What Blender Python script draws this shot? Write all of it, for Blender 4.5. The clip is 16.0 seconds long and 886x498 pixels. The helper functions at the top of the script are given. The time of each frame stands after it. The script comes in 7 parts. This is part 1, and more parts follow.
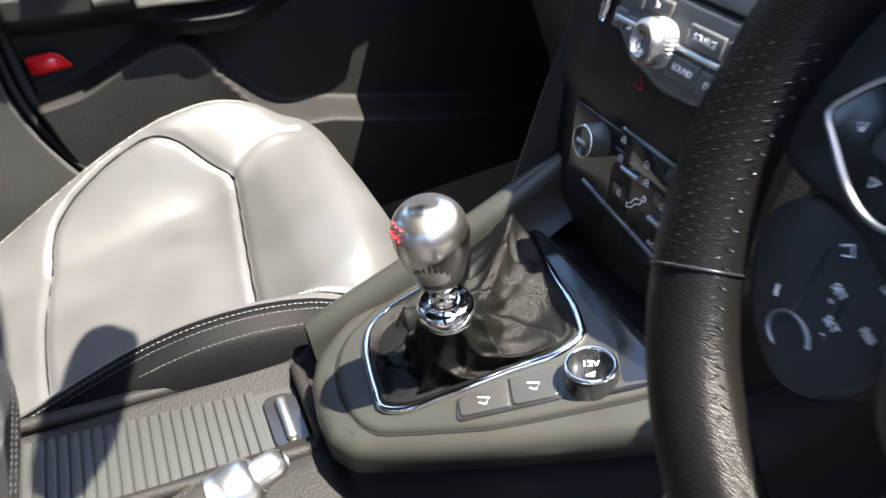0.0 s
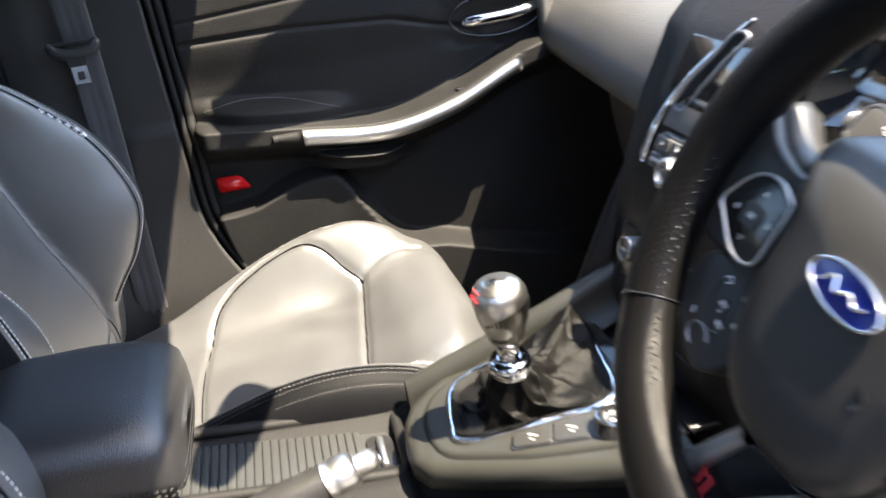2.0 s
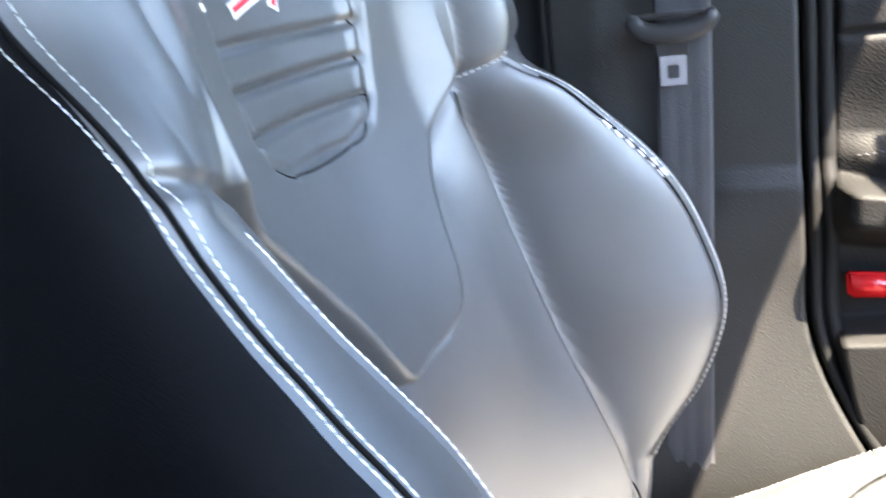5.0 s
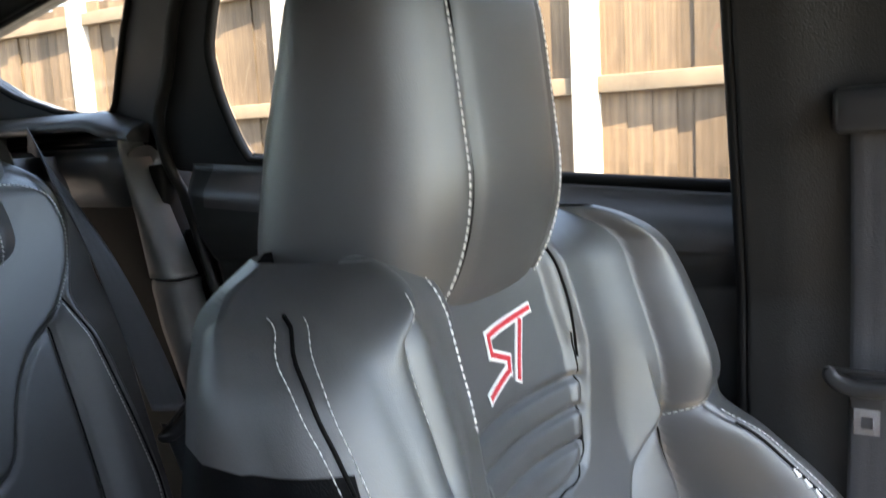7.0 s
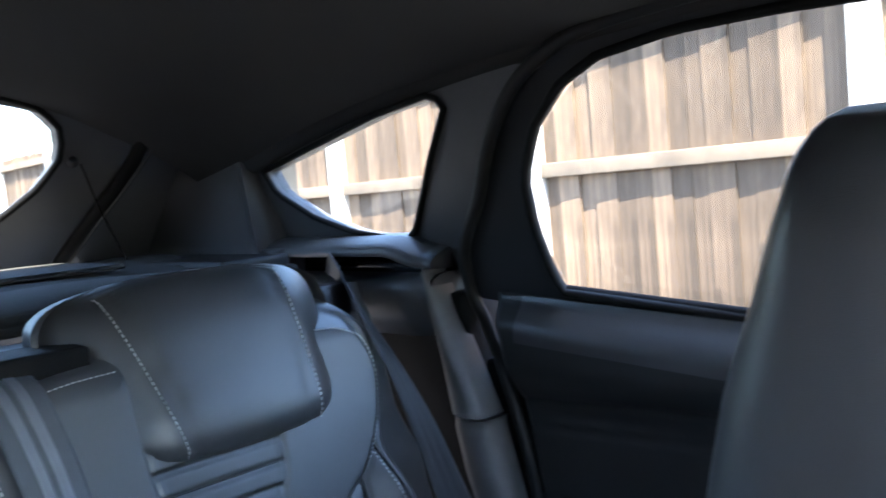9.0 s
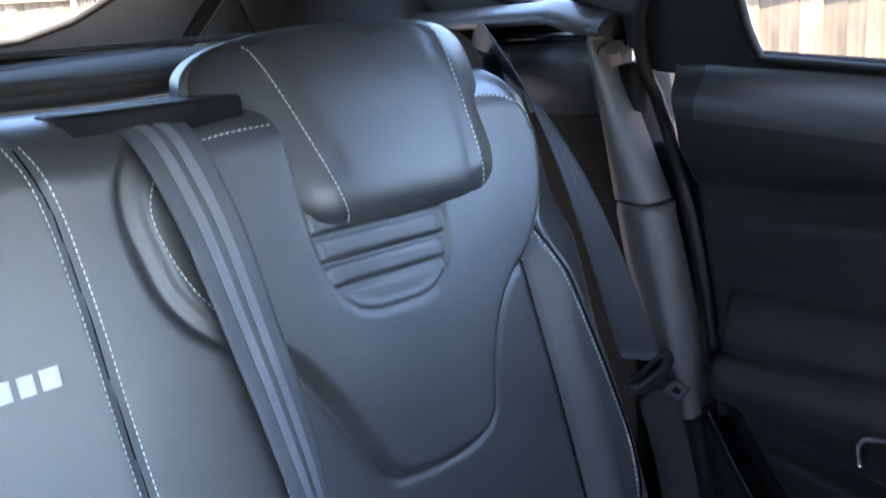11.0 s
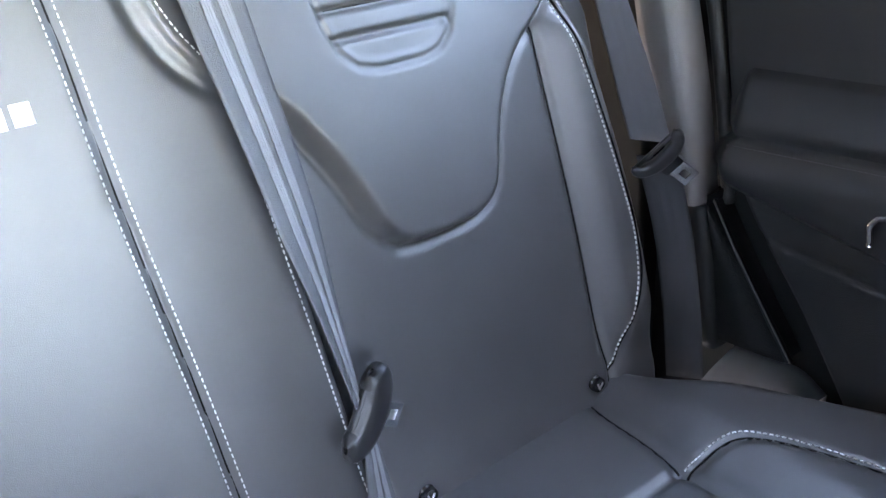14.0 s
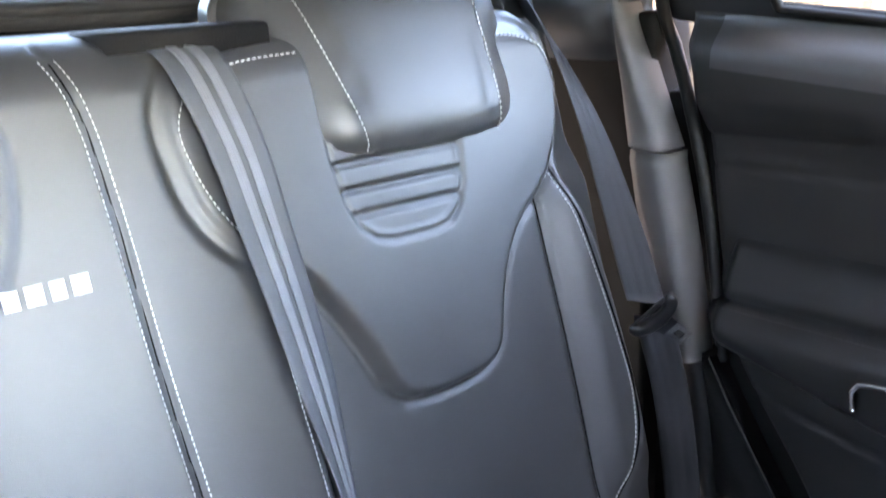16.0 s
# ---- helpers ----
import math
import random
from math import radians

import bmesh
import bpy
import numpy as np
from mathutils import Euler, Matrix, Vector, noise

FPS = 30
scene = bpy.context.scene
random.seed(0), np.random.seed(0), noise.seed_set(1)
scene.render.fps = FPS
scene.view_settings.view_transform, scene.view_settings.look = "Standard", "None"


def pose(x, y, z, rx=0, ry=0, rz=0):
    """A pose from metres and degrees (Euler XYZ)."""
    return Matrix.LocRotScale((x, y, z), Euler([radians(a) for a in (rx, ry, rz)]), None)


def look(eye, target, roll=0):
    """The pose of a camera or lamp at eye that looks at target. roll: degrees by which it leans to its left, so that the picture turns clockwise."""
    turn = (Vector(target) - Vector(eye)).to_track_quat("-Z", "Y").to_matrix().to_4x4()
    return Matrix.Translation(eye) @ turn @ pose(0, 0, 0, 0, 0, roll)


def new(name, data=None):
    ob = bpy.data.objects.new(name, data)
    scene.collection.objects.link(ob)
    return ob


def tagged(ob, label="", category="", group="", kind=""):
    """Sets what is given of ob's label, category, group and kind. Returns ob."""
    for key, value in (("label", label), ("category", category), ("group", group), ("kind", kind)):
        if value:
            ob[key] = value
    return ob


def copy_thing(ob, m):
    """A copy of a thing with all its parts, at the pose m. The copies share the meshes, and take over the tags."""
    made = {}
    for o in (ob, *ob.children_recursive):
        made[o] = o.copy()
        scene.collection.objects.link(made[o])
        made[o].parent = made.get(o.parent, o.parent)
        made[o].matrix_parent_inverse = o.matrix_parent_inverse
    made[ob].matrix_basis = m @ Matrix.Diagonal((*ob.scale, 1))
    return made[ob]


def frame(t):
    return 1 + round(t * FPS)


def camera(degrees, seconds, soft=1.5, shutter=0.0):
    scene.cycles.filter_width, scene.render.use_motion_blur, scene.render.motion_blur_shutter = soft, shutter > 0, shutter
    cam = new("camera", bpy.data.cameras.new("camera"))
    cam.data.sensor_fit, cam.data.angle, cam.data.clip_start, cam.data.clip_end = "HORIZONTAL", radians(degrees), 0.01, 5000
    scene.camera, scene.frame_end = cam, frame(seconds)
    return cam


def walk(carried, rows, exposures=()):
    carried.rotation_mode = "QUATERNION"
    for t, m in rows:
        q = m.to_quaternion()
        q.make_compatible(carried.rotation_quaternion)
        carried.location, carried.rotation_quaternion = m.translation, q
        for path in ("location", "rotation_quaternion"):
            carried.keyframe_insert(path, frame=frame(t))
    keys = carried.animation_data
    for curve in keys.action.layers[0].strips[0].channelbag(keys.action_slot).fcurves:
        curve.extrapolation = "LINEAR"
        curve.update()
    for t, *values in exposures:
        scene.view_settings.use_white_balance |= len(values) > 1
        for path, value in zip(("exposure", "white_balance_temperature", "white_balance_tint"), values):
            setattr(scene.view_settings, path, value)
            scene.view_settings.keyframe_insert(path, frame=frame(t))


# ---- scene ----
cam = camera(55.7, 16.0, shutter=0.5)
PATH = [
    (0, (0.4354, 0.2377, 1.0112), (-0.3406, 0.4758, 0.4271), -9.55),
    (0.5, (0.5536, 0.2291, 1.0333), (-0.2789, 0.4466, 0.5237), -8.83),
    (1, (0.6733, 0.2184, 1.0567), (-0.1953, 0.4091, 0.5995), -8.96),
    (1.5, (0.7736, 0.2092, 1.0827), (-0.1147, 0.3828, 0.6575), -8.79),
    (2, (0.6495, 0.2094, 1.0488), (-0.2545, 0.3627, 0.6497), -8.32),
    (2.5, (0.4787, 0.1928, 0.9586), (-0.4448, 0.2760, 0.5841), -8.20),
    (3, (0.3211, 0.1880, 0.8744), (-0.6146, 0.1821, 0.5216), -7.88),
    (3.5, (0.1814, 0.1277, 0.8557), (-0.7537, 0.0428, 0.5115), -7.66),
    (4, (0.1116, 0.0693, 0.8972), (-0.8140, -0.1003, 0.5590), -7.63),
    (4.5, (0.0944, 0.0236, 0.9332), (-0.8167, -0.2282, 0.6067), -7.83),
    (5, (0.0962, -0.0169, 0.9648), (-0.7996, -0.3374, 0.6569), -7.76),
    (5.2, (0.0963, -0.0287, 0.9821), (-0.7967, -0.3661, 0.6840), -7.46),
    (7.3, (0.1767, -0.0070, 1.1686), (-0.6720, -0.5222, 1.0489), -2.92),
    (7.5, (0.1761, -0.0198, 1.1812), (-0.6781, -0.5301, 1.0813), -2.99),
    (8, (0.1765, -0.0803, 1.2089), (-0.6775, -0.5969, 1.1465), -2.44),
    (8.5, (0.1597, -0.1582, 1.2616), (-0.6277, -0.7707, 1.1912), -3.55),
    (9, (0.1364, -0.1915, 1.2658), (-0.5653, -0.9003, 1.1935), -4.98),
    (9.5, (0.1332, -0.2503, 1.2543), (-0.5207, -1.0016, 1.1646), -4.94),
    (10, (0.1275, -0.2946, 1.2441), (-0.4927, -1.0663, 1.1034), -4.57),
    (10.2, (0.1299, -0.2968, 1.2390), (-0.4760, -1.0728, 1.0638), -4.51),
    (12.3, (0.1422, -0.3346, 1.1188), (-0.4218, -1.0859, 0.7762), -5.52),
    (12.5, (0.1374, -0.3316, 1.1184), (-0.4166, -1.0815, 0.7569), -5.42),
    (13, (0.1386, -0.3375, 1.1125), (-0.4094, -1.0721, 0.7124), -4.93),
    (13.5, (0.1398, -0.3359, 1.1108), (-0.4012, -1.0610, 0.6847), -4.55),
    (14, (0.1404, -0.3380, 1.1127), (-0.3970, -1.0543, 0.6675), -3.92),
    (14.5, (0.1466, -0.3334, 1.1258), (-0.3909, -1.0486, 0.6791), -3.61),
    (15, (0.1571, -0.3231, 1.1449), (-0.3835, -1.0460, 0.7146), -3.21),
    (15.5, (0.1595, -0.3028, 1.1613), (-0.3856, -1.0491, 0.7792), -2.96),
    (16, (0.1628, -0.2888, 1.1739), (-0.3973, -1.0573, 0.8643), -2.73),
]
walk(cam, [(t, look(e, g, r)) for t, e, g, r in PATH],
     exposures=[(0, 3.3, 6300, 12), (1.6, 3.35, 6900, 12), (3, 3.4, 6700, 12), (4.0, 3.5, 6000, 12), (4.5, 3.95, 5800, 12), (5.2, 4.75, 7100, 12), (7.3, 3.85, 8000, 13), (8.0, 3.95, 7000, 13), (9.8, 4.3, 5900, 12), (12.3, 5.6, 7400, 20), (14, 6.0, 7700, 19), (16, 5.9, 7800, 19)])

# ---- sky, sun ----
world = bpy.data.worlds.new("sky")
scene.world = world
world.use_nodes = True
wn = world.node_tree.nodes
sky = wn.new("ShaderNodeTexSky")
sky.sky_type, sky.sun_disc = "NISHITA", False
SUN_EL, SUN_AZ = radians(62), radians(32)      # azimuth clockwise from +y
sky.sun_elevation, sky.sun_rotation = SUN_EL, SUN_AZ
world.node_tree.links.new(sky.outputs[0], wn["Background"].inputs[0])
wn["Background"].inputs[1].default_value = 0.15
sun = new("sun", bpy.data.lights.new("sun", "SUN"))
sun.data.energy, sun.data.angle, sun.data.color = 5.0, radians(0.5), (1.0, 0.88, 0.72)
sd = Vector((math.sin(SUN_AZ) * math.cos(SUN_EL), math.cos(SUN_AZ) * math.cos(SUN_EL), math.sin(SUN_EL)))
sun.matrix_world = look(sd * 30, (0, 0, 0))


# ---- materials ----
def material(name, color, rough=0.5, metal=0.0, grain=0.0, scale=400.0, mottle=0.15, mscale=12.0, sheen=0.0, spec=0.5, coat=0.0):
    m = bpy.data.materials.new(name)
    m.use_nodes = True
    nt = m.node_tree
    b = nt.nodes["Principled BSDF"]
    b.inputs["Roughness"].default_value, b.inputs["Metallic"].default_value = rough, metal
    b.inputs["Specular IOR Level"].default_value = spec
    b.inputs["Sheen Weight"].default_value = sheen
    b.inputs["Coat Weight"].default_value = coat
    tc = nt.nodes.new("ShaderNodeTexCoord")
    n1 = nt.nodes.new("ShaderNodeTexNoise")
    n1.inputs["Scale"].default_value, n1.inputs["Detail"].default_value = mscale, 5
    nt.links.new(tc.outputs["Object"], n1.inputs["Vector"])
    ramp = nt.nodes.new("ShaderNodeValToRGB")
    lo, hi = 1 - mottle, 1 + mottle
    ramp.color_ramp.elements[0].position, ramp.color_ramp.elements[1].position = 0.3, 0.7
    ramp.color_ramp.elements[0].color = (*[c * lo for c in color], 1)
    ramp.color_ramp.elements[1].color = (*[min(1, c * hi) for c in color], 1)
    nt.links.new(n1.outputs["Fac"], ramp.inputs[0])
    nt.links.new(ramp.outputs[0], b.inputs["Base Color"])
    if mottle:
        mr = nt.nodes.new("ShaderNodeMapRange")
        mr.inputs["To Min"].default_value, mr.inputs["To Max"].default_value = max(0.02, rough - 0.06), min(1, rough + 0.06)
        nt.links.new(n1.outputs["Fac"], mr.inputs["Value"])
        nt.links.new(mr.outputs[0], b.inputs["Roughness"])
    if grain:
        v = nt.nodes.new("ShaderNodeTexVoronoi")
        v.inputs["Scale"].default_value = scale
        nt.links.new(tc.outputs["Object"], v.inputs["Vector"])
        bp = nt.nodes.new("ShaderNodeBump")
        bp.inputs["Strength"].default_value, bp.inputs["Distance"].default_value = grain, 0.0006
        nt.links.new(v.outputs["Distance"], bp.inputs["Height"])
        nt.links.new(bp.outputs[0], b.inputs["Normal"])
    return m


LEATHER = material("black_leather", (0.054, 0.054, 0.055), 0.40, grain=0.2, scale=1400, mottle=0.12, spec=1.0)
PLASTIC = material("soft_black_plastic", (0.0095, 0.0092, 0.009), 0.62, grain=0.5, scale=500, mottle=0.15, spec=0.18)
TRIM = material("grey_trim", (0.055, 0.054, 0.052), 0.65, grain=0.3, scale=700)
CLOTH = material("headliner_cloth", (0.03, 0.029, 0.028), 0.95, grain=0.4, scale=900, mottle=0.1)
SILVER = material("satin_silver", (0.58, 0.58, 0.58), 0.36, metal=1.0, mottle=0.04)
CHROME = material("chrome", (0.85, 0.85, 0.86), 0.07, metal=1.0, mottle=0.02)
BLACK = material("gloss_black", (0.012, 0.012, 0.013), 0.18, mottle=0.05)
THREAD = material("white_thread", (0.66, 0.655, 0.63), 0.8, mottle=0.1, mscale=300)
WEB = material("belt_webbing", (0.035, 0.036, 0.04), 0.55, grain=0.6, scale=800)
RED = material("red_reflector", (0.55, 0.012, 0.015), 0.15, grain=0.6, scale=300)
WOOD = material("fence_wood", (0.118, 0.081, 0.053), 0.85, grain=0.3, scale=80, mottle=0.4, mscale=6)
CONCRETE = material("concrete", (0.42, 0.41, 0.39), 0.9, grain=0.4, scale=120)
GROUND = material("worn_tarmac", (0.085, 0.084, 0.082), 0.9, grain=0.6, scale=90, mottle=0.3, mscale=3)


def vary(m, lo, hi):
    """Each piece a little lighter or darker than the next."""
    nt = m.node_tree
    b = nt.nodes["Principled BSDF"]
    src = b.inputs["Base Color"].links[0].from_socket
    info, mr, mul = nt.nodes.new("ShaderNodeObjectInfo"), nt.nodes.new("ShaderNodeMapRange"), nt.nodes.new("ShaderNodeVectorMath")
    mul.operation = "SCALE"
    mr.inputs["To Min"].default_value, mr.inputs["To Max"].default_value = lo, hi
    nt.links.new(info.outputs["Random"], mr.inputs["Value"])
    nt.links.new(src, mul.inputs[0])
    nt.links.new(mr.outputs[0], mul.inputs["Scale"])
    nt.links.new(mul.outputs[0], b.inputs["Base Color"])
    tc, mp, ns = nt.nodes.new("ShaderNodeTexCoord"), nt.nodes.new("ShaderNodeMapping"), nt.nodes.new("ShaderNodeTexNoise")
    mp.inputs["Scale"].default_value = (60, 60, 1.2)
    ns.inputs["Scale"].default_value, ns.inputs["Detail"].default_value = 1.0, 6
    nt.links.new(tc.outputs["Object"], mp.inputs[0])
    nt.links.new(mp.outputs[0], ns.inputs["Vector"])
    m2, r2 = nt.nodes.new("ShaderNodeVectorMath"), nt.nodes.new("ShaderNodeMapRange")
    m2.operation = "SCALE"
    r2.inputs["From Min"].default_value, r2.inputs["From Max"].default_value = 0.3, 0.7
    r2.inputs["To Min"].default_value, r2.inputs["To Max"].default_value = 0.55, 1.35
    nt.links.new(ns.outputs["Fac"], r2.inputs["Value"])
    nt.links.new(mul.outputs[0], m2.inputs[0])
    nt.links.new(r2.outputs[0], m2.inputs["Scale"])
    nt.links.new(m2.outputs[0], b.inputs["Base Color"])


vary(WOOD, 0.62, 1.32)

DOORVINYL = material("door_vinyl", (0.027, 0.0266, 0.026), 0.46, grain=0.3, scale=900, mottle=0.12, spec=0.45)
QUARTER = material("grey_quarter_plastic", (0.080, 0.081, 0.083), 0.42, grain=0.3, scale=650, mottle=0.1, spec=0.5)
SILLTRIM = material("satin_sill_trim", (0.050, 0.050, 0.052), 0.34, grain=0.25, scale=800, mottle=0.1, spec=0.8)
PILLAR = material("dark_grey_pillar_plastic", (0.015, 0.0147, 0.0143), 0.55, grain=0.45, scale=650, mottle=0.1, spec=0.35)
RUBBER = material("seal_rubber", (0.009, 0.009, 0.009), 0.65, mottle=0.1, spec=0.15)
FRAME_BLACK = material("black_frame_plastic", (0.012, 0.012, 0.013), 0.6, mottle=0.1)
CARPET = material("black_carpet", (0.012, 0.012, 0.012), 0.95, grain=0.8, scale=900)


def glass_material(name="window_glass", tint=(0.90, 0.93, 0.92, 1)):
    m = bpy.data.materials.new(name)
    m.use_nodes = True
    nt = m.node_tree
    nt.nodes.remove(nt.nodes["Principled BSDF"])
    out = nt.nodes["Material Output"]
    mix, tr, gl = nt.nodes.new("ShaderNodeMixShader"), nt.nodes.new("ShaderNodeBsdfTransparent"), nt.nodes.new("ShaderNodeBsdfGlossy")
    tr.inputs[0].default_value = tint
    gl.inputs["Roughness"].default_value = 0.02
    mix.inputs[0].default_value = 0.05
    nt.links.new(tr.outputs[0], mix.inputs[1])
    nt.links.new(gl.outputs[0], mix.inputs[2])
    nt.links.new(mix.outputs[0], out.inputs[0])
    return m


GLASS = glass_material()
REARGLASS = glass_material("tinted_rear_glass", (0.79, 0.81, 0.80, 1))

RED_THREAD = material("red_thread", (0.55, 0.02, 0.03), 0.7, mottle=0.1)
BELT_BLACK = material("belt_plastic", (0.02, 0.02, 0.021), 0.4, mottle=0.1)
STEEL = material("bright_steel", (0.7, 0.7, 0.71), 0.25, metal=1.0, mottle=0.05)
WOOD_RAIL = material("fence_rail_wood", (0.155, 0.118, 0.085), 0.85, grain=0.4, scale=60, mottle=0.3, mscale=5)
BARK = material("bark", (0.12, 0.09, 0.06), 0.9, grain=0.6, scale=40)
LEAF = material("leaf", (0.07, 0.11, 0.025), 0.5, mottle=0.4, mscale=3)
GREEN_ROOF = material("roof_felt", (0.16, 0.24, 0.2), 0.85)
WEB_GREY = material("grey_webbing", (0.10, 0.103, 0.11), 0.55, grain=0.7, scale=900)
STRIPE = material("pale_webbing_stripe", (0.21, 0.215, 0.23), 0.5, grain=0.7, scale=900)
LIGHTGREY = material("light_grey_trim", (0.125, 0.125, 0.124), 0.55, grain=0.35, scale=650, mottle=0.1)
# side vinyl with the bolster's own shade put into its near-black colour
SHADEVINYL = material("side_vinyl_with_shade", (0.0021, 0.0022, 0.0027), 0.55, grain=0.3, scale=1100, mottle=0.1, spec=0.08)
GREYPLASTIC = material("grey_satin_plastic", (0.021, 0.0212, 0.0185), 0.38, grain=0.15, scale=700, mottle=0.08)
ROLLER = material("roller_grey", (0.026, 0.0265, 0.0255), 0.42, mottle=0.08)
BUTTON = material("black_button_plastic", (0.022, 0.022, 0.022), 0.4, mottle=0.08)
WHITE = material("white_print", (0.75, 0.75, 0.73), 0.6, mottle=0.03)
GAITER = material("gaiter_leather", (0.0032, 0.0031, 0.0030), 0.42, grain=0.6, scale=1000, mottle=0.15, spec=0.11)
GRIPLEATHER = material("grip_leather", (0.022, 0.0215, 0.021), 0.38, grain=0.5, scale=1000, mottle=0.15, spec=0.45)
STALK = material("stalk_plastic", (0.045, 0.044, 0.042), 0.30, mottle=0.08, spec=0.6)
GLOSSBLACK = material("gloss_black_plastic", (0.006, 0.006, 0.0062), 0.14, mottle=0.05, spec=0.5)
KNOB = material("brushed_knob_metal", (0.62, 0.60, 0.56), 0.30, metal=1.0, mottle=0.04)
KNOBDARK = material("dark_knob_metal", (0.12, 0.112, 0.10), 0.34, metal=1.0, mottle=0.04)
ARMLEATHER = material("armrest_leather", (0.016, 0.016, 0.0175), 0.33, grain=0.5, scale=900, mottle=0.12, spec=0.75)
WELT = material("black_welt", (0.004, 0.004, 0.004), 0.65, mottle=0.1, spec=0.08)
ARMTHREAD = material("black_thread", (0.015, 0.015, 0.015), 0.6)
DASH = material("dash_soft_plastic", (0.088, 0.086, 0.082), 0.42, grain=0.5, scale=500, mottle=0.1)
# dash plastic once more, with sunlight put into a lighter colour
DASHSUNLIT = material("sunlit_dash_plastic", (0.10, 0.095, 0.088), 0.55, grain=0.4, scale=500)
STACK = material("stack_plastic", (0.010, 0.0088, 0.0088), 0.48, grain=0.4, scale=500, mottle=0.1, spec=0.2)
STACKKEY = material("stack_panel", (0.085, 0.085, 0.083), 0.34, mottle=0.06)
SCREEN = material("dark_screen", (0.01, 0.011, 0.013), 0.06, mottle=0.03, spec=1.0)
SILVERDARK = material("dark_silver", (0.25, 0.26, 0.28), 0.35, metal=0.8, mottle=0.04)
LENS = glass_material()
WHEELLEATHER = material("wheel_leather", (0.0045, 0.0042, 0.0041), 0.32, grain=0.40, scale=1300, mottle=0.12, spec=0.14)
AIRBAG = material("airbag_plastic", (0.021, 0.0206, 0.0197), 0.38, grain=0.12, scale=1600, mottle=0.08)
BADGEBLUE = material("badge_blue", (0.008, 0.016, 0.13), 0.15, mottle=0.03)


# ---- mesh helpers ----
def part(name, mesh, mat, parent=None, label="", smooth=True):
    if isinstance(mesh, bmesh.types.BMesh):
        me = bpy.data.meshes.new(name)
        mesh.to_mesh(me)
        mesh.free()
    else:
        me = mesh
    me.materials.clear()
    me.materials.append(mat)
    if smooth:
        me.polygons.foreach_set("use_smooth", [True] * len(me.polygons))
    ob = new(name, me)
    if parent:
        ob.parent = parent
    if label:
        tagged(ob, label)
    return ob


def thing(name, label, category, group="", kind=""):
    ob = new(name)
    return tagged(ob, label, category, group, kind)


def grid(P, close_u=False, close_v=False, caps=False):
    """A sheet through the array P[u, v] of places."""
    P = np.asarray(P, float)
    nu, nv = P.shape[:2]
    iu = np.arange(nu if close_u else nu - 1)
    iv = np.arange(nv if close_v else nv - 1)
    a = (iu[:, None] * nv + iv[None]).ravel()
    b = (((iu + 1) % nu)[:, None] * nv + iv[None]).ravel()
    c = (((iu + 1) % nu)[:, None] * nv + ((iv + 1) % nv)[None]).ravel()
    d = (iu[:, None] * nv + ((iv + 1) % nv)[None]).ravel()
    faces = np.stack([a, b, c, d], 1).tolist()
    if caps:
        if close_v:
            faces += [list(range(nv))[::-1], [(nu - 1) * nv + k for k in range(nv)]]
        else:
            faces += [[k * nv for k in range(nu)], [k * nv + nv - 1 for k in range(nu)][::-1]]
    me = bpy.data.meshes.new("sheet")
    me.from_pydata(P.reshape(-1, 3).tolist(), [], faces)
    me.update()
    return me


def box(lo, hi, bevel=0.004, seg=2):
    bm = bmesh.new()
    m = Matrix.Translation([(a + b) / 2 for a, b in zip(lo, hi)]) @ Matrix.Diagonal([abs(b - a) for a, b in zip(lo, hi)] + [1])
    bmesh.ops.create_cube(bm, size=1, matrix=m)
    if bevel:
        bmesh.ops.bevel(bm, geom=bm.edges[:], offset=bevel, segments=seg, affect="EDGES", profile=0.7)
    return bm


def smoothstep(a, b, x):
    t = np.clip((x - a) / (b - a), 0, 1)
    return t * t * (3 - 2 * t)


def curve_fn(xs, ys):
    """A smooth line through a few knots."""
    xs, ys = np.array(xs, float), np.array(ys, float)
    m = np.gradient(ys, xs)

    def f(x):
        x = np.clip(x, xs[0], xs[-1])
        k = np.clip(np.searchsorted(xs, x) - 1, 0, len(xs) - 2)
        h = xs[k + 1] - xs[k]
        t = (x - xs[k]) / h
        return ((2 * t**3 - 3 * t**2 + 1) * ys[k] + (t**3 - 2 * t**2 + t) * h * m[k]
                + (-2 * t**3 + 3 * t**2) * ys[k + 1] + (t**3 - t**2) * h * m[k + 1])
    return f


def resample(pts, n, smooth=True):
    """n places along a line through a few knots."""
    pts = np.array(pts, float)
    d = np.r_[0, np.cumsum(np.linalg.norm(np.diff(pts, axis=0), axis=1))]
    if smooth and len(pts) > 2:
        s = np.linspace(0, d[-1], n * 3)
        q = np.stack([curve_fn(d, pts[:, k])(s) for k in range(pts.shape[1])], 1)
        e = np.r_[0, np.cumsum(np.linalg.norm(np.diff(q, axis=0), axis=1))]
        s = np.linspace(0, e[-1], n)
        return np.stack([np.interp(s, e, q[:, k]) for k in range(pts.shape[1])], 1)
    s = np.linspace(0, d[-1], n)
    return np.stack([np.interp(s, d, pts[:, k]) for k in range(pts.shape[1])], 1)


def frames_along(p):
    t = np.gradient(p, axis=0)
    t /= np.linalg.norm(t, axis=1)[:, None] + 1e-12
    n = np.zeros_like(p)
    v = np.cross(t[0], (0.13, 0.31, 0.94))
    for k in range(len(p)):
        v = v - t[k] * (v @ t[k])
        v /= np.linalg.norm(v) + 1e-12
        n[k] = v
    return t, n, np.cross(t, n)


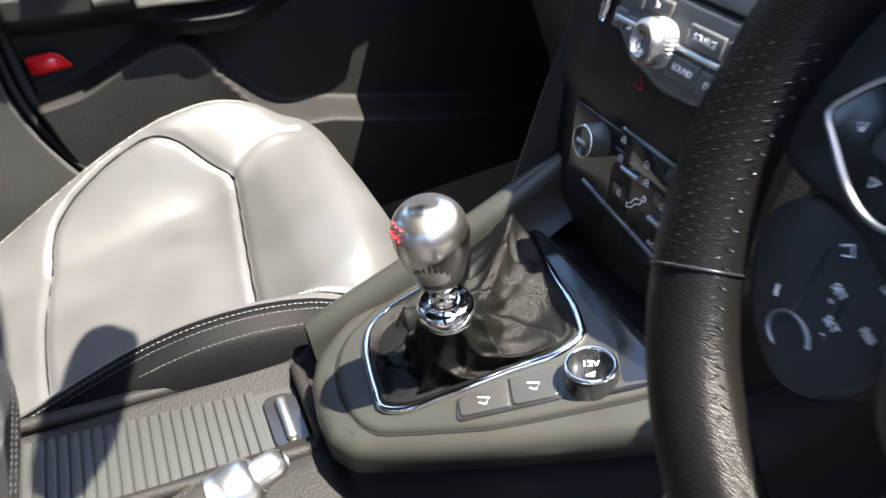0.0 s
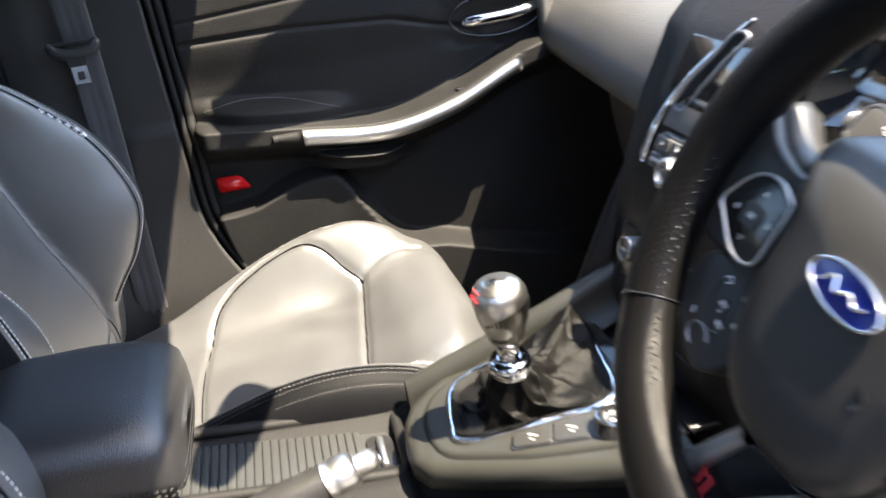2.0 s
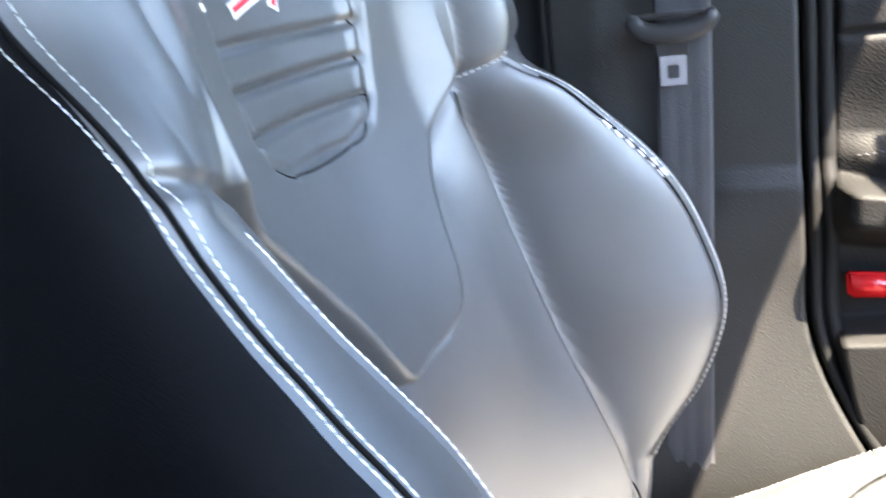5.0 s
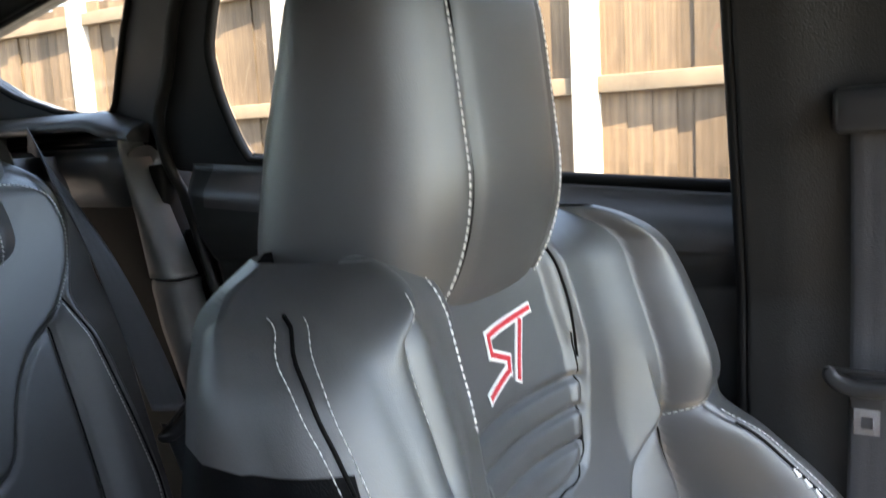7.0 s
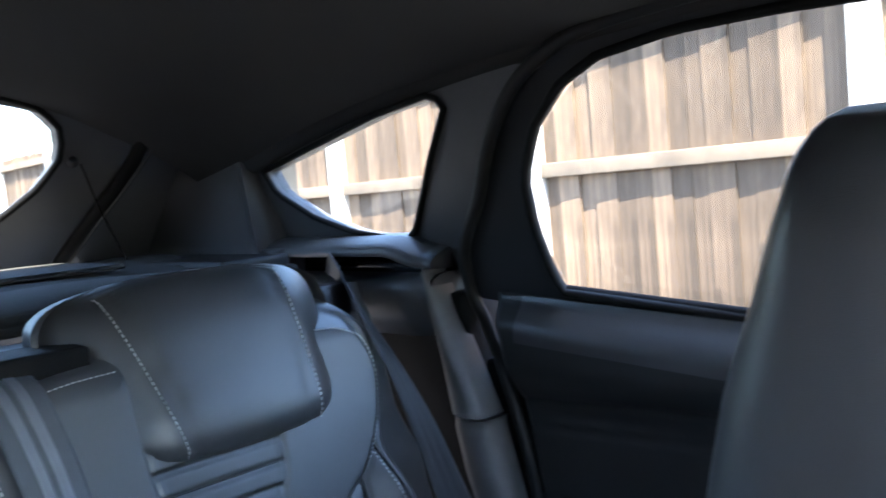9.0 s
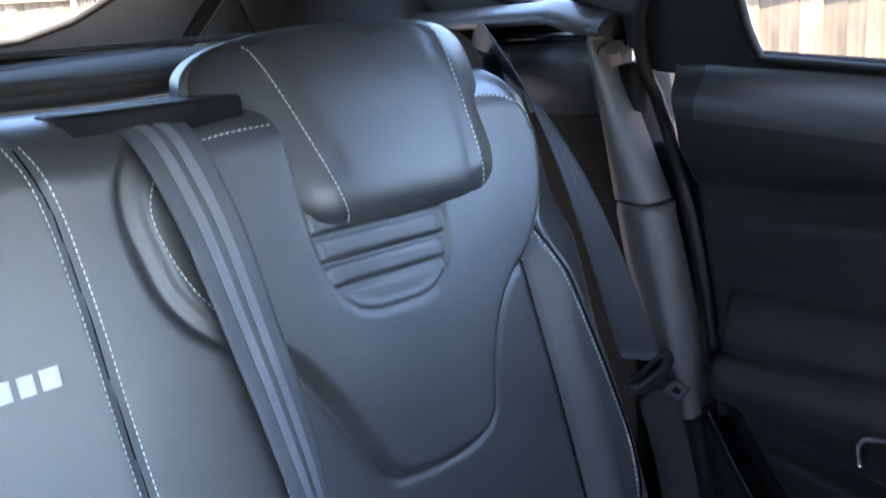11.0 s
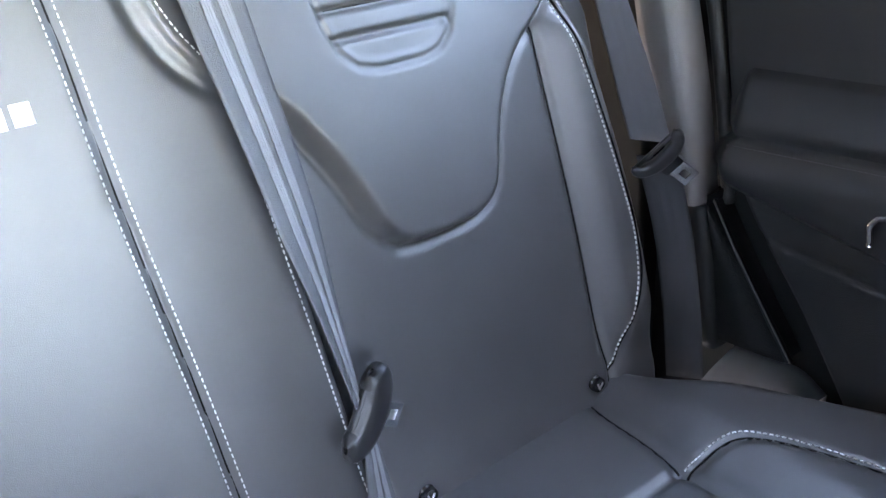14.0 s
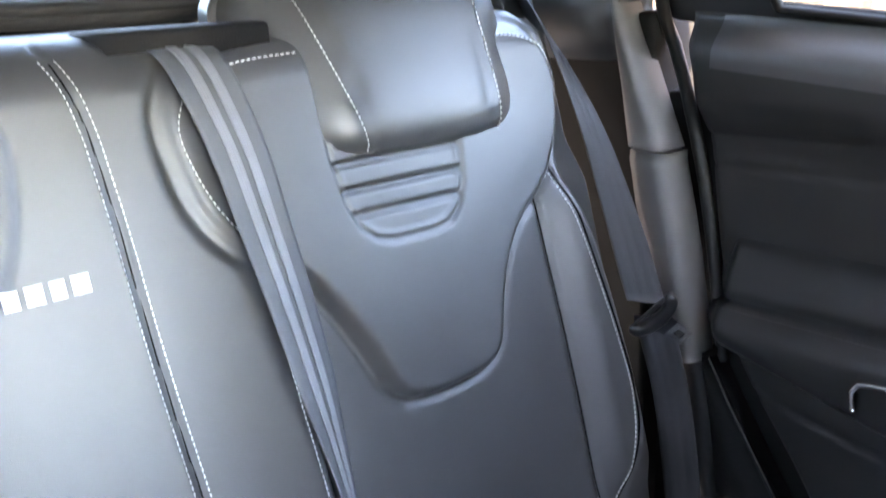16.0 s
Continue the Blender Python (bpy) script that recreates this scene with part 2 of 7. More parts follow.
def tube(p, r, sides=10):
    """A round bar along places p, of radius r (one or one a place)."""
    p = np.asarray(p, float)
    _, n, b = frames_along(p)
    a = np.linspace(0, 2 * np.pi, sides, endpoint=False)
    r = np.broadcast_to(r, len(p))
    P = p[:, None] + r[:, None, None] * (np.cos(a)[None, :, None] * n[:, None] + np.sin(a)[None, :, None] * b[:, None])
    return grid(P, close_v=True, caps=True)


def merge(meshes):
    bm = bmesh.new()
    for me in meshes:
        bm.from_mesh(me)
        bpy.data.meshes.remove(me)
    return bm


def seg_dist(x, y, line):
    """Distance from places (x, y) to a polyline."""
    d = np.full(np.shape(x), 9.0)
    for (ax, ay), (bx, by) in zip(line[:-1], line[1:]):
        ux, uy = bx - ax, by - ay
        t = np.clip(((x - ax) * ux + (y - ay) * uy) / (ux * ux + uy * uy + 1e-12), 0, 1)
        d = np.minimum(d, np.hypot(x - ax - t * ux, y - ay - t * uy))
    return d


def inside(x, y, poly):
    """Signed distance to a closed outline, positive inside."""
    c = np.zeros(np.shape(x), bool)
    for (ax, ay), (bx, by) in zip(poly, poly[1:] + poly[:1]):
        c ^= ((ay > y) != (by > y)) & (x < (bx - ax) * (y - ay) / (by - ay + 1e-12) + ax)
    d = seg_dist(x, y, poly + poly[:1])
    return np.where(c, d, -d)


FLIPPED = []                                         # surfaces whose (a, b) run clockwise seen from outside


def stitches(fn, line, pitch=0.007, length=0.0048, lift=0.0005, r=0.0005):
    """Small thread stitches along a line on the surface fn(a, b) -> place."""
    q = resample(line, 400)
    p = fn(q[:, 0], q[:, 1])
    e = 1e-3
    n = np.cross(fn(q[:, 0] + e, q[:, 1]) - p, fn(q[:, 0], q[:, 1] + e) - p)
    n /= np.linalg.norm(n, axis=1)[:, None] + 1e-12
    if fn in FLIPPED:
        n = -n
    d = np.r_[0, np.cumsum(np.linalg.norm(np.diff(p, axis=0), axis=1))]
    verts, faces = [], []
    for s in np.arange(pitch / 2, d[-1] - length, pitch):
        a, b = (np.array([np.interp(v, d, p[:, k]) for k in range(3)]) for v in (s, s + length))
        nn = np.array([np.interp(s, d, n[:, k]) for k in range(3)])
        t = (b - a) / (np.linalg.norm(b - a) + 1e-12)
        w = np.cross(t, nn) * r
        a, b = a + nn * lift, b + nn * lift
        k = len(verts)
        up = nn * r * 1.3
        verts += [a - w - up, a + w - up, b + w - up, b - w - up, a + t * r + up, b - t * r + up]
        faces += [[k, k + 4, k + 5, k + 3], [k + 1, k + 2, k + 5, k + 4], [k, k + 1, k + 4], [k + 2, k + 3, k + 5]]
    me = bpy.data.meshes.new("stitching")
    me.from_pydata([v.tolist() for v in verts], [], faces)
    me.update()
    return me


def piping(fn, line, r=.0016, lift=.0003):
    """A thin welt along a seam on the surface fn(a, b)."""
    q = resample(line, 90)
    p = fn(q[:, 0], q[:, 1])
    e = 1e-3
    n = np.cross(fn(q[:, 0] + e, q[:, 1]) - p, fn(q[:, 0], q[:, 1] + e) - p)
    n /= np.linalg.norm(n, axis=1)[:, None] + 1e-12
    return tube(p + n * (-lift if fn in FLIPPED else lift), r, 6)


def loop_slab(loop, z0, z1, bevel=.003, seg=3):
    """A slab with an outline in x, y between two heights; z0, z1 may be functions of (x, y)."""
    f0 = z0 if callable(z0) else (lambda x, y: z0)
    f1 = z1 if callable(z1) else (lambda x, y: z1)
    bm = bmesh.new()
    a = [bm.verts.new((x, y, f0(x, y))) for x, y in loop]
    b = [bm.verts.new((x, y, f1(x, y))) for x, y in loop]
    n = len(loop)
    top = bm.faces.new(b)
    bm.faces.new(a[::-1])
    for k in range(n):
        bm.faces.new([a[k], a[(k + 1) % n], b[(k + 1) % n], b[k]])
    bmesh.ops.recalc_face_normals(bm, faces=bm.faces)
    if bevel:
        bmesh.ops.bevel(bm, geom=list(top.edges), offset=bevel, segments=seg, affect="EDGES", profile=.6)
    return bm


# ---- shell of the car ----
def tilt_x(z, x0=-.725, z0=1.08, k=.371):
    """The left side leans inwards above the belt line."""
    return x0 + np.maximum(z - z0, 0) * k


def outline(knots, n):
    return resample(list(knots) + [knots[0]], n + 1, False)[:-1]


def side_panel(outer, holes, place, thick=.012):
    """A panel with openings through it: outlines in (y, z), laid out in space by place(y, z), thick towards the outside."""
    bm = bmesh.new()
    edges = []
    for loop in [outer] + list(holes):
        vs = [bm.verts.new((float(a), float(b), 0)) for a, b in loop]
        edges += [bm.edges.new((vs[k], vs[(k + 1) % len(vs)])) for k in range(len(vs))]
    bmesh.ops.triangle_fill(bm, use_beauty=True, use_dissolve=False, edges=edges)
    top = list(bm.faces)
    ext = bmesh.ops.extrude_face_region(bm, geom=top)
    for v in (e for e in ext["geom"] if isinstance(e, bmesh.types.BMVert)):
        v.co.z = 1
    for v in bm.verts:
        x, y, z = place(v.co.x, v.co.y)
        v.co = (x - thick * v.co.z * (1 if x < 0 else -1), y, z)
    bmesh.ops.recalc_face_normals(bm, faces=bm.faces)
    return bm


def ring(loop, place, r, sides=6, off=0.0):
    p = np.array([place(a, b) for a, b in loop], float)
    p[:, 0] += off
    p = np.vstack([p, p[:2]])
    return tube(p, r, sides)


# front left door: one moulded panel with an armrest and a map pocket
door1 = thing("door_1", "black moulded car door panel with padded armrest", "car door", kind="structure")
ARM = curve_fn([.06, .24, .38, .48, .60, .75, 1.05], [.738, .716, .702, .722, .772, .80, .82])
RIM = curve_fn([.05, .14, .20, .25, .285, .315, .355, .45, .67, 1.05], [.612, .618, .640, .650, .640, .59, .53, .494, .43, .40])
EDGE1 = curve_fn([.30, .42, .50, .58, .66, .80, 1.06], [.26, .165, .105, .083, .077, .076, .08])


def door1_depth(y, z):
    a, r = ARM(y), RIM(y)
    d = .010 * smoothstep(.80, .87, z)
    d = d + .060 * smoothstep(a - .055, a - .012, z) * (1 - smoothstep(a + .010, a + .020, z)) * (1 - smoothstep(.655, .685, y)) * smoothstep(.06, .09, y)
    pad = .040 * np.exp(-((y - .20) / .10) ** 4) * (1 - smoothstep(a + .030, a + .058, z)) * smoothstep(a, a + .01, z)
    d = np.maximum(d, pad)
    d = d + (.045 + .022 * smoothstep(.27, .40, y)) * (1 - smoothstep(r - .014, r, z))
    d = d + .050 * np.exp(-(((y - .325) / .075) ** 4)) * smoothstep(a - .072, a - .062, z) * (1 - smoothstep(a - .04, a - .028, z))
    d = d - .005 * np.exp(-(seg_dist(y, z, [(.08, .874), (.25, .873), (.41, .861), (.52, .828), (.60, .782)]) / .004) ** 2)
    d = d - .003 * np.exp(-(seg_dist(y, z, [(.08, .905), (.30, .918), (.60, .94)]) / .003) ** 2)
    d = d - .022 * np.exp(-(((y - .58) / .085) ** 4 + ((z - .842) / .036) ** 4))
    d = d + .012 * smoothstep(.99, 1.06, z)
    return d


def door1_place(y, z, lift=0.0):
    return np.stack([-.708 + door1_depth(y, z) + lift, y, z], -1)


zz = np.linspace(.32, 1.06, 420)
uu = np.linspace(0, 1, 170)
Z = np.broadcast_to(zz, (170, 420))
Y = EDGE1(Z) + uu[:, None] * (1.10 - EDGE1(Z))
P = door1_place(Y, Z)
back = P[:, [0, -1]].copy()
back[..., 0] = -.78
P = np.concatenate([back[:, :1], P, back[:, 1:]], 1)
back = P[[0, -1]].copy()
back[..., 0] = -.78
part("panel", grid(np.concatenate([back[:1], P, back[1:]]), close_v=True), PLASTIC, door1)
ys = np.linspace(.236, .597, 40)
prof = [(.006, .013), (.012, .009), (.0135, 0), (.011, -.010), (.003, -.0135), (-.006, -.012), (-.008, .0), (-.005, .012)]
gripz = ARM(ys) - .004
P = np.stack([np.stack([-.708 + .060 + a + 0 * ys, ys, gripz + b], -1) for a, b in prof], 1)
part("grip_trim", grid(P, close_v=True, caps=True), SILVER, door1, "satin silver armrest trim bar")
P = np.stack([np.stack([-.708 + .058 + a * .9 + 0 * ys[:6], np.linspace(.19, .236, 6), ARM(np.linspace(.19, .236, 6)) - .004 + b * np.linspace(.5, .95, 6)], -1) for a, b in prof], 1)
part("grip_end", grid(P, close_v=True, caps=True), PLASTIC, door1)
part("stitching", stitches(lambda a, b: door1_place(a, b), [(.09, .768), (.14, .776), (.20, .772), (.26, .757), (.31, .737)], .006, .0042), material("dark_thread", (.12, .12, .125), .8), door1)
# handle lever in its scoop
lever = resample([(-.700, .525, .836), (-.690, .54, .838), (-.682, .585, .840), (-.686, .63, .845), (-.700, .645, .848)], 24)
part("handle", tube(lever, np.r_[.006, np.full(22, .0105), .006], 10), CHROME, door1, "chrome inner door handle")
part("handle_surround", tube(np.array([(-.702 + .004, .58 + .078 * math.cos(a), .842 + .034 * math.sin(a)) for a in np.linspace(0, 2 * np.pi, 49)]), .003, 6), BLACK, door1)
part("window_switch", box((-.668, .49, .735), (-.655, .515, .742), .002), BLACK, door1)
bm = bmesh.new()
vs = [bm.verts.new((x, y, z)) for x in (-.700, -.690) for y, z in ((.086, .662), (.125, .659), (.140, .636), (.088, .636))]
for f in ((0, 1, 2, 3), (7, 6, 5, 4), (0, 4, 5, 1), (1, 5, 6, 2), (2, 6, 7, 3), (3, 7, 4, 0)):
    bm.faces.new([vs[k] for k in f])
bmesh.ops.bevel(bm, geom=bm.edges[:], offset=.003, segments=2, affect="EDGES")
part("reflector", bm, RED, door1, "red plastic door reflector")

# B pillar with its seals
pillar = thing("pillar_trim", "dark grey textured plastic centre pillar trim", "pillar trim", kind="structure")
zz = np.linspace(.30, 1.42, 120)
front = curve_fn([.28, .40, .50, .60, .70, .95, 1.42], [.20, .165, .098, .055, .050, .043, .035])


def pillar_x(y, z):
    x = np.where(z > .97, -.690 + (z - .97) * .25, -.690)
    x = x + .030 * (1 - smoothstep(.44, .66, z)) + .012 * (1 - smoothstep(-.13, -.06, y))
    return x + .010 * (1 - smoothstep(.752, .760, z)) * smoothstep(-.05, .0, y + (z - .76) * -.5)


u = np.linspace(0, 1, 50)
Z = np.broadcast_to(zz, (50, 120))
Y = -.165 + u[:, None] * (front(Z) + .165)
P = np.stack([pillar_x(Y, Z), Y, Z], -1)
b = P[[0, -1]].copy()
b[..., 0] = -.76
part("panel", grid(np.concatenate([b[:1], P, b[1:]]), close_u=True, caps=True), PILLAR, pillar)
for off, r, m in ((.010, .0055, RUBBER), (.023, .0075, RUBBER)):
    p = np.stack([pillar_x(front(zz), zz) - .004 - off * .5, front(zz) + off, zz], -1)
    part("seal", tube(p, r, 8), m, pillar)
p = np.stack([pillar_x(np.full(120, -.165), zz) - .006, np.full(120, -.170), zz], -1)
part("seal", tube(p[50:], .006, 8), RUBBER, pillar)
part("door_jamb", grid(np.stack([np.stack([np.full(120, x), front(zz) + d, zz], -1) for x, d in ((-.735, -.02), (-.735, .055), (-.75, .055), (-.75, -.02))], 1), close_v=True, caps=True), RUBBER, pillar)
# upper belt slide and its slot
slide = [(-.02, 1.175), (-.045, 1.16), (-.05, 1.08), (-.035, 1.02), (-.02, 1.0), (.0, 1.03), (.0, 1.16)]
part("belt_slot", ring(outline(slide, 40), lambda y, z: (float(pillar_x(np.array(y), np.array(z))) + .001, y, z), .0022), BLACK, pillar)

GREYTHREAD = material("grey_thread", (.10, .10, .10), .8)
# rear left door
door2 = thing("door_2", "black rear car door panel with leather armrest", "car door", kind="structure")
EDGE2 = curve_fn([.30, .45, .525, .66, .74, .85, .94, 1.05, 1.13], [-.60, -.70, -.757, -.868, -.888, -.910, -.925, -.965, -1.0])
SILL2 = lambda y: 1.066 - (y + .163) * .070


def door2_depth(y, z):
    d = .004 + .030 * smoothstep(.955, 1.03, z) * (1 - .85 * smoothstep(SILL2(y) - .045, SILL2(y), z))
    d = d - .004 * np.exp(-((z - .975 - .043 * (y + .93)) / .004) ** 2) - .003 * np.exp(-((z - .936 - .045 * (y + .93)) / .003) ** 2)
    d = d - .004 * np.exp(-(seg_dist(y, z, [(-.87, .665), (-.757, .525)]) / .003) ** 2)
    d = d - .004 * np.exp(-(seg_dist(y, z, [(-.853, .655), (-.672, .632), (-.3, .590)]) / .003) ** 2)
    return d


zz = np.linspace(.30, 1.0, 150)
uu = np.linspace(0, 1, 110)
Z = np.broadcast_to(zz, (110, 150))
Y = EDGE2(Z) + uu[:, None] * (-.162 - EDGE2(Z))
Zs = .30 + (Z - .30) / .70 * (SILL2(Y) - .30)
P = np.stack([-.715 + door2_depth(Y, Zs), Y, Zs], -1)
back = P[:, [0, -1]].copy()
back[..., 0] = -.775
P = np.concatenate([back[:, :1], P, back[:, 1:]], 1)
back = P[[0, -1]].copy()
back[..., 0] = -.775
part("panel", grid(np.concatenate([back[:1], P, back[1:]]), close_v=True), DOORVINYL, door2)
yt = np.linspace(-.90, -.165, 40)
zt = np.stack([SILL2(yt) - o for o in (.060, .050, .040, .030, .022, .014, .007, .001)], 1)
yt2 = np.broadcast_to(yt[:, None], zt.shape)
part("sill_trim", grid(np.stack([-.715 + door2_depth(yt2, zt) + .0025, yt2, zt], -1)), SILLTRIM, door2)
yy = np.concatenate([np.linspace(-.895, -.84, 14), np.linspace(-.83, -.2, 26)])
end = .034 * smoothstep(-.858, -.895, yy)
top2, mid2, low2 = .850 + .035 * (yy + .9), .774 + .050 * (yy + .88), .722 - .18 * (yy + .88) * (yy < -.60) - .0504 * (yy >= -.60)
P = np.stack([np.stack([x - end, yy, z + 0 * yy], -1) for x, z in ((-.722, top2 + .003), (-.709, top2), (-.700, top2 - .010), (-.689, top2 - .036), (-.682, mid2 + .020), (-.682, mid2 + .006), (-.690, mid2))], 1)
part("armrest_pad", grid(P, caps=True), DOORVINYL, door2, "black leather pad with stitched edge")
P = np.stack([np.stack([x - end, yy, z + 0 * yy], -1) for x, z in ((-.694, mid2 - .001), (-.680, mid2 - .004), (-.670, mid2 - .010), (-.662, mid2 - .022), (-.660, mid2 - .034), (-.664, low2 + .012), (-.674, low2 + .002), (-.720, low2 - .004))], 1)
part("armrest", grid(P, caps=True), DOORVINYL, door2)
for dz in (-.0055, -.0115):
    part("stitching", stitches(lambda a, b: np.stack([-.677 + .004 * (dz < -.01) + 0 * a, a, b], -1), [(y, .774 + .050 * (y + .88) + dz) for y in (-.87, -.7, -.5, -.3)], .006, .0042, .003, .0004), GREYTHREAD, door2)
hp = resample([(-.659, -.600, .752), (-.657, -.660, .746), (-.656, -.676, .741), (-.656, -.682, .731), (-.659, -.680, .708)], 20, False)
part("handle_trim", tube(hp, .0035, 8), CHROME, door2, "chrome armrest pull edge")
WIN2 = [(-.160, 1.070), (-.156, 1.20), (-.154, 1.325), (-.172, 1.358), (-.25, 1.375), (-.36, 1.388), (-.50, 1.396), (-.60, 1.397), (-.69, 1.388), (-.745, 1.368), (-.80, 1.326), (-.838, 1.268), (-.846, 1.21), (-.842, 1.16), (-.834, 1.122), (-.6, 1.099), (-.4, 1.086)]
FRAME2 = [(-.138, 1.05), (-.134, 1.345), (-.165, 1.385), (-.36, 1.412), (-.60, 1.420), (-.72, 1.408), (-.80, 1.375), (-.861, 1.321), (-.92, 1.24), (-.974, 1.174), (-1.0, 1.112), (-.8, 1.09), (-.4, 1.06)]
place2 = lambda y, z: (float(tilt_x(z)), y, z)
w2 = outline(WIN2, 90)
part("window_frame", side_panel(outline(FRAME2, 60), [w2], lambda y, z: (float(tilt_x(z)) + .004, y, z)), FRAME_BLACK, door2, smooth=False)
part("window_seal", ring(w2, place2, .006, 6, .006), RUBBER, door2)
part("frame_seal", tube(np.array([(float(tilt_x(z)) + .012, y, z) for y, z in resample([(-.150, 1.35), (-.17, 1.388), (-.36, 1.414), (-.60, 1.422), (-.72, 1.410), (-.80, 1.377), (-.861, 1.323), (-.92, 1.242), (-.974, 1.176), (-.985, 1.12), (-.955, 1.02), (-.925, .92), (-.90, .80), (-.88, .68)], 90)]), .0085, 10), PILLAR, door2)
ledge = resample([(-.717, -.158, 1.073), (-.717, -.5, 1.096), (-.717, -.842, 1.124)], 20)
part("window_sill", tube(ledge, .007, 8), RUBBER, door2)
part("window_pane", side_panel(outline(WIN2, 60), [], lambda y, z: (float(tilt_x(z)) - .010, y, z), .004), REARGLASS, door2, smooth=False)

# rear quarter: C pillar trim with the small window, belt slot and the panel beside the boot
quarter = thing("quarter_trim", "dark grey plastic rear quarter trim with small window", "pillar trim", kind="structure")
WINQ = [(-1.375, 1.318), (-1.366, 1.280), (-1.293, 1.236), (-1.213, 1.210), (-1.103, 1.194), (-1.075, 1.205), (-.992, 1.301), (-.930, 1.366), (-.945, 1.384), (-1.061, 1.372), (-1.2, 1.348)]
tq = lambda z: -.69 + (z - 1.2) * .42
OUTQ = [(-.95, 1.150), (-.925, 1.19), (-.88, 1.27), (-.825, 1.34), (-.77, 1.395), (-.92, 1.408), (-1.061, 1.395), (-1.25, 1.365), (-1.42, 1.335), (-1.56, 1.296), (-1.50, 1.215), (-1.462, 1.178), (-1.30, 1.150), (-1.10, 1.120)]
wq = outline(WINQ, 60)
part("pillar_panel", side_panel(resample(OUTQ + OUTQ[:1], 60, False)[:-1], [wq], lambda y, z: (tq(z), y, z), .03), QUARTER, quarter, smooth=False)
part("window_seal", ring(wq, lambda y, z: (tq(z), y, z), .005, 6, .003), RUBBER, quarter)
part("window_pane", side_panel(wq, [], lambda y, z: (tq(z) - .012, y, z), .004), REARGLASS, quarter, smooth=False)
yq = np.linspace(-1.02, -1.47, 24)
drop = .02 * smoothstep(-1.10, -1.02, yq)
for name, mat, prof in (("sill_ledge", QUARTER, ((-.700, 1.205), (-.672, 1.203), (-.648, 1.194), (-.636, 1.184), (-.638, 1.176), (-.665, 1.174), (-.70, 1.174))),
                        ("slot_back", BLACK, ((-.690, 1.175), (-.680, 1.174), (-.676, 1.150), (-.69, 1.140))),
                        ("sill_lip", QUARTER, ((-.700, 1.150), (-.655, 1.148), (-.638, 1.140), (-.634, 1.126), (-.642, 1.10), (-.66, 1.06), (-.70, 1.06)))):
    P = np.stack([np.stack([np.full(24, x) - .02 * smoothstep(-1.06, -1.02, yq), yq, z - drop * (name == "sill_ledge")], -1) for x, z in prof], 1)
    part(name, grid(P, close_v=True, caps=True), mat, quarter)
part("slot_end", box((-.68, -1.475, 1.12), (-.632, -1.34, 1.19), .008, 3), QUARTER, quarter)
# lower pillar strip in two pieces, and the dark lining behind it
for name, mat, zs, yr, yf in (("pillar_lower", LIGHTGREY, (1.16, 1.10, 1.03, .957), (-1.034, -1.026, -1.012, -1.0), (-1.030, -1.008, -.976, -.943)),
                              ("pillar_lower", LIGHTGREY, (.953, .88, .83, .762, .692), (-1.0, -.985, -.965, -.94, -.914), (-.941, -.922, -.910, -.897, -.884)),
                              ("pillar_foot", PILLAR, (.688, .62, .56, .50), (-.914, -.903, -.89, -.87), (-.884, -.868, -.858, -.848))):
    t = np.linspace(zs[0], zs[-1], 24)
    fr, re = np.interp(-t, [-q for q in zs], yf), np.interp(-t, [-q for q in zs], yr)
    w = fr - re
    x0 = -.655 + (.008 if name == "pillar_lower" else -.006)
    P = np.stack([np.stack([np.full(24, x0 + dx) - .004 * smoothstep(zs[0] - .006, zs[0], t), fr - k * w, t], -1) for k, dx in ((0, -.05), (0, -.012), (.08, -.004), (.3, .0), (.7, -.001), (.95, -.006), (1, -.05))], 1)
    part(name, grid(P, close_v=True, caps=True), mat, quarter)
part("sill_plate", grid(np.stack([resample([(x, -.832 + .10 * (x + .62), .490), (x, -.80, .494), (x, -.748, .497), (x, -.715, .478)], 12) + np.array([0, 0, dz]) for x, dz in ((-.70, .004), (-.685, .006), (-.64, .002), (-.60, -.006), (-.60, -.1), (-.70, -.1))], 1), close_v=True, caps=True), LIGHTGREY, quarter)
part("aperture_seal", tube(resample([(-.690, -.895, .70), (-.690, -.857, .64), (-.690, -.81, .575), (-.690, -.762, .511)], 16), .005, 8), RUBBER, quarter)
sz = np.linspace(.70, .512, 16)
sf = np.interp(-sz, [-.688, -.62, -.56, -.50], [-.884, -.868, -.858, -.848])
ss = np.interp(-sz, [-.70, -.64, -.575, -.511], [-.892, -.854, -.807, -.760])
part("arch_face", grid(np.stack([np.stack([x + 0 * sz, sf + (ss - sf) * k, sz], -1) for x, k in ((-.74, -.1), (-.672, -.1), (-.676, .5), (-.682, .95), (-.74, .95))], 1), close_v=True, caps=True), PLASTIC, quarter, "flat black lining beside the door opening")
part("seal_line", tube(np.stack([np.full(16, -.6865), ss + .002, sz], -1), .0013, 6), TRIM, quarter)
P = np.stack([np.stack([np.full(30, x), np.linspace(-1.40, -1.95, 30), np.full(30, z)], -1) for x, z in ((-.60, 1.46), (-.608, 1.35), (-.625, 1.20), (-.63, 1.17), (-.60, 1.165), (-.60, 1.10), (-.72, 1.10), (-.72, 1.46))], 1)
part("boot_side", grid(P, close_v=True, caps=True), QUARTER, quarter)
part("shelf_rest", box((-.62, -1.86, 1.165), (-.50, -1.30, 1.185), .006), PILLAR, quarter)

